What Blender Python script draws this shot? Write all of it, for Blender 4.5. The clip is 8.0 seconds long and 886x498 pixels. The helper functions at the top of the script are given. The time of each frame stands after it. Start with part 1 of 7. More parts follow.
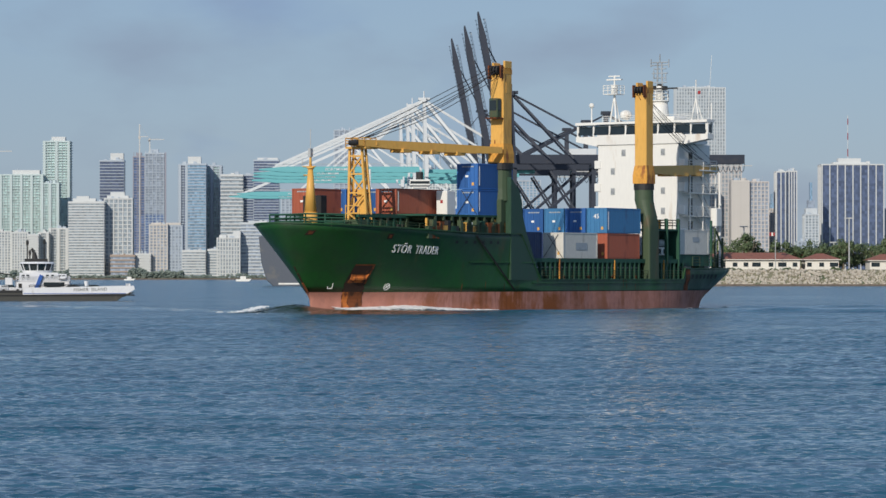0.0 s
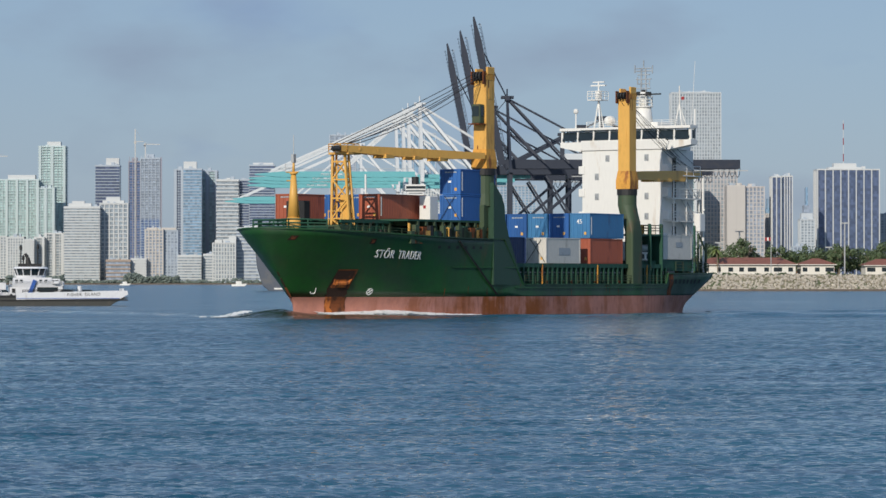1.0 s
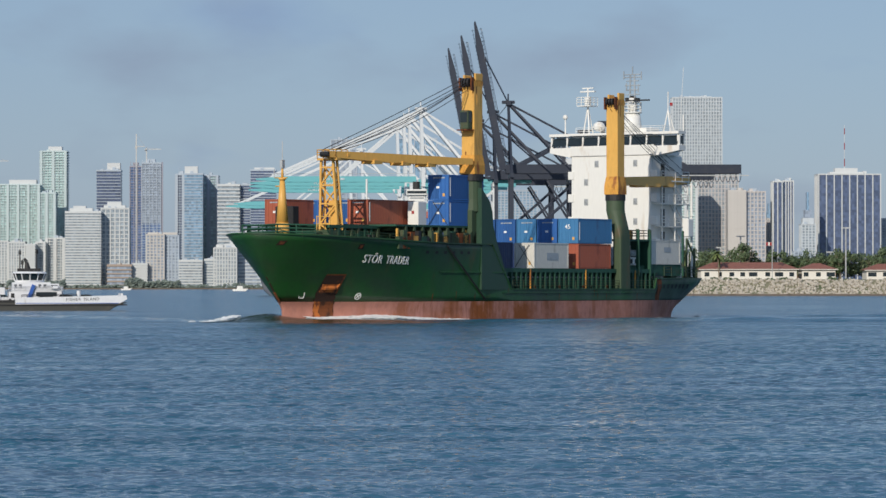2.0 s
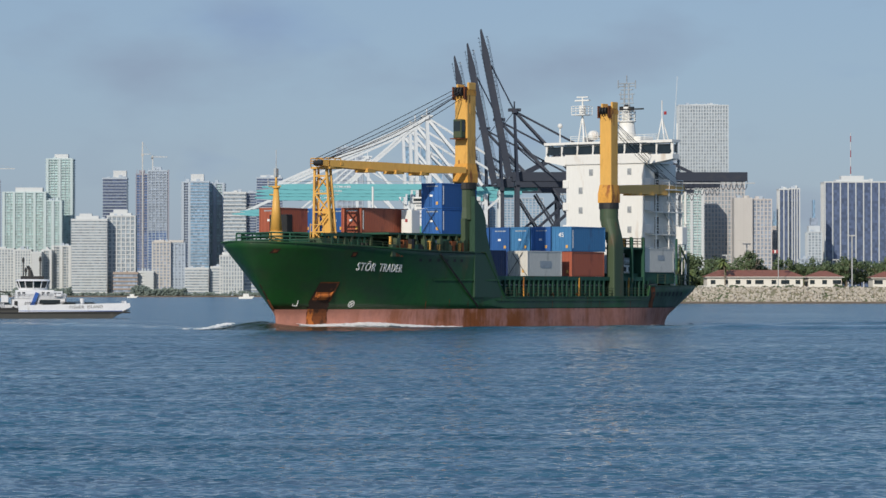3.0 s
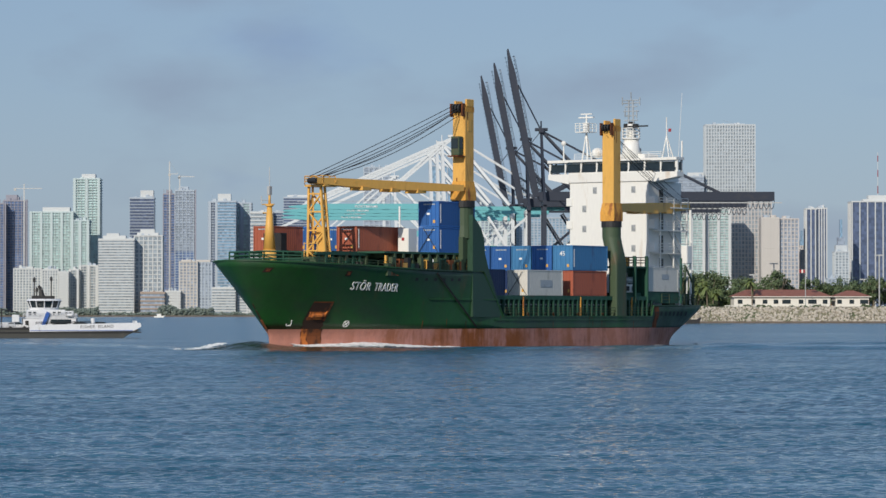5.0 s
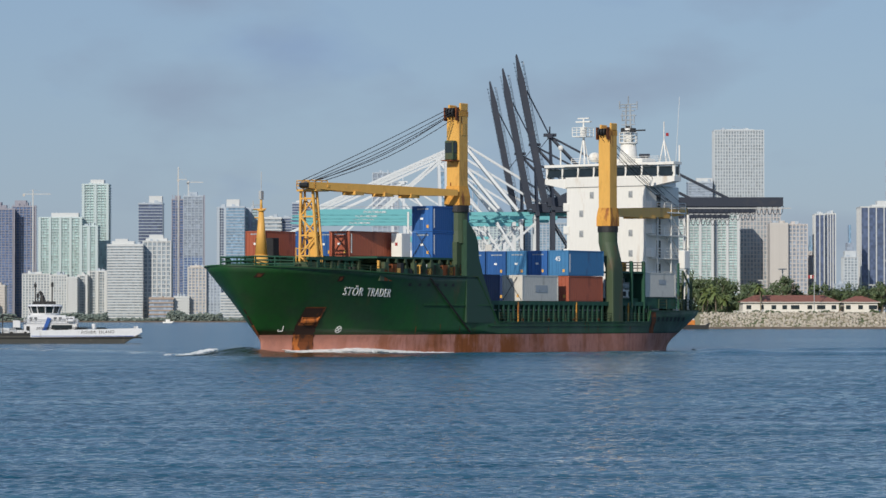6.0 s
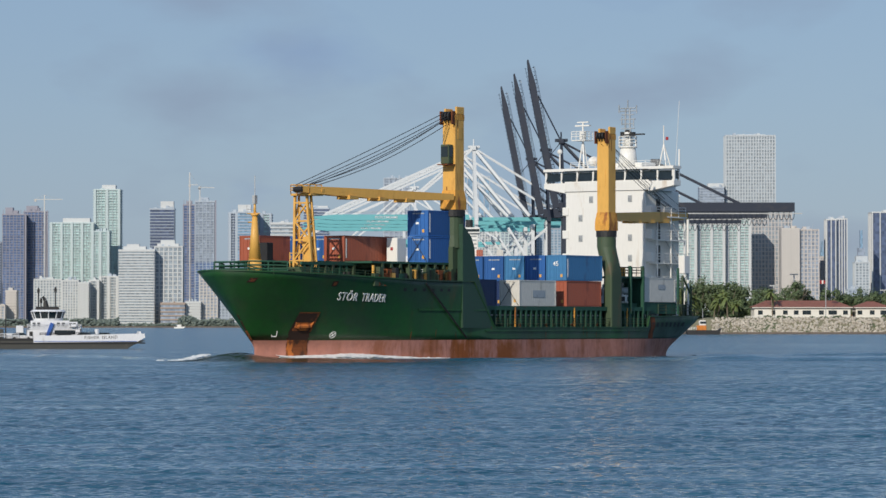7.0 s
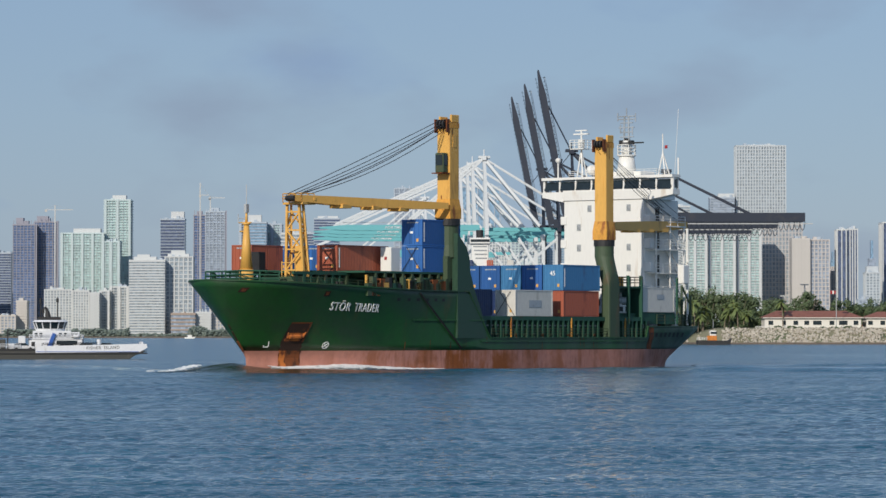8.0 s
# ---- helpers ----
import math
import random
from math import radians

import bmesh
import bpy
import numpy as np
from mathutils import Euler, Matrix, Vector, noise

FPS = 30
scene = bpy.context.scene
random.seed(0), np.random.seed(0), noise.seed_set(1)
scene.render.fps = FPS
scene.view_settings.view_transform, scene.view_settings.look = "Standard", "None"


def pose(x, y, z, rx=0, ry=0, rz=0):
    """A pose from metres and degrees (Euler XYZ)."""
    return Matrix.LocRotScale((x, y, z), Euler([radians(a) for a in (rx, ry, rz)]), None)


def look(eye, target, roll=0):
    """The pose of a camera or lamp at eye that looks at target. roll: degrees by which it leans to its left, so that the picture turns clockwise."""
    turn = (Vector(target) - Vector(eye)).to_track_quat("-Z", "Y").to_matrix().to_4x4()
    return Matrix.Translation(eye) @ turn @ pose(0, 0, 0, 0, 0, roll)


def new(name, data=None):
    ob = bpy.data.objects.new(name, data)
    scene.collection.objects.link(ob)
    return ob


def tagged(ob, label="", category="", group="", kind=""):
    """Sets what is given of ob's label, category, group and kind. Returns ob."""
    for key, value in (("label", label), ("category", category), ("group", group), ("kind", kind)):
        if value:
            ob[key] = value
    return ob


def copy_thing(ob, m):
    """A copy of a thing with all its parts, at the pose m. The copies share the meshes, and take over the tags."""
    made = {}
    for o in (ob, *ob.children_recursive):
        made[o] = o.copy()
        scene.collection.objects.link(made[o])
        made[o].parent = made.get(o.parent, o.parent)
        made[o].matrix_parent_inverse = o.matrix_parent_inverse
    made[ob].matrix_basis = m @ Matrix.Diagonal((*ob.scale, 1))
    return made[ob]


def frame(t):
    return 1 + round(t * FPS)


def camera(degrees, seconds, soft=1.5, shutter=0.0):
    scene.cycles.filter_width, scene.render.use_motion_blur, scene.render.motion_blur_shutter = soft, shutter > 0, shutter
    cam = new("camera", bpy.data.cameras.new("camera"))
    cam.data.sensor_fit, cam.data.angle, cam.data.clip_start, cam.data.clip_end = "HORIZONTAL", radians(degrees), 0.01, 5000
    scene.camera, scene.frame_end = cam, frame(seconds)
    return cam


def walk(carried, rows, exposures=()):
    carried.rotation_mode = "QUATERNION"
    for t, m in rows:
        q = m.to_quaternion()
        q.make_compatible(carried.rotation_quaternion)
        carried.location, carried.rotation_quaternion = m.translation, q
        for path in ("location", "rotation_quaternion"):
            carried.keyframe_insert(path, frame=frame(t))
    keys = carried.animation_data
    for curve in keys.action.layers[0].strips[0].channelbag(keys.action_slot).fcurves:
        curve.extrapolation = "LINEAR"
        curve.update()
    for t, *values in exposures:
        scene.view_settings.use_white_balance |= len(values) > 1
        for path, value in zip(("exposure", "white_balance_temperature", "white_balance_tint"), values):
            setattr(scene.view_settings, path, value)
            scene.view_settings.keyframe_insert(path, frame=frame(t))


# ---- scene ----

EYE = (0.0, 0.0, 3.4)
cam = camera(15.0, 8.0, soft=1.5)
# seconds, turn to the left, tilt up (degrees)
PAN = ((0.0, -1.024, 0.476), (0.5, -1.064, 0.515), (1.0, -1.098, 0.56), (1.5, -1.101, 0.592), (2.2, -1.063, 0.665),
       (3.0, -0.975, 0.773), (3.5, -0.868, 0.871), (4.0, -0.711, 0.951), (4.5, -0.602, 1.039), (5.2, -0.49, 1.13),
       (6.0, -0.371, 1.202), (6.5, -0.248, 1.231), (7.0, -0.177, 1.292), (7.5, -0.088, 1.394), (8.0, 0.0, 1.467))
walk(cam, [(t, pose(*EYE, 90 + tilt, 0, turn)) for t, turn, tilt in PAN])

# ---- world and sun ----
SUN_FROM = Vector((-0.365, -0.772, 0.44)).normalized()
world = bpy.data.worlds.new("hazy_sky")
scene.world = world
world.use_nodes = True
wn, wl = world.node_tree.nodes, world.node_tree.links
wn.clear()
sky = wn.new("ShaderNodeTexSky")
sky.sky_type, sky.sun_disc = "NISHITA", False
sky.sun_elevation = math.asin(SUN_FROM.z)
sky.sun_rotation = math.atan2(SUN_FROM.x, SUN_FROM.y)
sky.air_density, sky.dust_density, sky.ozone_density = 1.0, 0.6, 3.0
# thin grey cloud smudges
wco = wn.new("ShaderNodeTexCoord")
wmap = wn.new("ShaderNodeMapping")
wmap.inputs["Scale"].default_value = (1.0, 1.0, 2.2)
wmap.inputs["Rotation"].default_value = (0.0, 0.0, 0.125)
wnoise = wn.new("ShaderNodeTexNoise")
wnoise.inputs["Scale"].default_value = 16.0
wnoise.inputs["Detail"].default_value = 4.0
wramp = wn.new("ShaderNodeValToRGB")
wramp.color_ramp.elements[0].position, wramp.color_ramp.elements[1].position = 0.56, 0.8
wramp.color_ramp.elements[0].color = (0.62, 0.62, 0.62, 1)
wramp.color_ramp.elements[1].color = (0.85, 0.85, 0.85, 1)
wmix = wn.new("ShaderNodeMix")
wmix.data_type = "RGBA"
wmix.inputs["B"].default_value = (2.75, 4.0, 6.3, 1)
wbg = wn.new("ShaderNodeBackground")
wbg.inputs["Strength"].default_value = 0.085
wout = wn.new("ShaderNodeOutputWorld")
wl.new(wco.outputs["Generated"], wmap.inputs["Vector"])
wl.new(wmap.outputs["Vector"], wnoise.inputs["Vector"])
wl.new(wnoise.outputs["Fac"], wramp.inputs["Fac"])
wl.new(wramp.outputs["Color"], wmix.inputs["Factor"])
wl.new(sky.outputs["Color"], wmix.inputs["A"])
cnoise = wn.new("ShaderNodeTexNoise")
cnoise.inputs["Scale"].default_value, cnoise.inputs["Detail"].default_value = 11.0, 5.0
cramp = wn.new("ShaderNodeValToRGB")
cramp.color_ramp.elements[0].position, cramp.color_ramp.elements[1].position = 0.53, 0.74
cramp.color_ramp.elements[1].color = (0.55, 0.55, 0.55, 1)
cmix = wn.new("ShaderNodeMix")
cmix.data_type = "RGBA"
cmix.inputs["B"].default_value = (2.75, 3.3, 4.6, 1)
wl.new(wmap.outputs["Vector"], cnoise.inputs["Vector"])
wl.new(cnoise.outputs["Fac"], cramp.inputs["Fac"])
wl.new(cramp.outputs["Color"], cmix.inputs["Factor"])
wl.new(wmix.outputs["Result"], cmix.inputs["A"])
wl.new(cmix.outputs["Result"], wbg.inputs["Color"])
wl.new(wbg.outputs["Background"], wout.inputs["Surface"])
sun = new("sun", bpy.data.lights.new("sun", "SUN"))
sun.data.energy, sun.data.angle, sun.data.color = 3.35, radians(0.6), (1.0, 0.92, 0.81)
sun.matrix_world = look(SUN_FROM * 100, (0, 0, 0))
scene.view_settings.exposure = 0.0


# ---- materials ----
def material(name, color, rough=0.6, metal=0.0, other=None, size=1.0, amount=0.5, stretch=(1, 1, 1), bump=0.0, grain=0.15,
             spread=0.12, random_tone=0.0, spec=0.5):
    """Paint, steel, stone: a base colour, larger stains of another colour and a fine grain, in metres."""
    m = bpy.data.materials.new(name)
    m.use_nodes = True
    n, l = m.node_tree.nodes, m.node_tree.links
    b = n["Principled BSDF"]
    b.inputs["Metallic"].default_value = metal
    b.inputs["Specular IOR Level"].default_value = spec
    other = other or tuple(c * 0.7 for c in color)
    tc, mp = n.new("ShaderNodeTexCoord"), n.new("ShaderNodeMapping")
    mp.inputs["Scale"].default_value = stretch
    l.new(tc.outputs["Object"], mp.inputs["Vector"])
    big, fine, ramp = n.new("ShaderNodeTexNoise"), n.new("ShaderNodeTexNoise"), n.new("ShaderNodeValToRGB")
    big.inputs["Scale"].default_value, big.inputs["Detail"].default_value = 1.0 / size, 6.0
    big.inputs["Roughness"].default_value = 0.65
    fine.inputs["Scale"].default_value, fine.inputs["Detail"].default_value = 9.0 / size, 3.0
    l.new(mp.outputs["Vector"], big.inputs["Vector"])
    l.new(mp.outputs["Vector"], fine.inputs["Vector"])
    ramp.color_ramp.elements[0].position = 0.5 + (0.5 - amount) * 0.4
    ramp.color_ramp.elements[1].position = ramp.color_ramp.elements[0].position + spread
    l.new(big.outputs["Fac"], ramp.inputs["Fac"])
    mix, tone = n.new("ShaderNodeMix"), n.new("ShaderNodeMix")
    mix.data_type = tone.data_type = "RGBA"
    mix.inputs["A"].default_value, mix.inputs["B"].default_value = (*color, 1), (*other, 1)
    l.new(ramp.outputs["Color"], mix.inputs["Factor"])
    tone.blend_type = "MULTIPLY"
    tone.inputs["Factor"].default_value = 1.0
    mr = n.new("ShaderNodeMapRange")
    mr.inputs["To Min"].default_value, mr.inputs["To Max"].default_value = 1 - grain, 1 + grain
    l.new(fine.outputs["Fac"], mr.inputs["Value"])
    l.new(mix.outputs["Result"], tone.inputs["A"])
    value = mr.outputs["Result"]
    if random_tone:
        info, m2, mul = n.new("ShaderNodeObjectInfo"), n.new("ShaderNodeMapRange"), n.new("ShaderNodeMath")
        m2.inputs["To Min"].default_value, m2.inputs["To Max"].default_value = 1 - random_tone, 1 + random_tone
        mul.operation = "MULTIPLY"
        l.new(info.outputs["Random"], m2.inputs["Value"])
        l.new(m2.outputs["Result"], mul.inputs[0])
        l.new(value, mul.inputs[1])
        value = mul.outputs["Value"]
    l.new(value, tone.inputs["B"])
    l.new(tone.outputs["Result"], b.inputs["Base Color"])
    r2 = n.new("ShaderNodeMapRange")
    r2.inputs["To Min"].default_value, r2.inputs["To Max"].default_value = max(0.02, rough - 0.1), min(1, rough + 0.12)
    l.new(fine.outputs["Fac"], r2.inputs["Value"])
    l.new(r2.outputs["Result"], b.inputs["Roughness"])
    if bump:
        bp = n.new("ShaderNodeBump")
        bp.inputs["Strength"].default_value, bp.inputs["Distance"].default_value = bump, size * 0.1
        l.new(fine.outputs["Fac"], bp.inputs["Height"])
        l.new(bp.outputs["Normal"], b.inputs["Normal"])
    return m


def water_material(name, deep, shallow):
    m = bpy.data.materials.new(name)
    m.use_nodes = True
    n, l = m.node_tree.nodes, m.node_tree.links
    b = n["Principled BSDF"]
    b.inputs["IOR"].default_value = 1.33
    tc = n.new("ShaderNodeTexCoord")
    # roughness grows with y in place of unresolved waves, to blur far reflections
    sx, far_rough = n.new("ShaderNodeSeparateXYZ"), n.new("ShaderNodeMapRange")
    far_rough.inputs["From Min"].default_value, far_rough.inputs["From Max"].default_value = 60.0, 330.0
    far_rough.inputs["To Min"].default_value, far_rough.inputs["To Max"].default_value = 0.06, 0.2
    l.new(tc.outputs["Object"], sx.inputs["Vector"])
    l.new(sx.outputs["Y"], far_rough.inputs["Value"])
    # long streaks of wind on the surface
    ms, ns, rs, ra = n.new("ShaderNodeMapping"), n.new("ShaderNodeTexNoise"), n.new("ShaderNodeMapRange"), n.new("ShaderNodeMath")
    ms.inputs["Scale"].default_value = (1 / 45, 1 / 9, 1)
    ns.inputs["Scale"].default_value, ns.inputs["Detail"].default_value = 1.0, 5.0
    rs.inputs["From Min"].default_value, rs.inputs["From Max"].default_value = 0.3, 0.7
    rs.inputs["To Min"].default_value, rs.inputs["To Max"].default_value = 0.05, -0.05
    l.new(tc.outputs["Object"], ms.inputs["Vector"])
    l.new(ms.outputs["Vector"], ns.inputs["Vector"])
    l.new(ns.outputs["Fac"], rs.inputs["Value"])
    l.new(far_rough.outputs["Result"], ra.inputs[0])
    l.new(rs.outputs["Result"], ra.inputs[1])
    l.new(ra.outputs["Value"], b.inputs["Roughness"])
    total = None
    # wavelength across and along (m), height
    for wx, wy, h, dist in ((60.0, 11.0, 0.9, 0.6), (4.0, 1.8, 0.2, 0.4), (0.75, 0.45, 0.14, 0.8), (0.24, 0.15, 0.045, 0.3)):
        mp, nz, mu = n.new("ShaderNodeMapping"), n.new("ShaderNodeTexNoise"), n.new("ShaderNodeMath")
        mp.inputs["Scale"].default_value = (1 / wx, 1 / wy, 1)
        mp.inputs["Rotation"].default_value = (0, 0, 0.15)
        nz.inputs["Scale"].default_value, nz.inputs["Detail"].default_value = 1.0, 3.0
        nz.inputs["Distortion"].default_value = dist
        mu.operation = "MULTIPLY"
        mu.inputs[1].default_value = h
        l.new(tc.outputs["Object"], mp.inputs["Vector"])
        l.new(mp.outputs["Vector"], nz.inputs["Vector"])
        l.new(nz.outputs["Fac"], mu.inputs[0])
        if total:
            ad = n.new("ShaderNodeMath")
            l.new(total, ad.inputs[0])
            l.new(mu.outputs["Value"], ad.inputs[1])
            total = ad.outputs["Value"]
        else:
            total = mu.outputs["Value"]
    bp = n.new("ShaderNodeBump")
    bp.inputs["Strength"].default_value, bp.inputs["Distance"].default_value = 1.0, 1.0
    l.new(total, bp.inputs["Height"])
    l.new(bp.outputs["Normal"], b.inputs["Normal"])
    # slicks and ruffled patches
    mp, nz, rp = n.new("ShaderNodeMapping"), n.new("ShaderNodeTexNoise"), n.new("ShaderNodeValToRGB")
    mp.inputs["Scale"].default_value = (1 / 130, 1 / 16, 1)
    nz.inputs["Detail"].default_value = 5.0
    l.new(tc.outputs["Object"], mp.inputs["Vector"])
    l.new(mp.outputs["Vector"], nz.inputs["Vector"])
    l.new(nz.outputs["Fac"], rp.inputs["Fac"])
    rp.color_ramp.elements[0].position, rp.color_ramp.elements[1].position = 0.35, 0.7
    rp.color_ramp.elements[0].color, rp.color_ramp.elements[1].color = (*deep, 1), (*shallow, 1)
    l.new(rp.outputs["Color"], b.inputs["Base Color"])
    return m


def plating(name, color, dull, rust, reach, streaks, rough):
    """Painted ship side, in ship space: broad dull fields, upright weather streaks, rust runs between two stations along the hull, plate seams."""
    m = bpy.data.materials.new(name)
    m.use_nodes = True
    n, l = m.node_tree.nodes, m.node_tree.links
    b = n["Principled BSDF"]
    tc, sep = n.new("ShaderNodeTexCoord"), n.new("ShaderNodeSeparateXYZ")
    l.new(tc.outputs["Object"], sep.inputs["Vector"])

    def field(scale, lo, hi, detail=5.0):
        mp, nz, rp = n.new("ShaderNodeMapping"), n.new("ShaderNodeTexNoise"), n.new("ShaderNodeMapRange")
        mp.inputs["Scale"].default_value = scale
        nz.inputs["Scale"].default_value, nz.inputs["Detail"].default_value, nz.inputs["Roughness"].default_value = 1.0, detail, 0.62
        rp.inputs["From Min"].default_value, rp.inputs["From Max"].default_value = lo, hi
        l.new(tc.outputs["Object"], mp.inputs["Vector"])
        l.new(mp.outputs["Vector"], nz.inputs["Vector"])
        l.new(nz.outputs["Fac"], rp.inputs["Value"])
        return rp.outputs["Result"]

    def times(a, c):
        mu = n.new("ShaderNodeMath")
        mu.operation = "MULTIPLY"
        l.new(a, mu.inputs[0])
        if isinstance(c, float):
            mu.inputs[1].default_value = c
        else:
            l.new(c, mu.inputs[1])
        return mu.outputs["Value"]

    def blend(fac, a, c):
        mx = n.new("ShaderNodeMix")
        mx.data_type = "RGBA"
        l.new(fac, mx.inputs["Factor"])
        if isinstance(a, tuple):
            mx.inputs["A"].default_value = (*a, 1)
        else:
            l.new(a, mx.inputs["A"])
        mx.inputs["B"].default_value = (*c, 1)
        return mx.outputs["Result"]

    paint = blend(field((0.11, 0.11, 0.2), 0.42, 0.66), color, dull)
    paint = blend(times(field((0.55, 0.55, 0.12), 0.46, 0.72), 0.5), paint, dull)
    paint = blend(times(field((2.2, 2.2, 1.6), 0.45, 0.8, 8.0), 0.4), paint, tuple(c * 0.6 for c in dull))
    along = n.new("ShaderNodeMapRange")
    along.inputs["From Min"].default_value, along.inputs["From Max"].default_value = reach
    along.inputs["To Min"].default_value = 0.12
    l.new(sep.outputs["X"], along.inputs["Value"])
    aft = n.new("ShaderNodeMapRange")
    aft.inputs["From Min"].default_value, aft.inputs["From Max"].default_value, aft.inputs["To Min"].default_value = 14.0, 30.0, 0.3
    l.new(sep.outputs["X"], aft.inputs["Value"])
    runs = times(times(field((0.5, 0.5, 0.22), *streaks), field((0.16, 0.16, 0.16), 0.32, 0.52)), times(along.outputs["Result"], aft.outputs["Result"]))
    paint = blend(runs, paint, rust)
    thin = times(times(field((2.6, 2.6, 0.16), streaks[0] + 0.06, streaks[1] + 0.04), field((0.21, 0.21, 0.5), 0.42, 0.6)), along.outputs["Result"])
    paint = blend(times(thin, 0.4), paint, tuple(c * 0.45 for c in rust))
    l.new(paint, b.inputs["Base Color"])
    rg, bp = n.new("ShaderNodeMapRange"), n.new("ShaderNodeBump")
    rg.inputs["To Min"].default_value, rg.inputs["To Max"].default_value = rough - 0.08, rough + 0.2
    l.new(field((0.5, 0.5, 0.3), 0.3, 0.7), rg.inputs["Value"])
    l.new(rg.outputs["Result"], b.inputs["Roughness"])
    bp.inputs["Strength"].default_value, bp.inputs["Distance"].default_value = 0.35, 0.05
    l.new(field((0.7, 0.7, 0.55), 0.2, 0.8, 2.0), bp.inputs["Height"])
    l.new(bp.outputs["Normal"], b.inputs["Normal"])
    return m


M = {}
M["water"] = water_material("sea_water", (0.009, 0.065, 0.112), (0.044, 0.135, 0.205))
# darker, greener copy of the sea water; stands in for the hull's dark reflection
M["reflect_dark_water"] = water_material("hull_reflection_water", (0.016, 0.035, 0.02), (0.022, 0.05, 0.035))
M["foam"] = material("sea_foam", (0.8, 0.82, 0.82), 0.9, other=(0.55, 0.6, 0.6), size=0.7, bump=0.8)
M["hull_green"] = plating("green_hull_paint", (0.015, 0.088, 0.02), (0.025, 0.054, 0.031), (0.1, 0.04, 0.015), (62.0, 30.0), (0.58, 0.74), 0.38)
M["boot_red"] = plating("faded_red_boot_topping", (0.52, 0.225, 0.165), (0.4, 0.185, 0.15), (0.27, 0.078, 0.016), (57.0, 46.0), (0.42, 0.54), 0.7)
M["dark_rust_and_recess"] = material("blackened_rust_and_recess", (0.035, 0.016, 0.01), 0.9, other=(0.09, 0.03, 0.012), size=0.8, amount=0.35, grain=0.4)
M["orange_rust"] = material("fresh_orange_rust", (0.5, 0.15, 0.03), 0.9, other=(0.14, 0.04, 0.015), size=0.5, stretch=(1, 1, 0.3), grain=0.35)
M["rust"] = material("rust", (0.19, 0.055, 0.015), 0.9, other=(0.06, 0.022, 0.01), size=0.6, stretch=(1, 1, 0.3), grain=0.35)
M["deck_green"] = material("green_deck_paint", (0.016, 0.078, 0.046), 0.6, other=(0.06, 0.03, 0.015), size=1.2, amount=0.3)
M["fairing_green"] = material("dull_dark_green_paint", (0.022, 0.062, 0.036), 0.5, other=(0.032, 0.048, 0.032), size=1.8, stretch=(1, 1, 0.35), amount=0.4, grain=0.25, spread=0.25)
M["post_green"] = material("weathered_green_steel", (0.05, 0.08, 0.04), 0.6, other=(0.09, 0.07, 0.035), size=1.4, stretch=(1, 1, 0.35), amount=0.35)
M["crane_yellow"] = material("ochre_crane_paint", (0.72, 0.4, 0.09), 0.5, other=(0.42, 0.19, 0.04), size=1.8, stretch=(1, 1, 0.25), amount=0.3, grain=0.12)
M["rusty_yellow"] = material("rust_stained_ochre_paint", (0.66, 0.32, 0.05), 0.6, other=(0.28, 0.09, 0.02), size=1.0, stretch=(1, 1, 0.35), amount=0.5, grain=0.3)
M["white_paint"] = material("white_ship_paint", (0.78, 0.77, 0.72), 0.45, other=(0.6, 0.52, 0.42), size=2.2, stretch=(1, 1, 0.2), amount=0.25, grain=0.06)
M["black_steel"] = material("greasy_black_steel", (0.02, 0.02, 0.02), 0.6, size=0.5)
M["dark_glass"] = material("dark_window_glass", (0.02, 0.03, 0.035), 0.08, size=2.0, grain=0.05)
M["mark_grey"] = material("grey_container_marking", (0.36, 0.4, 0.43), 0.6)
M["pale_pane"] = material("pale_curtained_pane", (0.33, 0.35, 0.36), 0.15, size=0.6)
M["lettering"] = material("white_lettering", (0.85, 0.85, 0.82), 0.6, size=0.5, amount=0.2, grain=0.08)
M["bright_red"] = material("red_flag_cloth", (0.34, 0.03, 0.035), 0.8)
M["cable"] = material("steel_cable", (0.03, 0.03, 0.035), 0.6, size=0.3)
M["box_blue"] = material("blue_container_paint", (0.028, 0.12, 0.36), 0.5, other=(0.03, 0.09, 0.26), size=1.5, stretch=(1, 1, 0.4), amount=0.3, random_tone=0.25)
M["box_lightblue"] = material("faded_blue_container_paint", (0.05, 0.19, 0.38), 0.5, other=(0.05, 0.13, 0.26), size=1.5, stretch=(1, 1, 0.4), amount=0.35)
M["box_navy"] = material("navy_container_paint", (0.012, 0.03, 0.1), 0.5, size=1.5)
M["box_red"] = material("oxide_red_container_paint", (0.4, 0.105, 0.055), 0.6, other=(0.27, 0.07, 0.04), size=1.5, stretch=(1, 1, 0.4), amount=0.35, random_tone=0.2)
M["box_grey"] = material("pale_grey_container_paint", (0.62, 0.6, 0.54), 0.6, other=(0.36, 0.35, 0.3), size=1.5, stretch=(1, 1, 0.4), amount=0.25)
M["box_green"] = material("green_container_paint", (0.05, 0.3, 0.14), 0.6, size=1.5)
M["crane_white"] = material("white_gantry_paint", (0.62, 0.65, 0.66), 0.5, size=5, amount=0.15, grain=0.05)
M["crane_teal"] = material("teal_gantry_paint", (0.13, 0.42, 0.45), 0.5, size=5, amount=0.2, grain=0.06)
M["crane_dark"] = material("dark_blue_gantry_paint", (0.018, 0.026, 0.045), 0.55, other=(0.03, 0.034, 0.048), size=4, amount=0.4)
M["ship_grey"] = material("dark_grey_ship_paint", (0.085, 0.1, 0.125), 0.6, other=(0.12, 0.125, 0.13), size=5, amount=0.4)
M["rock"] = material("pale_limestone_boulder", (0.52, 0.47, 0.39), 0.9, other=(0.3, 0.26, 0.2), size=1.2, bump=0.6, random_tone=0.3)
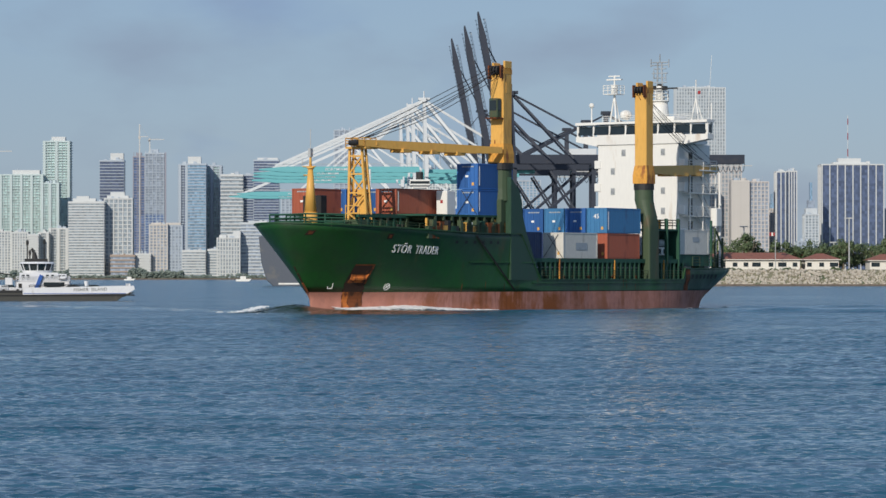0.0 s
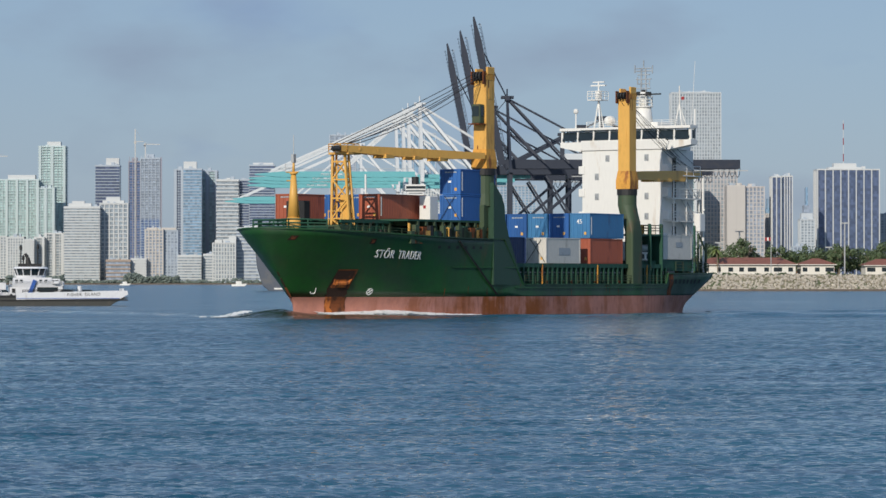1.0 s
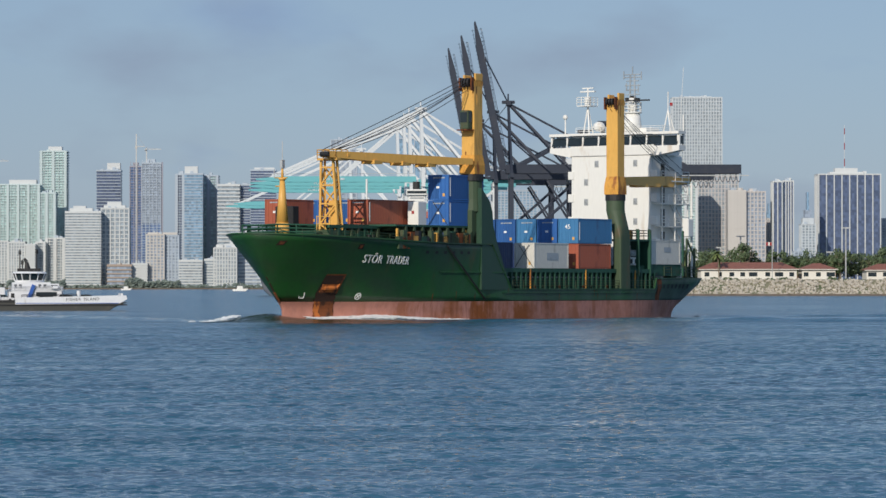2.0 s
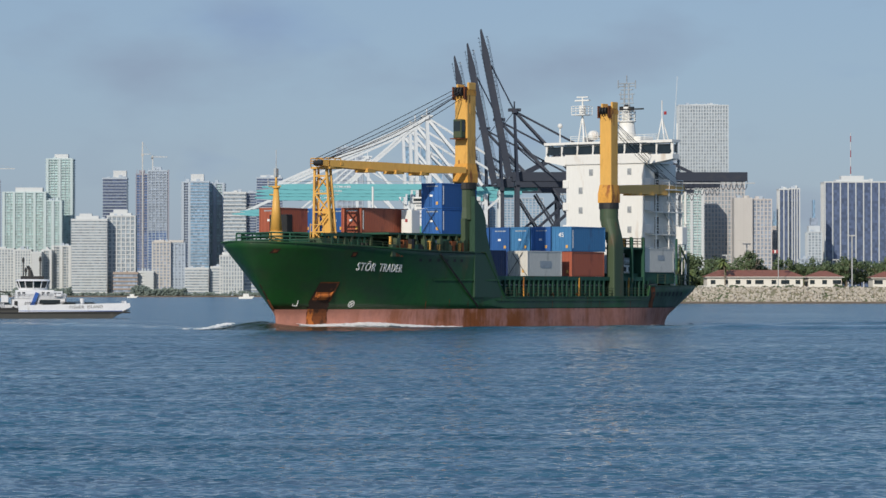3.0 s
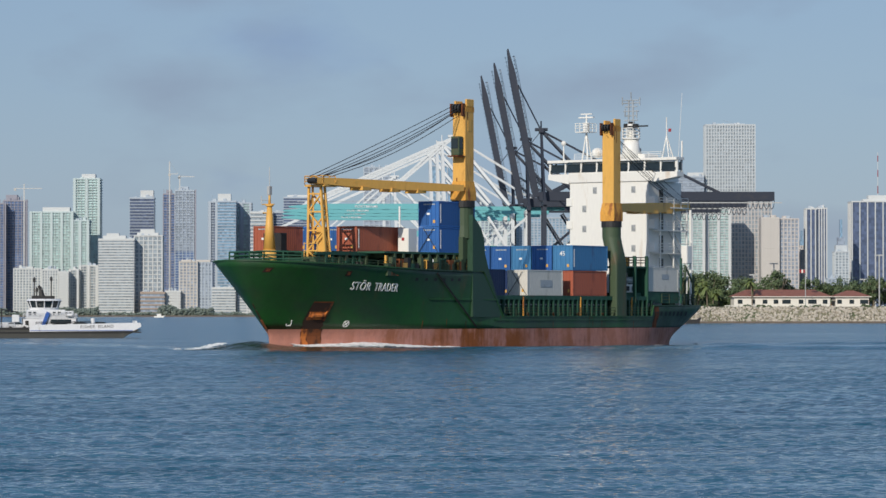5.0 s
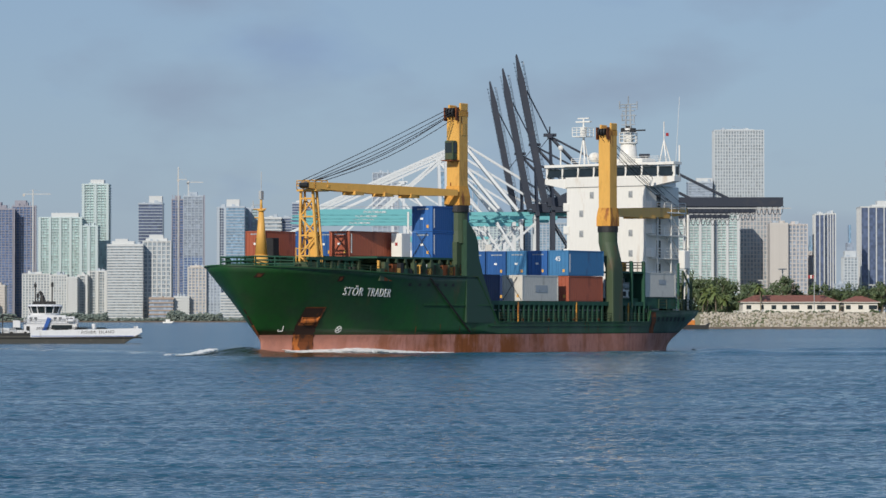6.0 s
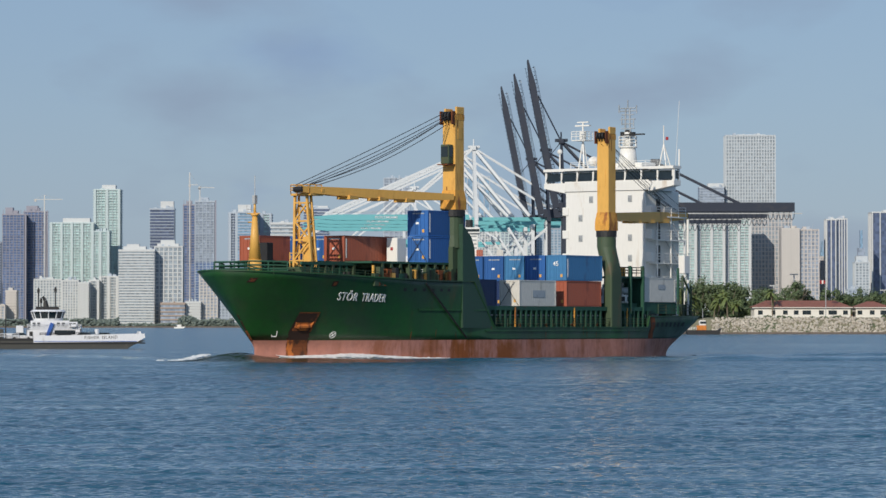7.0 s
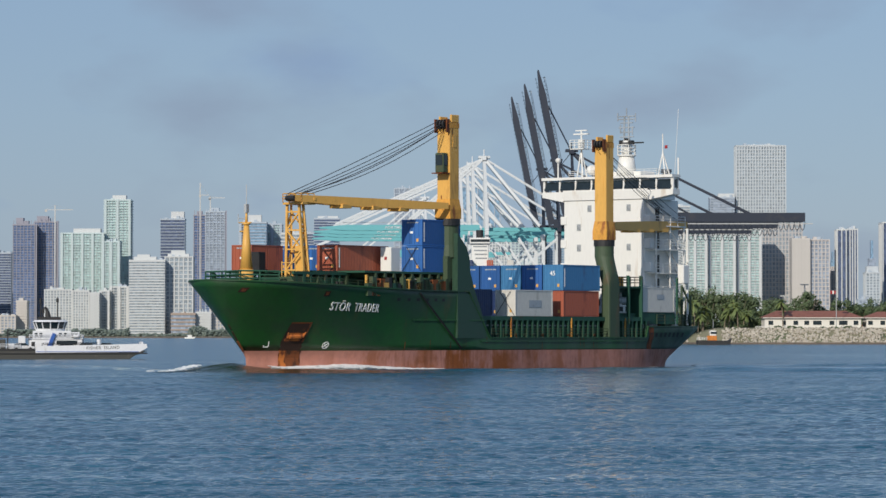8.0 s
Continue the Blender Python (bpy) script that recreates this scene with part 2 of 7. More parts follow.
M["wet_rock"] = material("dark_wet_rock", (0.13, 0.1, 0.075), 0.7, size=2)
M["soil"] = material("sandy_ground", (0.2, 0.19, 0.12), 0.95, other=(0.08, 0.11, 0.05), size=9)
M["leaf"] = material("green_leaves", (0.085, 0.125, 0.055), 0.6, other=(0.13, 0.16, 0.07), size=2.5, amount=0.4, grain=0.35)
M["palm_leaf"] = material("palm_fronds", (0.125, 0.165, 0.05), 0.55, other=(0.24, 0.2, 0.075), size=2.0, amount=0.25, grain=0.3)
# distance haze put into the colour: paler and greyer than the near leaves
M["hazy_leaf"] = material("hazy_distant_trees", (0.15, 0.19, 0.165), 0.8, other=(0.18, 0.215, 0.18), size=14, grain=0.3)
M["bark"] = material("palm_bark", (0.22, 0.18, 0.13), 0.9, size=0.6)
M["roof_tile"] = material("red_clay_roof", (0.25, 0.1, 0.07), 0.8, other=(0.18, 0.075, 0.055), size=1.5, amount=0.45)
M["stucco"] = material("white_stucco", (0.74, 0.71, 0.64), 0.85, size=3, amount=0.2, grain=0.06)
M["galvanised"] = material("galvanised_steel", (0.5, 0.51, 0.5), 0.5, 0.3, size=1)
M["concrete"] = material("pale_concrete", (0.5, 0.48, 0.44), 0.85, size=9, amount=0.3, grain=0.06)
M["orange"] = material("orange_paint", (0.6, 0.2, 0.03), 0.5)
M["ferry_white"] = material("white_ferry_paint", (0.72, 0.73, 0.74), 0.5, other=(0.5, 0.48, 0.44), size=2.5, amount=0.22, stretch=(1, 1, 0.4))
M["ferry_black"] = material("black_ferry_hull", (0.055, 0.055, 0.048), 0.6, other=(0.1, 0.092, 0.075), size=2.0, amount=0.35)
M["ferry_blue"] = material("blue_paint", (0.03, 0.11, 0.4), 0.5)
M["car_white"] = material("white_car_paint", (0.7, 0.7, 0.7), 0.25)
M["car_dark"] = material("black_car_paint", (0.02, 0.02, 0.025), 0.2)
M["rubber"] = material("black_rubber", (0.02, 0.02, 0.02), 0.8)


def facade(name, color, glass=False):
    if glass:
        return glazing(name, color)
    return material(name, color, 0.75, other=tuple(c * 0.8 for c in color), size=16, amount=0.4, grain=0.07, spread=0.3)


def glazing(name, color):
    """Window bands in which every pane, a bay wide and a storey high, has its own tone: blinds, curtains, open and dark rooms."""
    m = bpy.data.materials.new(name)
    m.use_nodes = True
    n, l = m.node_tree.nodes, m.node_tree.links
    b = n["Principled BSDF"]
    b.inputs["Roughness"].default_value = 0.28
    tc, sc, fl = n.new("ShaderNodeTexCoord"), n.new("ShaderNodeVectorMath"), n.new("ShaderNodeVectorMath")
    wh, rp, mx = n.new("ShaderNodeTexWhiteNoise"), n.new("ShaderNodeMapRange"), n.new("ShaderNodeMix")
    sc.operation, fl.operation = "MULTIPLY", "FLOOR"
    sc.inputs[1].default_value = (1 / 3.1, 1 / 3.3, 1 / 3.6)
    l.new(tc.outputs["Object"], sc.inputs[0])
    l.new(sc.outputs["Vector"], fl.inputs[0])
    l.new(fl.outputs["Vector"], wh.inputs["Vector"])
    rp.inputs["To Min"].default_value, rp.inputs["To Max"].default_value = 0.75, 1.3
    l.new(wh.outputs["Value"], rp.inputs["Value"])
    mx.data_type, mx.blend_type = "RGBA", "MULTIPLY"
    mx.inputs["Factor"].default_value = 1.0
    mx.inputs["A"].default_value = (*color, 1)
    l.new(rp.outputs["Result"], mx.inputs["B"])
    l.new(mx.outputs["Result"], b.inputs["Base Color"])
    return m


# skyline colours; the bluish greys and pale glazing take in some distance haze
M["f_white"] = facade("white_facade", (0.575, 0.595, 0.59))
M["f_cream"] = facade("cream_facade", (0.55, 0.52, 0.48))
M["f_mint"] = facade("pale_green_white_facade", (0.49, 0.58, 0.58))
M["f_grey"] = facade("light_grey_facade", (0.41, 0.47, 0.53))
M["f_stone"] = facade("beige_stone_facade", (0.53, 0.5, 0.48))
M["f_raw"] = facade("raw_concrete_frame", (0.3, 0.3, 0.35))
M["f_pale"] = facade("pale_grey_facade", (0.52, 0.56, 0.58))
M["g_pale"] = facade("pale_grey_glazing", (0.27, 0.32, 0.36), True)
M["g_steel"] = facade("steel_blue_glazing", (0.1, 0.16, 0.3), True)
M["f_tan"] = facade("tan_facade", (0.36, 0.29, 0.24))
M["g_dark"] = facade("dark_blue_glazing", (0.09, 0.12, 0.2), True)
M["g_blue"] = facade("blue_glazing", (0.21, 0.33, 0.45), True)
M["g_green"] = facade("green_glazing", (0.4, 0.54, 0.53), True)
M["g_grey"] = facade("grey_glazing", (0.28, 0.33, 0.4), True)


# ---- mesh helpers ----
def box(bm, x0, x1, y0, y1, z0, z1):
    v = [bm.verts.new(p) for p in ((x0, y0, z0), (x1, y0, z0), (x1, y1, z0), (x0, y1, z0), (x0, y0, z1), (x1, y0, z1), (x1, y1, z1), (x0, y1, z1))]
    for f in ((3, 2, 1, 0), (4, 5, 6, 7), (0, 1, 5, 4), (1, 2, 6, 5), (2, 3, 7, 6), (3, 0, 4, 7)):
        bm.faces.new([v[i] for i in f])
    return v


def bar(bm, a, b, r0, r1=None, n=8, square=False):
    """A tapered round or square bar from a to b."""
    a, b = Vector(a), Vector(b)
    r1 = r0 if r1 is None else r1
    q = (b - a).to_track_quat("Z", "Y")
    n, off = (4, math.pi / 4) if square else (n, 0.0)
    k = math.sqrt(2) if square else 1.0
    rings = []
    for p, r in ((a, r0), (b, r1)):
        rings.append([bm.verts.new(p + q @ Vector((math.cos(off + 2 * math.pi * i / n) * r * k, math.sin(off + 2 * math.pi * i / n) * r * k, 0))) for i in range(n)])
    for i in range(n):
        j = (i + 1) % n
        bm.faces.new((rings[0][i], rings[0][j], rings[1][j], rings[1][i]))
    bm.faces.new(rings[0][::-1])
    bm.faces.new(rings[1])


def prism(bm, outline, y0, y1):
    """An outline in x and z, drawn out along y."""
    a = [bm.verts.new((x, y0, z)) for x, z in outline]
    b = [bm.verts.new((x, y1, z)) for x, z in outline]
    bm.faces.new(a)
    bm.faces.new(b[::-1])
    for i in range(len(a)):
        j = (i + 1) % len(a)
        bm.faces.new((a[j], a[i], b[i], b[j]))


def ball(bm, c, r, flat=1.0):
    bmesh.ops.create_uvsphere(bm, u_segments=10, v_segments=6, radius=r, matrix=Matrix.Translation(c) @ Matrix.Diagonal((1, 1, flat, 1)))


def mesh_of(name, bm, mat, smooth=False, bevel=0.0):
    bmesh.ops.recalc_face_normals(bm, faces=bm.faces)
    if bevel:
        bmesh.ops.bevel(bm, geom=bm.edges[:], offset=bevel, segments=1, affect="EDGES", clamp_overlap=True)
    if smooth:
        for f in bm.faces:
            f.smooth = True
    me = bpy.data.meshes.new(name)
    bm.to_mesh(me)
    bm.free()
    me.materials.append(mat)
    return me


def part(name, bm, mat, parent, label="", smooth=False, bevel=0.0):
    ob = new(name, mesh_of(name, bm, mat, smooth, bevel))
    ob.parent = parent
    return tagged(ob, label)


def share(name, me, parent, loc):
    ob = new(name, me)
    ob.parent = parent
    ob.location = loc
    return ob


def thing(name, label, category, m=None, group="", kind=""):
    ob = new(name)
    if m:
        ob.matrix_basis = m
    return tagged(ob, label, category, group, kind)


def boxes(*rows):
    bm = bmesh.new()
    for r in rows:
        box(bm, *r)
    return bm


def bars(rows, r, square=False, n=6):
    bm = bmesh.new()
    for a, b in rows:
        bar(bm, a, b, r, square=square, n=n)
    return bm


def rail(xyz, height=1.0, r=0.035, posts=1.6):
    """A guard rail along a polyline: three wires or bars and posts."""
    bm = bmesh.new()
    for a, b in zip(xyz, xyz[1:]):
        a, b = Vector(a), Vector(b)
        for k in (0.4, 0.7, 1.0):
            bar(bm, a + Vector((0, 0, height * k)), b + Vector((0, 0, height * k)), r, n=4)
        n = max(1, int((b - a).length / posts))
        for i in range(n + 1):
            p = a.lerp(b, i / n)
            bar(bm, p, p + Vector((0, 0, height)), r * 1.2, n=4)
    return bm


def text_mesh(name, words, height, place, mat, thick=0.03, lean=0.0, spacing=1.0):
    """Built-in letters; place(u, v, w) gives the point for u along, v up, w outwards."""
    cu = bpy.data.curves.new(name, "FONT")
    cu.body, cu.size, cu.extrude = words, height * 1.4, thick
    cu.offset = height * 0.004
    cu.space_character = spacing
    cu.shear = lean
    ob = bpy.data.objects.new(name, cu)
    scene.collection.objects.link(ob)
    me = bpy.data.meshes.new_from_object(ob.evaluated_get(bpy.context.evaluated_depsgraph_get()))
    bpy.data.objects.remove(ob)
    wide = max(v.co.x for v in me.vertices)
    for v in me.vertices:
        v.co = place(v.co.x / wide, v.co.y, v.co.z)
    me.materials.clear()
    me.materials.append(mat)
    return me


# ---- water ----
def make_water():
    # wind waves near the shore, finer rows closer in, flat beyond
    rs = np.random.RandomState(6)
    rows = [46.0]
    while rows[-1] < 430:
        rows.append(rows[-1] + max(0.1, rows[-1] * 0.0015))
    ys = np.array(rows)
    cols = np.linspace(-0.17, 0.17, 560)
    X, Y = ys[:, None] * cols[None, :], np.repeat(ys[:, None], len(cols), 1)
    Z = np.zeros_like(X)
    step = np.maximum(0.1, ys * 0.0015)[:, None]
    for _ in range(96):
        lam = math.exp(rs.uniform(math.log(0.22), math.log(0.95)))
        a = rs.normal(1.45, 0.65)
        amp = 0.0066 * lam ** 0.9 * np.clip(lam / step / 1.6 - 1.0, 0, 1)
        Z += amp * np.sin((X * math.cos(a) + Y * math.sin(a)) * 2 * math.pi / lam + rs.uniform(0, 6.28))
    for _ in range(64):
        lam = math.exp(rs.uniform(math.log(0.9), math.log(2.0)))
        a = rs.normal(1.35, 0.75)
        amp = 0.0036 * lam ** 0.85 * np.clip(lam / step / 1.6 - 1.0, 0, 1) * np.clip((ys - 75) / 90, 0, 1)[:, None]
        Z += amp * np.sin((X * math.cos(a) + Y * math.sin(a)) * 2 * math.pi / lam + rs.uniform(0, 6.28))
    gust = 0.75 + 0.25 * np.sin(X * 0.05 + 1.3 * np.sin(Y * 0.03)) * np.sin(Y * 0.045 + 1.0)
    fade = np.clip((430 - ys) / 150, 0, 1)[:, None] * np.clip((ys - 46) / 4, 0, 1)[:, None] * np.clip((0.17 - np.abs(cols)) / 0.012, 0, 1)[None, :]
    Z = (Z + 1.0 * np.maximum(Z, 0) ** 2) * gust * fade
    n, m = Z.shape
    pts = np.stack([X, Y, Z], -1).reshape(-1, 3)
    ids = np.arange(n * m).reshape(n, m)
    quads = np.stack([ids[:-1, :-1], ids[:-1, 1:], ids[1:, 1:], ids[1:, :-1]], -1).reshape(-1, 4).tolist()
    k = n * m
    far = [(-2600, -300, 0), (2600, -300, 0), (2600, 4990, 0), (-2600, 4990, 0)]
    verts = pts.tolist() + far
    quads += [(k, k + 1, m - 1, 0), (k + 1, k + 2, k - 1, m - 1), (k + 2, k + 3, k - m, k - 1), (k + 3, k, 0, k - m)]
    # the rims of the fine part join the flat sheet
    quads[-4] = (k, k + 1) + tuple(range(m - 1, -1, -1))
    quads[-3] = (k + 1, k + 2) + tuple(range(k - 1, m - 2, -m))
    quads[-2] = (k + 2, k + 3) + tuple(range(k - m, k))
    quads[-1] = (k + 3, k) + tuple(range(0, k - m + 1, m))
    me = bpy.data.meshes.new("water")
    me.from_pydata(verts, [], quads)
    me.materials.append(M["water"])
    me.polygons.foreach_set("use_smooth", [True] * len(me.polygons))
    return tagged(new("water", me), "rippled blue-grey harbour water", "water", kind="structure")


water = make_water()

# ---- cargo ship; x towards the bow, y to port, z up from the waterline ----
# seconds, x, y, heading off the line of sight
SHIP = ((0.0, 29.09, 374.9, 35.16), (1.0, 27.9, 376.7, 35.23), (1.5, 27.25, 377.8, 35.27), (2.2, 26.5, 379.8, 35.34), (3.0, 25.52, 381.5, 35.42),
        (3.5, 24.79, 380.9, 35.47), (4.0, 24.05, 379.4, 35.52), (4.5, 23.33, 377.9, 35.57), (5.2, 22.33, 376.0, 35.64), (6.0, 21.18, 374.1, 35.73),
        (7.0, 19.7, 371.5, 35.84), (8.0, 18.21, 367.9, 35.95))
AFLOAT = 0.18
SIZE = Matrix.Diagonal((1.0, 1.0, 1.025, 1.0))
SHIP_ROWS = [(t, pose(x, y, AFLOAT, 0, 0, -90 - h) @ SIZE) for t, x, y, h in SHIP]
aboard = []
ship = thing("cargo_ship", "green and red cargo ship with two ochre deck cranes", "ship", SHIP_ROWS[0][1])
BEAM, MID, TIP, STERN, BOOT = 8.7, 45.0, 68.7, -6.9, 1.7


def stem_x(z):
    return 62.6 if z < 1.2 else 62.6 + (TIP - 62.6) * ((z - 1.2) / 7.0) ** 0.95


def stern_x(z):
    return -2.2 - 4.7 * min(1.0, max(0.0, z / 3.9))


def hull_x(c, z):
    if c > MID:
        return MID + (c - MID) * (stem_x(z) - MID) / (TIP - MID)
    if c < 0:
        return c * stern_x(z) / STERN
    return c


def hull_y(c, z):
    u, v = max(0.0, (c - MID) / (TIP - MID)), max(0.0, (c - 33.0) / (TIP - 33.0))
    high = BEAM * max(0.0, 1 - u ** 2.9) ** 0.56
    low = BEAM * max(0.0, 1 - v ** 1.9) ** 0.9
    s = min(1.0, max(0.0, (z - 0.5) / 7.7)) ** 1.25
    y = low + (high - low) * s
    if c < 12:
        k = (12 - c) / 21
        fine = 1 - 0.5 * k ** 1.8
        full = 1 - 0.26 * k ** 3
        y *= fine + (full - fine) * min(1.0, max(0.0, z / 3.5))
    return y


def side_point(x, z, out=0.0):
    """The port side at x and z."""
    c = x if x <= MID else MID + (x - MID) * (TIP - MID) / (stem_x(z) - MID)
    return Vector((x, hull_y(c, z) + out, z))


def top_z(c):
    if c >= 38.6:
        return 7.35 + 0.85 * max(0, (c - 44) / 26) ** 1.3
    if c >= 35.0:
        return 2.9 + (c - 35.0) / 3.6 * 4.45
    if c >= 6.1:
        return 2.9
    return 2.9 + min(1.0, (6.1 - c) / 0.35) * 1.15


COLUMNS = sorted({STERN, 3.5, 5.75, 6.1, 35.0, 38.6} | {STERN + i * (MID - STERN) / 30 for i in range(31)} | {MID + (TIP - MID) * (1 - (1 - i / 30) ** 1.7) for i in range(31)})


def skin(levels, inner=0.0):
    """Both sides of the hull between levels (functions of the column), closed across the stern."""
    bm = bmesh.new()
    rows = []
    for c in COLUMNS:
        zs = levels(c)
        rows.append([[bm.verts.new((hull_x(c, z), s * max(0.0, hull_y(c, z) - inner), z)) for z in zs] for s in (1, -1)])
    for a, b in zip(rows, rows[1:]):
        for k in (0, 1):
            for i in range(len(a[0]) - 1):
                bm.faces.new((a[k][i], b[k][i], b[k][i + 1], a[k][i + 1]))
    for i in range(len(rows[0][0]) - 1):
        bm.faces.new((rows[0][0][i], rows[0][0][i + 1], rows[0][1][i + 1], rows[0][1][i]))
    bmesh.ops.remove_doubles(bm, verts=bm.verts, dist=0.002)
    return bm


hull = part("hull", skin(lambda c: [BOOT + (top_z(c) - BOOT) * i / 10 for i in range(11)]), M["hull_green"], ship, "dark green hull plating with rust streaks", True)
solid = hull.modifiers.new("plate", "SOLIDIFY")
solid.thickness, solid.offset = 0.12, -1
part("boot_topping", skin(lambda c: [-1.5, -0.6, 0.0, 0.5, 1.0, 1.4, BOOT]), M["boot_red"], ship, "faded red boot topping stained with rust", True)


def deck(name, c0, c1, drop, z=None):
    bm = bmesh.new()
    rows = []
    for c in [c for c in COLUMNS if c0 <= c <= c1]:
        h = z if z is not None else top_z(c) - drop
        y = max(0.02, hull_y(c, h) - 0.06)
        rows.append((bm.verts.new((hull_x(c, h), y, h)), bm.verts.new((hull_x(c, h), -y, h))))
    for a, b in zip(rows, rows[1:]):
        bm.faces.new((a[0], b[0], b[1], a[1]))
    return part(name, bm, M["deck_green"], ship)


deck("forecastle_deck", 38.6, TIP, 0.7)
deck("main_deck", 3.5, 38.6, 0, 2.0)
deck("poop_deck", STERN, 3.5, 0.4)
part("forecastle_bulkhead", boxes((38.3, 38.7, -8.5, 8.5, 2.0, 6.7)), M["deck_green"], ship)
# fender strakes and rubbing bars along the side
for z, x0, x1 in ((4.55, 36, 47), (2.55, 6, 36.5)):
    bm = bmesh.new()
    ribs = []
    for i in range(31):
        xa = x0 + (x1 - x0) * i / 30
        ribs.append([bm.verts.new(side_point(xa, z + dz, out)) for dz, out in ((-0.08, -0.02), (-0.06, 0.09), (0.06, 0.09), (0.08, -0.02))])
    for a, b in zip(ribs, ribs[1:]):
        for k in range(3):
            bm.faces.new((a[k], b[k], b[k + 1], a[k + 1]))
    part("rubbing_strake", bm, M["hull_green"], ship)
bm = bmesh.new()
bar(bm, side_point(46.5, 7.1, 0.05), side_point(39.6, 1.9, 0.05), 0.11, n=4)
part("side_fender_bar", bm, M["black_steel"], ship, "dark sloping bar on the hull side")
# cap rail on the bulwark
for s in (1, -1):
    bm = bmesh.new()
    prev = None
    for c in COLUMNS:
        x, y, z = hull_x(c, top_z(c)), s * hull_y(c, top_z(c)), top_z(c)
        cur = [bm.verts.new((x, y + dy, z + dz)) for dy, dz in ((-0.08, -0.05), (0.08, -0.05), (0.08, 0.06), (-0.08, 0.06))]
        if prev:
            for i in range(4):
                bm.faces.new((prev[i], prev[(i + 1) % 4], cur[(i + 1) % 4], cur[i]))
        prev = cur
    part("cap_rail", bm, M["hull_green"], ship)
# anchor in a rusty pocket, the recess's shade painted as a flat dark patch
def patch(bm, x0, x1, z0, z1, out, nx=6, nz=6, edge=None):
    g = [[bm.verts.new(side_point(x0 + (x1 - x0) * i / nx + (edge(j / nz) if edge else 0), z0 + (z1 - z0) * j / nz, out)) for j in range(nz + 1)] for i in range(nx + 1)]
    for i in range(nx):
        for j in range(nz):
            bm.faces.new((g[i][j], g[i + 1][j], g[i + 1][j + 1], g[i][j + 1]))


bm = bmesh.new()
patch(bm, 58.8, 60.75, 2.4, 4.25, 0.05, edge=lambda s: 0.1 * s)
part("anchor_pocket", bm, M["dark_rust_and_recess"], ship, "rusty anchor pocket, its shaded recess painted dark")
bm = bmesh.new()
patch(bm, 59.05, 60.5, 2.6, 3.35, 0.07, edge=lambda s: 0.05 * s + 0.07 * math.sin(7 * s))
part("pocket_lip", bm, M["orange_rust"], ship, "orange rusted lip of the anchor pocket")
bm = bmesh.new()
patch(bm, 58.75, 58.95, 2.5, 4.15, 0.08, 2, edge=lambda s: 0.1 * s)
patch(bm, 58.85, 60.85, 4.2, 4.32, 0.08, nz=2)
part("pocket_rim", bm, M["rust"], ship, "rust-brown rim of the anchor pocket")
bm = bmesh.new()
bar(bm, side_point(60.35, 3.0, 0.06), side_point(59.15, 3.05, 0.06), 0.24, 0.2)
bar(bm, side_point(60.4, 2.95, 0.1), side_point(60.6, 3.35, 0.1), 0.16, 0.05)
bar(bm, side_point(59.1, 3.0, 0.1), side_point(59.0, 3.4, 0.1), 0.16, 0.05)
part("anchor", bm, M["orange_rust"], ship, "rust-brown stockless anchor")
# rust runs, each with its own width and length, from scuppers and the anchor
rnd = random.Random(4)
bm = bmesh.new()
patch(bm, 58.7, 60.6, BOOT + 0.03, 2.5, 0.03, edge=lambda s: 0.2 * (s - 0.7) + 0.08 * math.sin(11 * s))
part("anchor_rust_stain", bm, M["dark_rust_and_recess"], ship, "blackened stain on the green paint under the anchor")
bm = bmesh.new()
patch(bm, 58.4, 60.3, -0.3, BOOT + 0.02, 0.03, edge=lambda s: 0.3 * s - 0.3 + 0.07 * math.sin(9 * s))
part("anchor_rust_stain", bm, M["rust"], ship, "broad rust stain running down from the anchor")
bm = bmesh.new()
patch(bm, 59.4, 59.9, -0.3, BOOT + 0.02, 0.045, edge=lambda s: 0.55 * s - 0.1 + 0.09 * math.sin(13 * s + 1))
part("anchor_rust_stain", bm, M["orange_rust"], ship, "orange rust stain running down from the anchor")
runs = [(rnd.uniform(6, 50), rnd.choice((2.5, 2.7, 3.0)), rnd.uniform(0.05, 0.12), rnd.uniform(0.5, 1.0)) for _ in range(12)]
# rusty fairleads under the bulwark, with dark drips
for x, z, w, h in ((66.5, 7.45, 0.5, 0.42), (58.9, 7.2, 0.62, 0.5)):
    bm = bmesh.new()
    patch(bm, x - w / 2, x + w / 2, z - h, z, 0.04, 4, 3)
    part("fairlead", bm, M["dark_rust_and_recess"], ship, "rusty fairlead in the bulwark")
    bm = bmesh.new()
    patch(bm, x - w * 0.3, x + w * 0.25, z - h * 0.8, z - h * 0.25, 0.055, 3, 3)
    part("fairlead_opening", bm, M["rust"], ship)
for x, z, w, h in runs:
    bm = bmesh.new()
    g = []
    for j in range(6):
        k = w * (1 - 0.75 * (j / 5) ** 2) * rnd.uniform(0.75, 1.2)
        zz = z - h * j / 5
        g.append((bm.verts.new(side_point(x - k / 2, zz, 0.015)), bm.verts.new(side_point(x + k / 2, zz, 0.015))))
    for a, b in zip(g, g[1:]):
        bm.faces.new((a[0], a[1], b[1], b[0]))
    part("rust_streak", bm, M["rust"], ship)
bm = bmesh.new()
patch(bm, 4.7, 5.7, 1.7, 3.95, 0.02, 3, 8, edge=lambda s: 0.12 * math.sin(8 * s) - 0.2 * s)
part("rust_smear", bm, M["rust"], ship, "red-brown rust smear at the step of the bulwark")
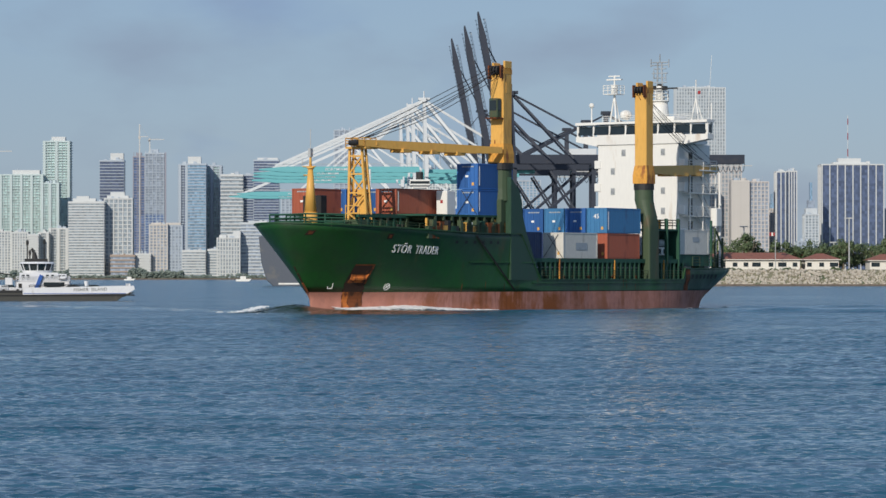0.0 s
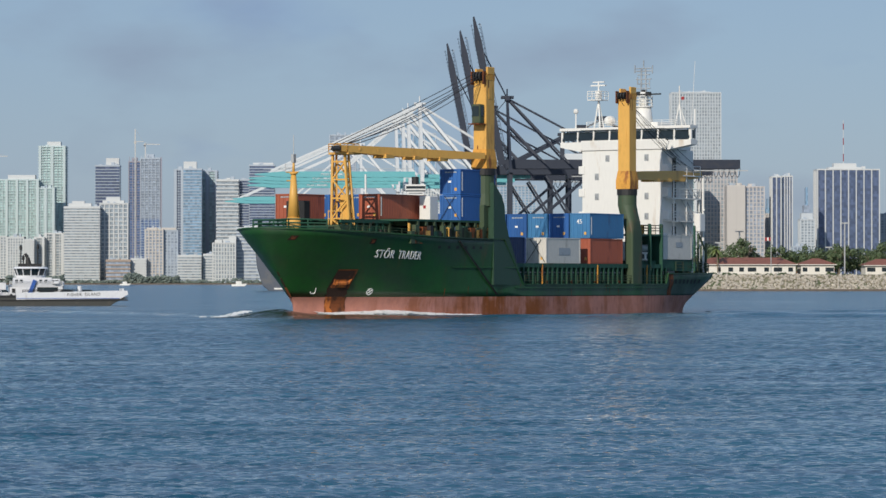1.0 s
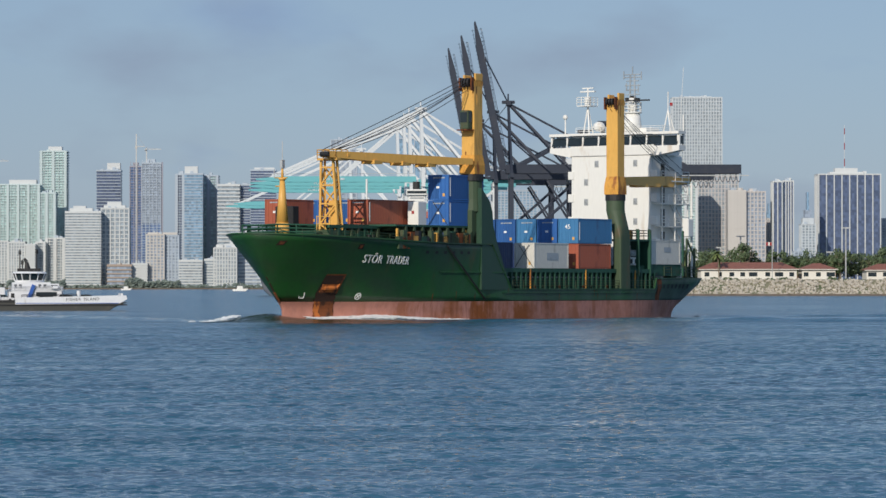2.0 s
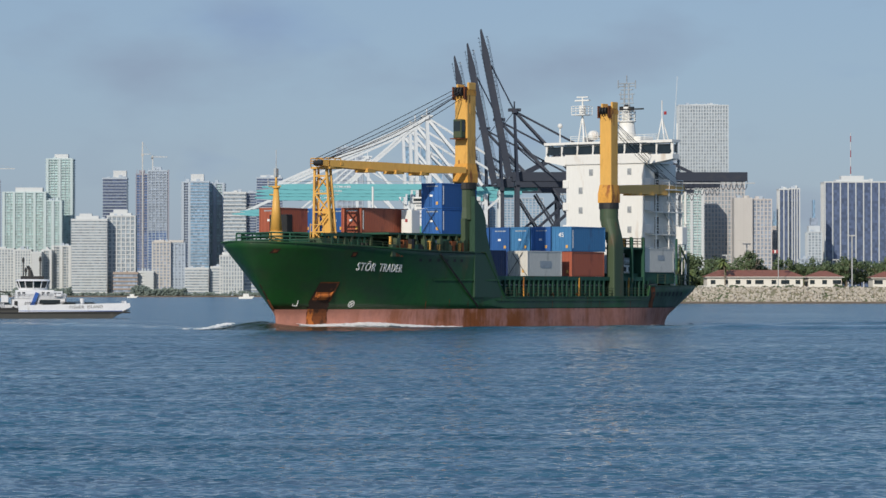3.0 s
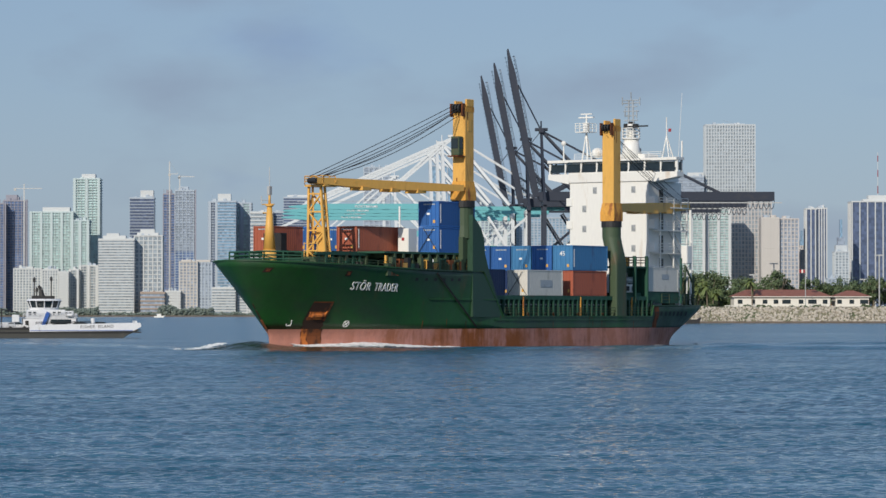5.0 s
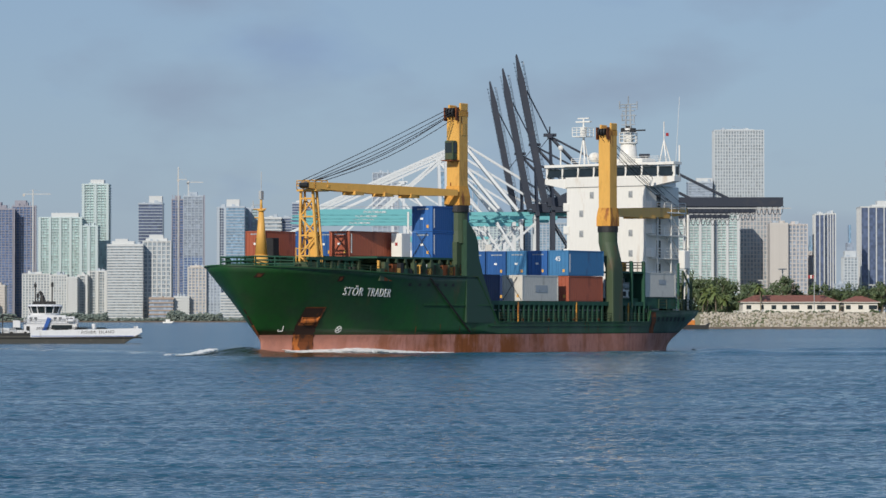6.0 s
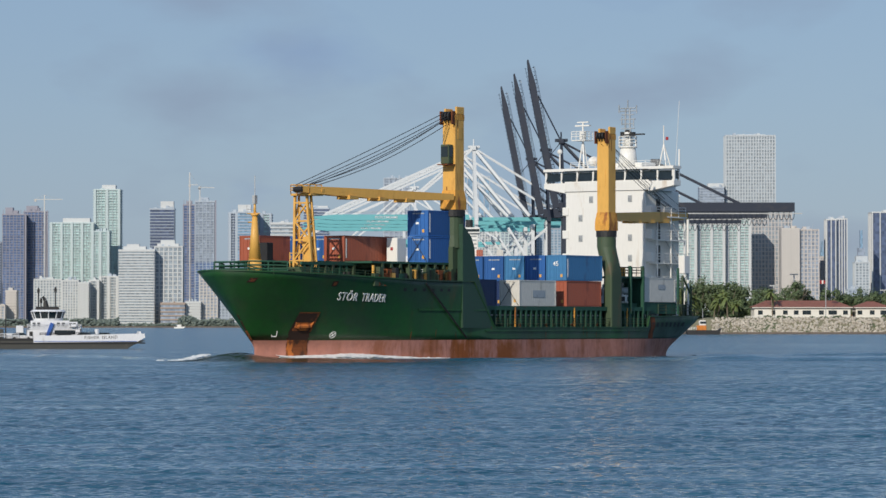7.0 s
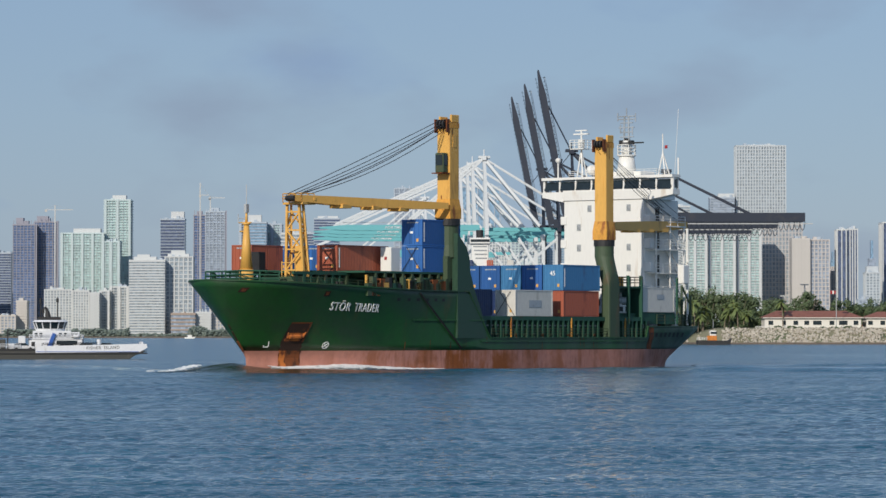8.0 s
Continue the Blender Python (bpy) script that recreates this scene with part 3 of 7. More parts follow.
# rust along the stem above the waterline
for z0, z1, r in ((1.75, 2.6, 0.13), (2.7, 3.5, 0.1), (3.7, 4.1, 0.08)):
    part("stem_rust", bars([((stem_x(z0) - 0.02, 0.02, z0), (stem_x(z1) - 0.02, 0.02, z1))], r, n=7), M["rust"] if z0 < 2 else M["dark_rust_and_recess"], ship, "rust on the stem plate")
# name on the bow, load marks
for word, x0, wide in (("STÖR", 57.8, 2.35), ("TRADER", 54.95, 3.1)):
    me = text_mesh("ship_name", word, 1.08, lambda u, v, w: side_point(x0 - wide * u, 5.44 + v * 0.72 - 0.027 * (57.8 - x0 + wide * u), 0.03 + w), M["lettering"], lean=-0.2, spacing=1.12)
    ob = new("ship_name", me)
    ob.parent = ship
    tagged(ob, "white painted lettering on the bow")
bm = bmesh.new()
for i in range(16):
    a, b = 2 * math.pi * i / 16, 2 * math.pi * (i + 1) / 16
    bar(bm, side_point(56.4 + 0.29 * math.cos(a), 2.2 + 0.29 * math.sin(a), 0.03), side_point(56.4 + 0.29 * math.cos(b), 2.2 + 0.29 * math.sin(b), 0.03), 0.035, n=4)
for dx, dz in ((0.2, 0.2), (0.2, -0.2)):
    bar(bm, side_point(56.4 - dx, 2.2 - dz, 0.03), side_point(56.4 + dx, 2.2 + dz, 0.03), 0.045, n=4)
part("thruster_mark", bm, M["lettering"], ship, "white round thruster mark")
bm = bmesh.new()
for (xa, za), (xb, zb) in (((61.9, 2.05), (61.55, 2.05)), ((61.55, 2.05), (61.62, 2.3)), ((61.62, 2.3), (61.74, 2.55)), ((61.9, 2.05), (61.97, 2.2))):
    bar(bm, side_point(min(xa, stem_x(za) - 0.6), za, 0.03), side_point(min(xb, stem_x(zb) - 0.6), zb, 0.03), 0.045, n=4)
part("bulb_mark", bm, M["lettering"], ship, "white bulbous bow mark")
# mooring ports along the forecastle side
for x in (49.5, 48, 46.6, 45.2, 43.9, 42.7):
    bm = bmesh.new()
    patch(bm, x - 0.22, x + 0.22, 6.35, 6.62, 0.02, 2, 1)
    part("scupper", bm, M["black_steel"], ship)
for x in (4.9, 3.9, 2.9, 1.9, 0.9, -0.1, -1.1, -2.4):
    bm = bmesh.new()
    patch(bm, x - 0.24, x + 0.24, 2.95, 3.4, 0.02, 2, 1)
    part("mooring_port", bm, M["black_steel"], ship, "dark mooring opening in the stern plating")

# forecastle: hatch platform, frames, rails
part("forward_hatch", boxes((39.5, 54.0, -7.0, 7.5, 8.95, 9.14), (54.02, 58.0, -6.3, 4.2, 8.95, 9.13)), M["deck_green"], ship, "raised green hatch cover")
for i in range(10):
    x = 40.0 + 1.5 * i
    for y in (-6.8, 7.3):
        part("hatch_stanchion", bars([((x, y, 6.7), (x, y, 8.75))], 0.1, True), M["post_green"] if i % 4 != 1 else M["crane_yellow"], ship)
part("breakwater", rail([(63.8, -4.0, 7.6), (63.8, -1.0, 7.6), (60.0, -1.0, 7.6)], 1.4, 0.09, 0.9), M["deck_green"], ship)
part("winch", boxes((60.6, 62.0, 3.4, 5.2, 7.2, 8.5)), M["post_green"], ship)
part("bow_rail", rail([(63.4, 4.6, 7.8), (64.2, 0.6, 7.9), (64.0, -3.2, 7.8), (60.0, -5.9, 7.7)], 1.15, 0.075, 1.6), M["deck_green"], ship)
part("forecastle_rail", rail([(65.5, 4.6, 7.8), (60.0, 6.9, 7.6), (53.0, 8.1, 7.3)], 0.8, 0.022, 1.8), M["post_green"], ship)
# posts, knees and a long beam under the forward platform
part("platform_beam", boxes((53.2, 62.0, 5.0, 5.25, 8.72, 9.0)), M["deck_green"], ship)
for i in range(8):
    x = 53.8 + 1.1 * i
    part("platform_stanchion", bars([((x, 5.1, 6.9), (x, 5.1, 8.75))], 0.11 if i % 3 else 0.16, True), M["deck_green"] if i % 4 else M["post_green"], ship)
    if i % 2:
        part("platform_knee", bars([((x, 5.15, 7.6), (x + 0.9, 5.15, 8.75))], 0.06, n=5), M["deck_green"], ship)
# cargo gear along the coaming, seen between the containers and the bulwark
rnd = random.Random(9)
for i in range(44):
    x, h = rnd.uniform(39.6, 53.5), rnd.uniform(0.4, 1.1)
    part("deck_fitting", boxes((x, x + rnd.uniform(0.2, 0.9), 7.55, 8.0, 6.8, 7.5 + h)), M[rnd.choice(("post_green", "post_green", "black_steel", "crane_yellow", "rust", "deck_green"))], ship)
for i in range(9):
    x = 40.5 + 1.45 * i
    part("deck_cross_beam", boxes((x, x + 0.28, -6.9, 7.55, 8.55, 8.94)), M["post_green"], ship)
    part("hatch_brace", bars([((x + 0.1, 7.35, 6.8), (x + 1.3, 7.35, 8.8))], 0.06, n=5), M["post_green"], ship)
for x in (55.0, 50.5, 46.0):
    p = Vector((x, 5.2, 7.0))
    bm = bmesh.new()
    for dx in (-0.35, 0.35):
        bar(bm, (p.x + dx, p.y, 7.0), (p.x + dx, p.y, 8.05), 0.16, n=10)
        bar(bm, (p.x + dx, p.y, 8.05), (p.x + dx, p.y, 8.15), 0.22, n=10)
    box(bm, p.x - 0.6, p.x + 0.6, p.y - 0.2, p.y + 0.2, 6.95, 7.05)
    part("mooring_bollard", bm, M["black_steel"], ship)
# tank vents and pipes along the main deck
for i in range(12):
    x = 15.5 + 1.6 * i
    part("tank_vent", bars([((x, 8.3, 2.0), (x, 8.3, 3.3)), ((x, 8.3, 3.3), (x + 0.3, 8.3, 3.1))], 0.07, n=6), M["post_green" if i % 3 else "rust"], ship)
part("deck_pipe", bars([((14.2, 7.75, 4.1), (34.6, 7.75, 4.1))], 0.08, n=6), M["galvanised"], ship)
for y in (3.0, 4.6):
    part("ladder_rail", bars([((61.0, y, 7.6), (61.0, y, 9.9))], 0.05), M["crane_yellow"], ship)
for z in (8.4, 9.1, 9.8):
    part("ladder_rung", bars([((61.0, 3.0, z), (61.0, 4.6, z))], 0.045), M["crane_yellow"], ship)

# foremast
bm = bmesh.new()
bar(bm, (62.6, 0, 7.4), (62.6, 0, 9.2), 0.72, 0.66, 14)
bar(bm, (62.6, 0, 9.2), (62.6, 0, 13.3), 0.6, 0.24, 14)
bar(bm, (62.6, 0, 13.3), (62.6, 0, 13.45), 0.38, 0.38, 12)
bar(bm, (62.6, -0.9, 13.5), (62.6, 0.6, 13.5), 0.06, 0.06, 6)
bar(bm, (62.6, -0.8, 12.7), (62.6, 0.0, 12.7), 0.08, 0.06, 6)
bar(bm, (62.6, 0, 13.45), (62.6, 0, 14.6), 0.14, 0.1, 8)
foremast = part("foremast", bm, M["crane_yellow"], ship, "ochre tapered foremast", True)
part("mast_light", boxes((62.4, 62.8, -0.15, 0.15, 14.4, 15.2)), M["galvanised"], foremast)
part("mast_antenna", bars([((62.6, 0, 15.2), (62.6, 0, 17.0)), ((62.6, -1.0, 13.5), (62.6, -1.0, 14.3)), ((62.6, -1.0, 13.9), (62.6, 0, 13.9))], 0.04), M["galvanised"], foremast)

# jib rest: a splayed lattice tower
RX, RY = 58.9, 3.25
def rest_corner(k, sx, sy):
    return Vector((RX + sx * (0.42 - 0.12 * k) + 0.1 * k, RY + sy * (1.12 - 0.4 * k) - 0.25 * k, 7.6 + 7.7 * k))


rest = part("jib_rest", boxes((RX - 1.2, RX + 0.8, RY - 1.2, RY + 1.2, 15.2, 15.4)), M["crane_yellow"], ship, "ochre lattice jib rest")


def strut(name, a, b, r):
    part(name, bars([(a, b)], r, True), M["crane_yellow"], rest)


for sx in (-1, 1):
    for sy in (-1, 1):
        strut("rest_leg", rest_corner(0, sx, sy), rest_corner(1, sx, sy), 0.11)
lv = (0.0, 0.2, 0.45, 0.68, 0.9)
for i, k in enumerate(lv):
    for s in (-1, 1):
        strut("rest_rung", rest_corner(k, -1, s), rest_corner(k, 1, s), 0.06)
        strut("rest_rung", rest_corner(k, s, -1), rest_corner(k, s, 1), 0.07)
        if i < len(lv) - 1:
            d = s if i % 2 else -s
            strut("rest_brace", rest_corner(k, -d, s), rest_corner(lv[i + 1], d, s), 0.06)
            strut("rest_brace", rest_corner(k, s, -d), rest_corner(lv[i + 1], s, d), 0.07)
part("rest_platform_rail", rail([(RX - 1.1, RY + 1.1, 15.4), (RX + 0.9, RY + 1.1, 15.4), (RX + 0.9, RY - 1.1, 15.4), (RX - 1.1, RY - 1.1, 15.4)], 0.8, 0.05, 0.7), M["crane_yellow"], rest)
part("rest_cabinet", boxes((RX - 0.75, RX - 0.1, RY - 0.45, RY + 0.7, 8.9, 11.4)), M["crane_yellow"], rest)


def deck_crane(x, y, z0, z1, w, jib_tip, jib_from, cab, sheave=0.62, deep=1.0):
    """Column from z0 to z1, its front port edge at x and y."""
    bm = bmesh.new()
    box(bm, x - w, x, y - w, y, z0 + 0.6, z1)
    # flared foot and raised cheeks at the head
    box(bm, x - w, x - 0.25, y - 0.22, y + 0.02, z1, z1 + 0.75)
    box(bm, x - w, x - 0.25, y - w - 0.02, y - w + 0.2, z1, z1 + 0.6)
    crane = part("deck_crane", bm, M["crane_yellow"], ship, "ochre box-column deck crane with rust runs", bevel=0.05)
    bm = bmesh.new()
    va = [bm.verts.new((px, py, z0)) for px, py in ((x - w - 0.16, y - w - 0.16), (x + 0.16, y - w - 0.16), (x + 0.16, y + 0.16), (x - w - 0.16, y + 0.16))]
    vb = [bm.verts.new((v.co.x, v.co.y, z0 + 0.9)) for v in va]
    vc = [bm.verts.new((px, py, z0 + 1.9)) for px, py in ((x - w - 0.01, y - w - 0.01), (x + 0.01, y - w - 0.01), (x + 0.01, y + 0.01), (x - w - 0.01, y + 0.01))]
    for lo, hi in ((va, vb), (vb, vc)):
        for i in range(4):
            bm.faces.new((lo[i], lo[(i + 1) % 4], hi[(i + 1) % 4], hi[i]))
    bm.faces.new(va)
    part("column_foot", bm, M["rusty_yellow"], crane, "flared column foot stained with rust")
    part("column_head", boxes((x - w - 0.02, x + 0.02, y - w - 0.02, y + 0.02, z1 - 0.55, z1 - 0.02)), M["rusty_yellow"], crane)
    part("inspection_panel", boxes((x, x + 0.03, y - w * 0.75, y - w * 0.25, z0 + 4.6, z0 + 6.4)) if not cab else boxes((x - w * 0.7, x - w * 0.3, y, y + 0.03, z1 - 2.4, z1 - 1.2)), M["crane_yellow"], crane)
    for dy in (0.35, 0.7, 1.05):
        bm = bmesh.new()
        bar(bm, (x + 0.35, y - dy - 0.09, z1 - 0.2), (x + 0.35, y - dy + 0.09, z1 - 0.2), sheave, n=16)
        part("head_sheave", bm, M["black_steel"], crane, "black greasy rope sheave")
    for dy in (w, 0.12):
        part("sheave_bracket", boxes((x, x + 0.5, y - dy, y - dy + 0.12, z1 - 1.0, z1 + 0.3)), M["rust"], crane)
    part("slewing_ring", bars([((x - w / 2, y - w / 2, z0 - 0.65), (x - w / 2, y - w / 2, z0))], w * 0.76, n=20), M["black_steel"], crane)
    for i in range(6):
        zz = z0 + 1.5 + (z1 - z0 - 3) * i / 5
        k, q, hh = rnd.uniform(0.1, w - 0.2), rnd.uniform(0.05, 0.14), rnd.uniform(0.5, 1.8)
        zz = z1 - hh if i < 4 else z0 + 1.0
        part("rust_run", boxes((x - k, x - k + q, y, y + 0.012, zz, zz + hh)) if i % 2 else boxes((x, x + 0.012, y - k, y - k + q, zz, zz + hh)), M["rust"], crane)
    # jib: two tapered box girders joined by cross ties
    a, b = Vector(jib_from), Vector(jib_tip)
    along = (b - a).normalized()
    side = Vector((-along.y, along.x, 0)).normalized()
    bm = bmesh.new()
    n = 10
    for s in (-1, 1):
        ring = []
        for i in range(n + 1):
            k = i / n
            p = a.lerp(b, k) + side * s * (0.75 - 0.3 * k) - Vector((0, 0, 0.08 * math.sin(math.pi * k)))
            h = deep * (0.32 + 0.34 * math.sin(math.pi * min(1, 0.12 + k * 0.75)))
            ring.append([bm.verts.new(p + side * dy + Vector((0, 0, dz))) for dy, dz in ((-0.16, -h), (0.16, -h), (0.16, h), (-0.16, h))])
        for u, v in zip(ring, ring[1:]):
            for i in range(4):
                bm.faces.new((u[i], u[(i + 1) % 4], v[(i + 1) % 4], v[i]))
        bm.faces.new(ring[0][::-1])
        bm.faces.new(ring[-1])
    for i in range(1, 8):
        p = a.lerp(b, i / 8)
        bar(bm, p - side * 0.7, p + side * 0.7, 0.14, square=True)
    jib = part("jib", bm, M["crane_yellow"], crane, "ochre twin-girder jib lowered flat")
    part("jib_head", bars([(b - side * 0.6, b + side * 0.6)], 0.26, n=12), M["black_steel"], jib)
    for k in (0.3, 0.48, 0.68):
        p = a.lerp(b, k) - Vector((0, 0, 0.72))
        part("jib_bracket", boxes((p.x - 0.7, p.x + 0.7, p.y - 0.8, p.y + 0.8, p.z, p.z + 0.35)), M["crane_yellow"], jib)
    # ropes, each sagging a little
    for i, (dz, k, dy) in enumerate(((0.2, 1.0, -0.5), (0.0, 0.99, 0.3), (-0.2, 0.97, 0.5), (-0.5, 0.92, -0.3), (-0.9, 0.9, 0.2), (-0.4, 0.95, 0.0))):
        bm = bmesh.new()
        p, q = Vector((x + 0.55, y - 0.7 + dy * 0.6, z1 - 0.1 + dz)), a.lerp(b, k) + side * dy + Vector((0, 0, 0.4))
        last = p
        for j in range(1, 9):
            c = p.lerp(q, j / 8) - Vector((0, 0, (0.1 + 0.13 * i) * math.sin(math.pi * j / 8)))
            bar(bm, last, c, 0.036, n=4)
            last = c
        part("hoist_rope", bm, M["cable"], crane)
    if cab:
        bm = boxes((x + 0.02, x + 0.85, y - 1.2, y - 0.2, z0 + 4.4, z0 + 6.3))
        c = part("cab", bm, M["post_green"], crane, "small green operator cab", bevel=0.08)
        part("cab_window", boxes((x + 0.84, x + 0.88, y - 1.1, y - 0.3, z0 + 5.1, z0 + 6.1)), M["dark_glass"], c)
        part("cab_window", boxes((x + 0.15, x + 0.7, y - 0.21, y - 0.17, z0 + 5.1, z0 + 6.1)), M["dark_glass"], c)
        part("cab_platform", boxes((x, x + 1.15, y - 1.4, y + 0.0, z0 + 4.3, z0 + 4.4)), M["rust"], c)
    return crane


deck_crane(40.9, 8.0, 14.3, 23.55, 1.55, (60.4, 3.6, 15.75), (41.2, 7.3, 15.5), True, 0.46, 0.64)
crane2 = deck_crane(12.9, 8.0, 12.9, 22.9, 1.45, (-8.6, 4.0, 15.0), (11.2, 7.0, 14.4), False, 0.36, 0.8)
# pedestals
bm = bmesh.new()
bar(bm, (40.1, 7.2, 11.8), (40.1, 7.2, 13.7), 1.05, 1.05, 18)
bar(bm, (40.1, 7.2, 10.6), (40.1, 7.2, 11.8), 1.15, 1.05, 18)
box(bm, 39.3, 41.3, 6.2, 8.0, 6.6, 10.7)
part("crane_pedestal", bm, M["post_green"], ship, "weathered green crane pedestal")
bm = bmesh.new()
prism(bm, [(40.5, 12.9), (39.0, 11.6), (38.5, 10.6), (38.35, 9.2), (37.6, 7.4), (35.0, 2.85), (40.5, 2.85)], 7.7, 8.66)
part("pedestal_fairing", bm, M["fairing_green"], ship, "dark green swept plate behind the crane pedestal")
bm = bmesh.new()
rings = []
# height, middle, half widths, squareness
for z, cx, cy, hx, hy, e in ((12.3, 12.2, 7.3, 1.02, 1.02, 2), (11.2, 12.2, 7.3, 1.02, 1.02, 2), (10.4, 12.2, 7.5, 1.02, 0.92, 2.4), (9.4, 12.22, 7.85, 1.04, 0.75, 3.2), (8.5, 12.25, 8.1, 1.05, 0.56, 6), (7.8, 12.25, 8.12, 1.05, 0.54, 9), (2.0, 12.25, 8.12, 1.05, 0.54, 9)):
    ring = []
    for i in range(28):
        c, q = math.cos(2 * math.pi * i / 28), math.sin(2 * math.pi * i / 28)
        ring.append(bm.verts.new((cx + hx * math.copysign(abs(c) ** (2 / e), c), cy + hy * math.copysign(abs(q) ** (2 / e), q), z)))
    rings.append(ring)
for r0, r1 in zip(rings, rings[1:]):
    for i in range(28):
        bm.faces.new((r0[i], r0[(i + 1) % 28], r1[(i + 1) % 28], r1[i]))
bm.faces.new(rings[0])
bm.faces.new(rings[-1][::-1])
part("crane_pedestal", bm, M["post_green"], ship, "weathered green crane pedestal with a cranked neck")

# main hatch: coaming with stanchions
part("hatch_coaming", boxes((4.5, 37.5, -7.2, 7.2, 2.0, 4.6)), M["deck_green"], ship)
part("hatch_cover", boxes((4.5, 37.8, -8.1, 8.1, 4.6, 5.01)), M["deck_green"], ship, "dark green hatch cover")
bm_post = mesh_of("coaming_stay", bars([((0, 0, 2.0), (0, 0, 4.6))], 0.11, True), M["deck_green"])
for i in range(34):
    x = 5.2 + 0.93 * i
    if not 10.8 < x < 13.8:
        share("coaming_stay", bm_post, ship, (x, 8.0, 0))
for x in (9.4, 19.6, 30.5):
    part("lashing_post", bars([((x, 8.1, 2.0), (x, 8.1, 4.9))], 0.06, True), M["rusty_yellow"], ship)
part("side_rail", rail([(6, 8.5, 2.9), (34.5, 8.5, 2.9)], 0.9, 0.03, 2.0), M["post_green"], ship)
for x in (6.2, -0.9, 8.7):
    part("cell_guide", boxes((x - 0.1, x + 0.1, 8.02, 8.22, 4.3, 9.2)), M["deck_green"], ship)

# ---- accommodation ----
bm = boxes((-7.0, 0.0, -6.0, 4.5, 4.0, 17.6))
house = part("superstructure", bm, M["white_paint"], ship, "white accommodation block", bevel=0.08)
# bridge with raked window band
bm = bmesh.new()
prof = [(-5.5, 17.6), (0.15, 17.6), (0.2, 18.55), (-0.25, 19.75), (0.35, 19.85), (0.35, 20.1), (-5.8, 20.1), (-5.5, 19.7)]
prism(bm, prof, -6.0, 5.0)
for s, y0, y1 in ((-1, -6.0, -8.75), (1, 5.0, 8.3)):
    # wings, their undersides rising outwards
    lo0, lo1 = 17.45, 18.0
    a = [bm.verts.new(p) for p in ((0.2, y0, lo0), (0.2, y1, lo1), (0.2, y1, 18.55), (0.2, y0, 18.55))]
    b = [bm.verts.new((-3.2 if s < 0 else -1.2, v.co.y, v.co.z)) for v in a]
    bm.faces.new(a)
    bm.faces.new(b[::-1])
    for i in range(4):
        bm.faces.new((a[(i + 1) % 4], a[i], b[i], b[(i + 1) % 4]))
    box(bm, -3.3 if s < 0 else -1.35, 0.35, min(y0, y1), max(y0, y1), 19.8, 20.1)
    for yy in (y1 - s * 0.12,):
        box(bm, -0.3, 0.12, min(yy, yy - s * 0.2), max(yy, yy - s * 0.2), 18.5, 19.85)
        box(bm, -1.2, -1.0, min(yy, yy - s * 0.2), max(yy, yy - s * 0.2), 18.5, 19.85)
bridge = part("bridge", bm, M["white_paint"], house, "white navigation bridge with open wings")
N = 8
for i in range(N):
    y0 = -8.6 + 16.8 * i / N + 0.12
    y1 = -8.6 + 16.8 * (i + 1) / N - 0.12
    bm = bmesh.new()
    v = [bm.verts.new(p) for p in ((0.14, y0, 18.72), (0.14, y1, 18.72), (-0.18, y1, 19.62), (-0.18, y0, 19.62))]
    w = [bm.verts.new((q.co.x + 0.08, q.co.y, q.co.z)) for q in v]
    bm.faces.new(v)
    bm.faces.new(w)
    for k in range(4):
        bm.faces.new((v[k], v[(k + 1) % 4], w[(k + 1) % 4], w[k]))
    part("bridge_window", bm, M["dark_glass"], bridge)
for i in range(N + 1):
    y = -8.6 + 16.8 * i / N
    part("bridge_pillar", boxes((-0.1, 0.08, y - 0.1, y + 0.1, 18.5, 19.8)), M["white_paint"], bridge)
part("wing_window", boxes((-0.95, -0.3, 8.12, 8.19, 18.7, 19.6)), M["dark_glass"], bridge)
part("side_band", boxes((-5.3, -0.4, 5.0, 5.03, 18.75, 19.6)), M["dark_glass"], bridge)
# front windows in rows
win = mesh_of("window", boxes((0.0, 0.04, -0.21, 0.21, -0.3, 0.3)), M["pale_pane"], bevel=0.01)
frm = mesh_of("window_frame", boxes((0.0, 0.025, -0.27, 0.27, -0.37, 0.37)), M["galvanised"])
for y, z in ((-2.6, 16.7), (2.5, 16.7), (-4.0, 14.7), (-4.0, 12.5), (2.5, 12.5), (2.5, 10.3)):
    f = share("window_frame", frm, house, (0.002, y, z))
    share("window", win, f, (0.012, 0, 0))
# port side galleries, ladders
for z in (7.3, 9.8, 12.3, 14.8):
    g = part("gallery", boxes((-6.9, -0.6, 4.5, 5.6, z - 0.12, z)), M["white_paint"], house)
    part("gallery_rail", rail([(-0.7, 5.5, z), (-6.8, 5.5, z)], 1.0, 0.035, 1.3), M["white_paint"], g)
    for px in (-1.0, -3.8, -6.7):
        part("gallery_post", bars([((px, 5.4, z - 2.5), (px, 5.4, z))], 0.09), M["white_paint"], g)
    part("stair", bars([((-6.2, 5.35, z - 2.5), (-3.6, 5.35, z)), ((-6.2, 4.8, z - 2.5), (-3.6, 4.8, z))], 0.08), M["galvanised"], g)
    part("side_door", boxes((-3.0, -2.2, 4.5, 4.55, z, z + 1.9)), M["dark_glass"], house)
    part("wing_locker", boxes((-0.9, 0.1, -6.4, -5.6, z + 0.2, z + 1.1)), M["white_paint"], house, bevel=0.05)
    part("wing_locker", boxes((-0.6, 0.05, 4.5, 5.3, z + 0.1, z + 1.1)), M["white_paint"], house, bevel=0.05)
part("deck_store", boxes((5.6, 8.6, 2.6, 5.6, 4.95, 7.6)), M["white_paint"], ship, "small white deck store", bevel=0.05)
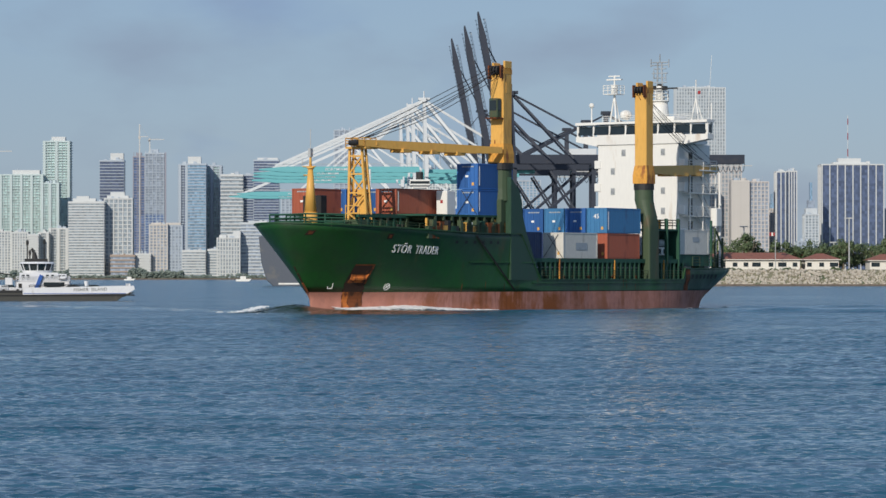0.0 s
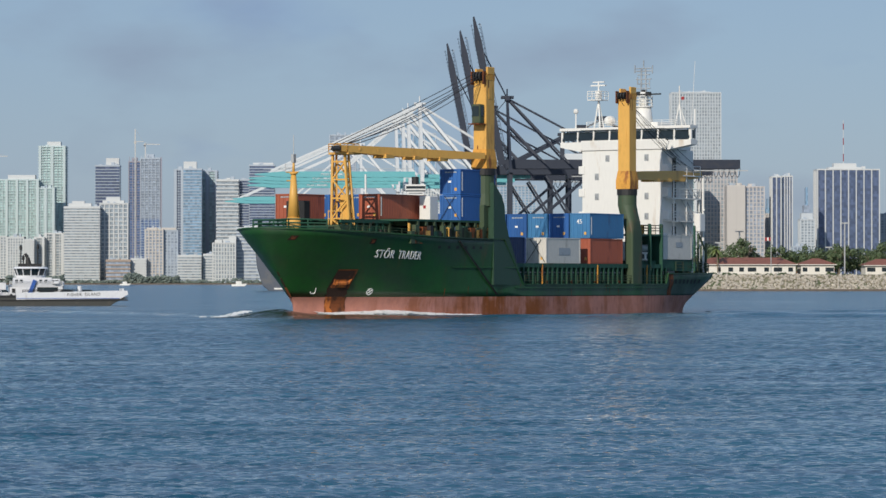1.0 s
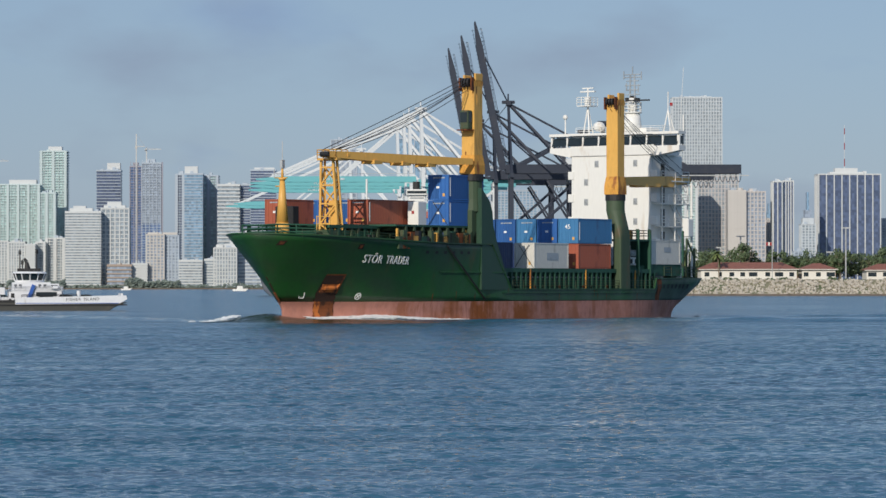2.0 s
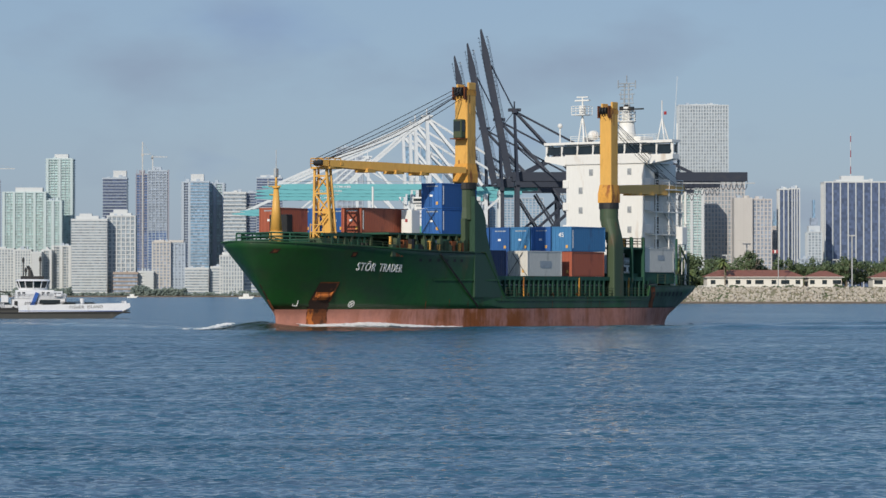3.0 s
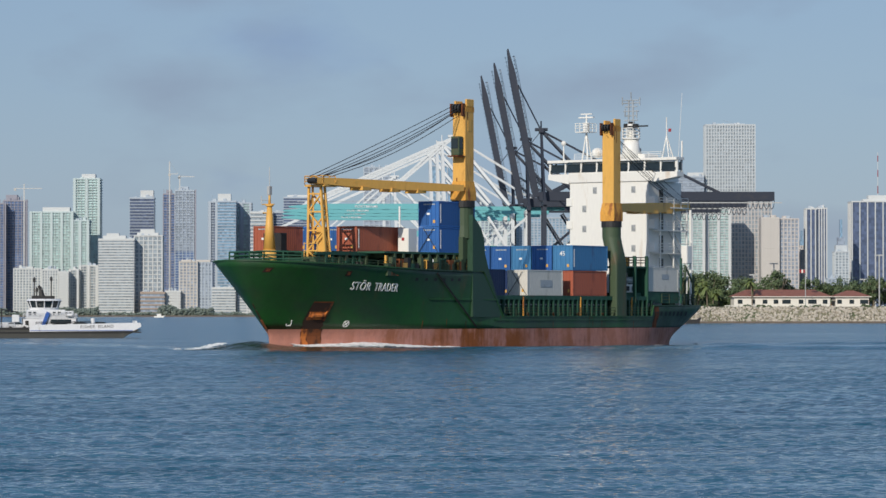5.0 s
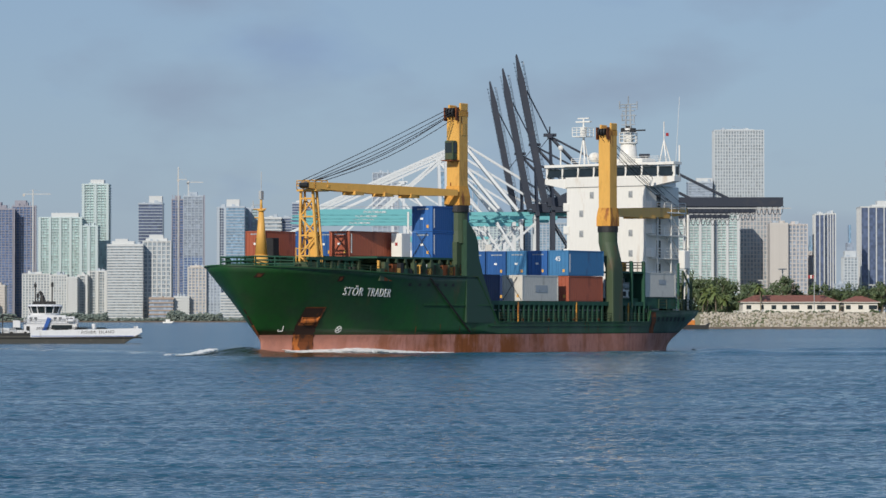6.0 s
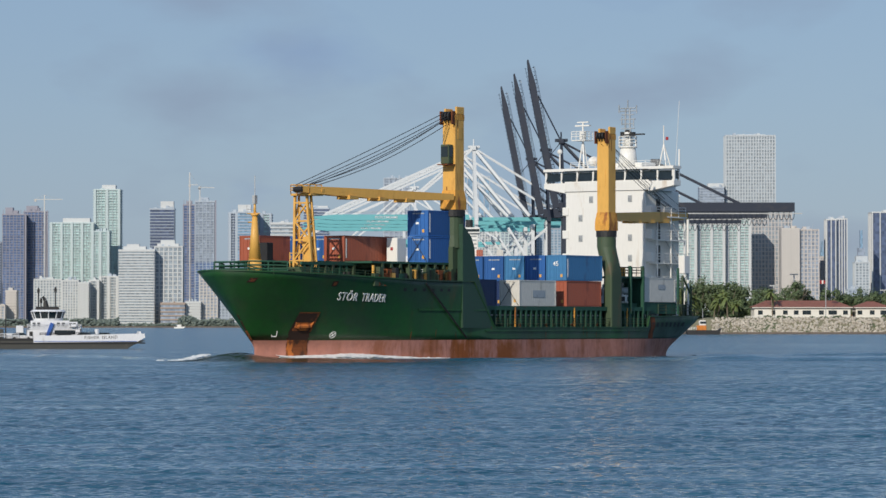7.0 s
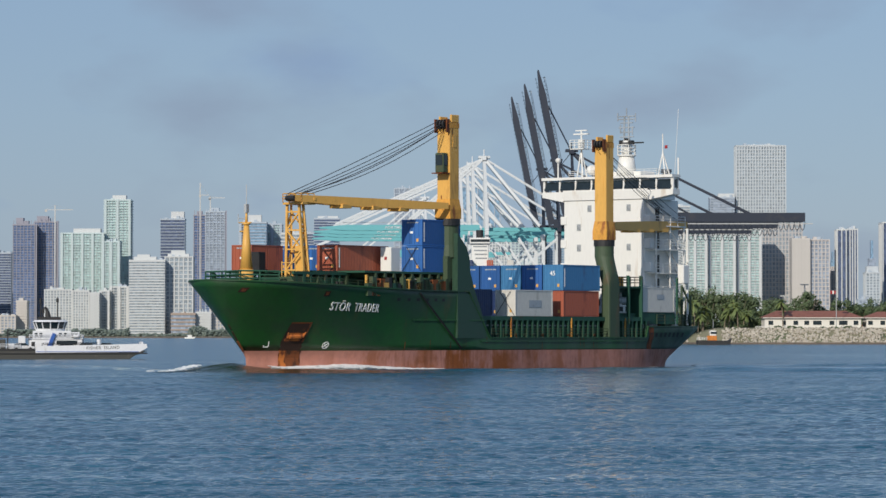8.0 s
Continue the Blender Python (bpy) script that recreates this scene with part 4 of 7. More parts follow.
part("deck_store_window", boxes((8.6, 8.63, 3.6, 4.4, 6.2, 6.9)), M["dark_glass"], ship)
# roof rails, masts
part("roof_rail", rail([(-1.0, -6.0, 20.1), (-1.0, 5.5, 20.1), (-3.0, 5.5, 20.1)], 0.7, 0.025, 1.5), M["white_paint"], bridge)
part("roof_house", boxes((-5.2, -2.2, -2.2, 2.6, 20.1, 20.7)), M["white_paint"], bridge, bevel=0.1)
bm = bmesh.new()
bar(bm, (-2.4, 0.7, 20.1), (-2.4, 0.7, 22.3), 1.15, 0.85, 16)
bar(bm, (-2.4, 0.7, 22.3), (-2.4, 0.7, 22.45), 1.05, 1.05, 14)
bar(bm, (-2.4, 0.7, 22.45), (-2.4, 0.7, 24.0), 0.5, 0.4, 12)
mast = part("radar_mast", bm, M["white_paint"], bridge, "white tapered radar mast", True)
for z in (22.8, 23.15, 23.5):
    bm = bmesh.new()
    loops = [[bm.verts.new((-2.4 + (1 + 0.05 * math.cos(q)) * math.cos(math.pi * i / 8), 0.7 + (1 + 0.05 * math.cos(q)) * math.sin(math.pi * i / 8), z + 0.05 * math.sin(q))) for q in (0.0, 1.57, 3.14, 4.71)] for i in range(16)]
    for i in range(16):
        for j in range(4):
            bm.faces.new((loops[i][j], loops[(i + 1) % 16][j], loops[(i + 1) % 16][(j + 1) % 4], loops[i][(j + 1) % 4]))
    part("guard_ring", bm, M["white_paint"], mast)
for i in range(8):
    a = math.pi * i / 4
    part("guard_post", bars([((-2.4 + math.cos(a), 0.7 + math.sin(a), 22.4), (-2.4 + math.cos(a), 0.7 + math.sin(a), 23.5))], 0.05), M["white_paint"], mast)
for y, z in ((0.1, 0.55), (0.75, 0.75), (1.3, 0.5)):
    part("radar_gear", boxes((-2.7, -2.1, y - 0.25, y + 0.25, 23.5, 23.5 + z)), M["black_steel"], mast, "black radar gear on the mast", bevel=0.05)
part("radar_scanner", boxes((-1.7, -1.45, 0.6, 3.4, 23.6, 23.75)), M["black_steel"], mast)
rig = [("mast_pole", (-2.4, 0.7 + y, 23.8), (-2.4, 0.7 + y * 0.8, 26.6)) for y in (-0.35, 0.3)]
rig += [("mast_yard", (-2.4, 0.7 - w, z), (-2.4, 0.7 + w, z)) for w, z in ((0.9, 24.4), (0.7, 24.9), (1.0, 25.4), (0.8, 25.9), (1.2, 26.3), (1.0, 26.6))]
rig += [("mast_aerial", (-2.4, 0.7 + y, z - 0.9), (-2.4, 0.7 + y, z)) for y, z in ((-1.15, 27.0), (1.15, 26.9), (0.0, 27.5), (-0.8, 25.7), (0.75, 25.5))]
for name, a, b in rig:
    part(name, bars([(a, b)], 0.1 if name == "mast_pole" else 0.07), M["mark_grey"], mast)
bm = bmesh.new()
for dx, dy in ((0.5, 0.5), (-0.5, 0.4), (0, -0.6)):
    bar(bm, (-2 + dx, -5.0 + dy, 20.1), (-2, -5.0, 23.2), 0.09)
box(bm, -2.8, -1.2, -6.0, -4.2, 23.2, 23.3)
box(bm, -2.3, -1.75, -5.3, -4.75, 23.3, 24.3)
box(bm, -2.3, -1.9, -6.0, -4.1, 24.8, 24.95)
bar(bm, (-2, -5.0, 24.2), (-2, -5.0, 25.3), 0.1)
box(bm, -2.2, -2.0, -5.8, -4.3, 25.2, 25.32)
m2 = part("forward_signal_mast", bm, M["white_paint"], bridge, "white tripod signal mast with scanner")
part("mast_rail", rail([(-1.2, -6.0, 23.3), (-1.2, -4.2, 23.3), (-2.8, -4.2, 23.3)], 0.9, 0.04, 0.6), M["white_paint"], m2)
bm = bmesh.new()
for dx, dy in ((0.5, 0.6), (-0.5, 0.6), (0, -0.6)):
    bar(bm, (-3 + dx, 5.0 + dy, 20.1), (-3, 5.0, 22.6), 0.08)
bar(bm, (-3, 5.0, 22.5), (-3, 5.0, 24.6), 0.06)
part("flag_tripod", bm, M["white_paint"], bridge)
part("vent_post", bars([((-3, 7.0, 20.1), (-3, 7.0, 22.0))], 0.1), M["white_paint"], bridge)
bm = bmesh.new()
bar(bm, (-0.5, -7.1, 20.1), (-0.5, -7.1, 21.9), 0.08)
ball(bm, (-0.5, -7.1, 22.0), 0.3)
part("satellite_dome", bm, M["white_paint"], bridge)
bm = bmesh.new()
ball(bm, (-1.5, -3.2, 20.9), 0.7, 0.8)
part("satellite_dome", bm, M["white_paint"], bridge)
part("whip_antenna", bars([((-3.2, 6.4, 20.1), (-3.2, 6.9, 27.2))], 0.025), M["white_paint"], bridge)
bm = boxes((-3.35, -3.3, 5.05, 5.4, 23.05, 23.4))
part("signal_flag", bm, M["bright_red"], bridge, "small red signal flag")
# stern gear
part("stern_pole", bars([((-4.8, 7.0, 4.2), (-4.8, 7.0, 14.5)), ((-5.4, 6.6, 11.0), (-4.2, 7.4, 11.0))], 0.14, n=8), M["white_paint"], ship)
part("davit", bars([((-3.0, 7.4, 4.0), (-3.0, 7.4, 8.4)), ((-3.0, 7.4, 8.4), (-4.5, 7.4, 6.6)), ((-5.6, 6.9, 4.0), (-5.6, 6.9, 7.4))], 0.12), M["post_green"], ship)
part("white_locker", boxes((-4.6, -3.4, 6.6, 7.4, 8.6, 10.6)), M["white_paint"], ship, bevel=0.08)
part("stern_rail", rail([(3.0, 8.0, 4.3), (-4.0, 7.6, 4.3), (-7.8, 6.0, 4.1), (-7.8, -5.6, 4.1)], 1.0, 0.04, 1.5), M["post_green"], ship)
rnd = random.Random(12)
for i in range(14):
    x, y = rnd.uniform(-7.5, 4), rnd.uniform(5.4, 6.9)
    w = rnd.uniform(0.3, 1.0)
    part("stern_fitting", boxes((x, x + w, y - 0.5, y, 3.9, 4.4 + rnd.uniform(0.4, 1.5))), M[rnd.choice(("post_green", "black_steel", "galvanised", "white_paint", "rust"))], ship, bevel=0.03)


# ---- containers ----
def container_parts(root, mat, L=6.35, W=2.5, H=2.48):
    """Corrugated steel box, its front port lower corner at the origin, length towards -x, width towards -y."""
    n = 36
    for y, s in ((0.0, 1), (-W, -1)):
        bm = bmesh.new()
        pts = []
        for i in range(n + 1):
            x = -0.12 - (L - 0.24) * i / n
            d = 0.0 if i % 2 else (0.006 if "grey" in mat.name else 0.012)
            pts.append((x, y - s * (0.03 + d)))
        # corrugation: flat crest, flat trough
        prev = None
        for (x, yy), (xn, yn) in zip(pts, pts[1:]):
            seg = [(x, yy), (x + (xn - x) * 0.7, yy), (xn, yn)]
            for px, py in seg:
                cur = (bm.verts.new((px, py, 0.14)), bm.verts.new((px, py, H - 0.12)))
                if prev:
                    bm.faces.new((prev[0], cur[0], cur[1], prev[1]))
                prev = cur
        part("side_wall", bm, mat, root)
    bm = bmesh.new()
    box(bm, -L + 0.06, -0.08, -W + 0.06, -0.06, H - 0.1, H - 0.04)
    box(bm, -L + 0.06, -0.08, -W + 0.06, -0.06, 0.04, 0.14)
    part("roof_panel", bm, mat, root)
    bm = bmesh.new()
    for x in (-0.12, -L):
        for y in (-0.12, -W):
            box(bm, x, x + 0.12, y, y + 0.12, 0, H)
    for z in (0.0, H - 0.12):
        for y in (-0.1, -W):
            box(bm, -L + 0.12, -0.12, y, y + 0.1, z, z + 0.12)
        for x in (-0.11, -L + 0.01):
            box(bm, x, x + 0.1, -W + 0.12, -0.12, z, z + 0.12)
    part("frame", bm, mat, root)
    for k in (0, 1):
        d = part("door", boxes((-0.1, -0.045, -W / 2 + (0.01 if k else -W / 2 + 0.13), -0.13 if k else -W / 2 - 0.01, 0.13, H - 0.13)), mat, root)
        for y in ((-0.45, -0.95) if k else (-W + 0.45, -W + 0.95)):
            part("lock_rod", bars([((-0.025, y, 0.1), (-0.025, y, H - 0.1))], 0.022, n=5), mat, d)
    part("end_wall", boxes((-L + 0.03, -L + 0.08, -W + 0.1, -0.1, 0.1, H - 0.1)), mat, root)
    return root


masters = {}


def container(kind, x, y, z, label, mark=None, stripe=False, L=6.35, lashed=False, H=2.58):
    local = Matrix.Translation((x, y, z))
    key = (kind, L, H)
    m0 = SHIP_ROWS[0][1] @ local
    c = thing("shipping_container", label, "container", m0, "containers on the ship")
    if key not in masters:
        masters[key] = container_parts(c, M[kind], L, 2.5, H)
    else:
        scene_copy = masters[key]
        for o in scene_copy.children:
            if o.name.split(".")[0] in ("side_wall", "roof_panel", "frame", "door", "end_wall"):
                p = o.copy()
                scene.collection.objects.link(p)
                p.parent = c
                for q in o.children:
                    r = q.copy()
                    scene.collection.objects.link(r)
                    r.parent = p
    if lashed:
        part("lashing_rod", bars([((0.06, -0.1, 0.05), (0.06, -1.9, 2.4))], 0.035, n=4), M["black_steel"], c, "dark lashing rod")
        part("lashing_rod", bars([((0.09, -2.4, 0.05), (0.09, -0.6, 2.4))], 0.035, n=4), M["black_steel"], c, "dark lashing rod")
    if mark:
        me = text_mesh("size_mark", mark, 0.48, lambda u, v, w: Vector((0.0 + w, -1.65 + 0.66 * u, 1.5 + v)), M["lettering"], 0.01)
        o = new("size_mark", me)
        o.parent = c
    part("hazard_label", boxes((-0.044, -0.03, -0.75, -0.45, 0.35, 0.65)), M["crane_yellow"], c, "small yellow door label")
    if y < 8 and z > 7:
        part("maker_plate", boxes((-0.044, -0.03, -1.5, -1.15, 1.15, 1.35)), M["lettering"], c, "small white door marking")
        part("code_bar", boxes((-0.044, -0.03, -1.9, -0.5, 2.12, 2.24)), M["mark_grey"], c, "row of small plain code bars")
    if stripe:
        part("white_label_strip", boxes((-0.42, -0.3, -0.035, -0.01, 0.35, 2.2)), M["lettering"], c, "white vertical label strip")
    aboard.append((c, local))
    return c


LB, LR = "blue corrugated steel shipping container", "oxide-red corrugated steel shipping container"
for z in (9.15, 11.67):
    container("box_blue", 44.8, 7.5, z, LB + " stacked beside the crane", stripe=True, lashed=z < 10, H=2.48)
container("box_red", 52.6, 3.1, 9.15, LR + " on the forward hatch", stripe=True, L=8.2, H=2.48)
container("box_blue", 51.6, 0.4, 9.15, LB + " on the forward hatch", H=2.48)
container("box_red", 57.4, -3.6, 9.15, LR + " beside the foremast", H=2.48)
container("box_blue", 52.6, -3.0, 9.15, LB + " on the forward hatch", H=2.48)
hut = part("white_deck_hut", boxes((44.9, 46.4, 3.6, 4.9, 9.15, 11.5)), M["white_paint"], ship, "small white hut on the hatch", bevel=0.05)
part("hut_sign", boxes((46.4, 46.43, 4.1, 4.4, 10.3, 10.6)), M["bright_red"], hut)
part("black_locker", boxes((58.0, 59.0, -3.6, -1.4, 9.0, 10.9)), M["black_steel"], ship, "black gear locker beside the foremast", bevel=0.05)
part("locker_sign", boxes((57.42, 57.45, -4.1, -3.7, 11.0, 11.4)), M["lettering"], ship)
container("box_navy", 39.3, 7.5, 5.03, "navy shipping container behind the swept plate")
container("box_grey", 29.6, 8.0, 5.03, "pale grey shipping container with lashing rods", L=6.7, lashed=True)
container("box_red", 20.9, 8.0, 5.03, LR + " on the main hatch", L=6.6)
container("box_lightblue", 21.0, 8.0, 7.65, "faded blue shipping container marked 45", "45", True, L=6.9)
for y, k in ((5.35, "box_blue"), (2.7, "box_lightblue"), (0.05, "box_blue"), (-2.6, "box_blue"), (-5.25, "box_navy")):
    container("box_navy", 21.0, y, 5.03, "navy shipping container in the lower tier")
    container(k, 21.0, y, 7.65, ("faded " if k == "box_lightblue" else "") + LB + " on the upper tier")
container("box_grey", 5.8, 8.0, 5.55, "pale grey shipping container beside the deckhouse")
part("container_marking", boxes((1.6, 3.0, 7.99, 8.005, 6.9, 7.4)), M["mark_grey"], ship)
part("hatch_coaming", boxes((41.5, 60.5, -5.6, 4.4, 6.0, 8.5)), M["deck_green"], ship)
# lashing platform, winch and lockers ahead of the after container
platform = part("lashing_platform", boxes((6.0, 11.3, 5.2, 8.1, 8.0, 8.2)), M["deck_green"], ship, "dark green lashing platform")
part("platform_rail", rail([(11.2, 8.0, 8.2), (6.1, 8.0, 8.2)], 0.95, 0.035, 1.2), M["black_steel"], platform)
part("platform_rail", rail([(6.1, 8.0, 8.2), (6.1, 5.3, 8.2)], 0.95, 0.035, 1.2), M["black_steel"], platform)
for x in (6.1, 8.6, 11.1):
    part("platform_post", boxes((x - 0.13, x + 0.13, 7.8, 8.06, 2.0, 9.3)), M["deck_green"], platform)
part("backing_screen", boxes((6.0, 6.15, 5.2, 7.75, 2.0, 8.0)), M["deck_green"], platform)
winch = part("mooring_winch", boxes((7.0, 10.6, 6.3, 7.2, 5.4, 6.3)), M["white_paint"], ship, "white winch housing with dark openings", bevel=0.1)
for x in (7.6, 8.8, 10.0):
    part("winch_opening", boxes((x - 0.35, x + 0.35, 7.16, 7.22, 5.6, 6.1)), M["black_steel"], winch)
part("winch_drum", bars([((7.2, 6.8, 6.75), (10.4, 6.8, 6.75))], 0.36, n=14), M["galvanised"], winch)
part("winch_bed", boxes((6.6, 11.0, 5.6, 7.6, 4.6, 5.4)), M["deck_green"], ship)
for x in (7.2, 9.4):
    part("gas_bottle_locker", boxes((x, x + 0.5, 6.0, 6.5, 8.2, 9.2)), M["rusty_yellow"], ship, "yellow locker on the platform", bevel=0.04)
part("container_plinth", boxes((-0.8, 6.0, 5.4, 7.9, 4.3, 5.55)), M["deck_green"], ship)
part("container_marking", boxes((25.0, 27.2, 7.99, 8.005, 5.9, 6.6)), M["mark_grey"], ship)


# ---- bow wave and foam, carried along with the ship ----
def wave():
    w = thing("bow_wave", "dark bow wave with white foam along the hull", "wave", SHIP_ROWS[0][1])
    def crest(x, d, y):
        h = 0.75 * math.exp(-((x - 65.8) / 4.4) ** 2) * math.exp(-(max(0, d - 0.1) * 2.4) ** 2) + 0.05 * math.exp(-((x - 55) / 9) ** 2) * math.exp(-(max(0, d - 0.45) * 4) ** 2)
        h += 0.05 * noise.noise(Vector((x * 0.6, y * 0.9, 0)))
        return 0.02 + h * (1 - d ** 3) - 0.06 * d

    def over(x, y, base):
        return crest(x, min(1.0, max(0.0, (y - base + 0.4) / (5.0 + max(0, 62 - x) * 0.06))), y)

    bm = bmesh.new()
    nx, ny = 40, 12
    g = []
    for i in range(nx + 1):
        x = 76 - 46 * i / nx
        row = []
        for j in range(ny + 1):
            d = j / ny
            base = hull_y(min(TIP - 0.01, max(0, MID + (x - MID) * (TIP - MID) / (62.6 - MID))), 0) if x < 62.6 else 0.0
            y = base - 0.4 + 5.0 * d + max(0, 62 - x) * 0.06 * d
            row.append(bm.verts.new((x, y, crest(x, d, y))))
        g.append(row)
    for i in range(nx):
        for j in range(ny):
            bm.faces.new((g[i][j], g[i + 1][j], g[i + 1][j + 1], g[i][j + 1]))
    # the starboard half of the crest
    bmesh.ops.duplicate(bm, geom=bm.verts[:] + bm.edges[:] + bm.faces[:])
    half = len(bm.verts) // 2
    bm.verts.ensure_lookup_table()
    for v in bm.verts[half:]:
        v.co.y = -v.co.y
    part("wave_crest", bm, M["reflect_dark_water"], w, "smooth dark green crest", True)
    rnd = random.Random(3)
    # foam: many small ragged lumps
    def lumps(name, spots, label):
        bm = bmesh.new()
        for x, y, z, r in spots:
            n = 6
            c = bm.verts.new((x, y, z + r * 0.16))
            ring = [bm.verts.new((x + r * rnd.uniform(0.8, 1.8) * math.cos(2 * math.pi * i / n), y + r * rnd.uniform(0.5, 1.0) * math.sin(2 * math.pi * i / n), z - 0.06)) for i in range(n)]
            for i in range(n):
                bm.faces.new((c, ring[i], ring[(i + 1) % n]))
        return part(name, bm, M["foam"], w, label)
    # smooth hump of water before the bow, in the darkened reflection colour
    bm = bmesh.new()
    ahead, wide = Vector((0.81, 0.585, 0)), Vector((0.585, -0.81, 0))
    rings = []
    for i in range(15):
        q = i / 14
        ring = []
        for j in range(40):
            a = 2 * math.pi * j / 40
            edge = 1 + 0.16 * noise.noise(Vector((math.cos(a) * 1.5, math.sin(a) * 1.5, 9)))
            p = Vector((59, 5, 0)) + ahead * (9 + 8.5 * q * edge * math.cos(a)) + wide * 11.5 * q * edge * math.sin(a)
            ring.append(bm.verts.new((p.x, p.y, 0.3 * math.cos(q * math.pi / 2) ** 2 + 0.05 * (1 - q) * noise.noise(p * 0.4) + 0.03 - 0.08 * q ** 6)))
        rings.append(ring)
    for r0, r1 in zip(rings[1:], rings[2:]):
        for j in range(40):
            bm.faces.new((r0[j], r0[(j + 1) % 40], r1[(j + 1) % 40], r1[j]))
    bm.faces.new(rings[1])
    for v in rings[0]:
        bm.verts.remove(v)
    part("bow_hump", bm, M["reflect_dark_water"], w, "smooth dark water pushed up before the bow", True)

    # low ridges running out and aft from the bow on either hand
    def ridge(a, b, height, width, seed):
        a, b = Vector(a), Vector(b)
        way = (b - a).normalized()
        out = Vector((-way.y, way.x, 0))
        bm = bmesh.new()
        prev = None
        n = int((b - a).length / 0.8)
        for i in range(n + 1):
            k = i / n
            mid = a.lerp(b, k) + out * 1.2 * noise.noise(Vector((i * 0.06, seed, 0)))
            h = height * math.sin(math.pi * min(1.0, 0.08 + 0.92 * k)) ** 0.6 * (0.8 + 0.5 * noise.noise(Vector((i * 0.13, seed, 5))))
            cur = [bm.verts.new((mid.x + out.x * width * q, mid.y + out.y * width * q, h * math.exp(-(q * 1.9) ** 2) - 0.02 - 0.05 * abs(q) ** 3)) for q in (-1.2, -0.9, -0.6, -0.35, -0.15, 0, 0.15, 0.35, 0.6, 0.9, 1.2)]
            if prev:
                for p0, p1, c1, c0 in zip(prev, prev[1:], cur[1:], cur):
                    bm.faces.new((p0, p1, c1, c0))
            prev = cur
        part("diverging_wave", bm, M["water"], w, "low smooth wave spreading from the bow", True)

    ridge((56, 10, 0), (8, 82, 0), 0.5, 3.2, 1)
    ridge((46, 12, 0), (-14, 88, 0), 0.4, 2.6, 2)
    ridge((67, -4, 0), (22, -75, 0), 0.3, 3.0, 3)
    ridge((-6, 7, 0), (-60, 60, 0), 0.4, 2.6, 4)
    spots = []
    for _ in range(1500):
        x = 60.5 - 17 * rnd.random() ** 1.1
        k = math.exp(-((x - 54.5) / 5) ** 2)
        base = side_point(x, 0.2).y
        y = base + rnd.random() ** 1.6 * (0.4 + 2.0 * k)
        spots.append((x, y, over(x, y, base) + 0.1 + 0.3 * k * rnd.random(), rnd.uniform(0.14, 0.34)))
    # an unbroken sheet of foam under the lumps
    bm = bmesh.new()
    prev = None
    for i in range(60):
        x = 61.0 - 0.32 * i
        k = math.exp(-((x - 54) / 6) ** 2)
        base = side_point(x, 0.2).y
        out = 0.3 + 1.7 * k + 0.3 * noise.noise(Vector((x * 0.8, 0, 0)))
        cur = [bm.verts.new((x, base + out * s, over(x, base + out * s, base) + (0.12 + 0.4 * k) * (1 - s * 0.75) + 0.12 * abs(noise.noise(Vector((x * 1.7, s * 3, 4)))))) for s in (0, 0.3, 0.6, 1.0)]
        if prev:
            for a, b, c, d in zip(prev, prev[1:], cur[1:], cur):
                bm.faces.new((a, b, c, d))
        prev = cur
    part("foam_sheet", bm, M["foam"], w, "white foam rolling off the bow", True)
    lumps("hull_foam", spots, "white foam strip along the hull")
    spots = [(k, -1.6 - 0.35 * (k - 70) + rnd.gauss(0, 0.3), 0.12 + 0.5 * math.exp(-((k - 68.5) / 1.6) ** 2), rnd.uniform(0.12, 0.3)) for k in (68.4 + abs(rnd.gauss(0, 2.0)) for _ in range(150))]
    lumps("crest_foam", spots, "broken white crest ahead of the bow")
    spots = [(x, 0, 0.02, rnd.uniform(0.05, 0.13)) for x in (rnd.uniform(2, 44) for _ in range(420)) if noise.noise(Vector((x * 0.35, 2.0, 0))) > 0.12]
    spots = [(x, side_point(x, 0.2).y + rnd.random() ** 2 * 0.6, z, r) for x, _, z, r in spots]
    lumps("side_foam", spots, "thin foam line along the waterline")
    return w


bow_wave = wave()
aboard.append((bow_wave, Matrix.Translation((0, 0, -AFLOAT))))


# ---- backdrop: shore and city ----
FOCAL = 5955.0


def across(u, d):
    """Metres to the side at distance d, for a bearing u in thousandths of the focal length's unit."""
    return u * d / FOCAL


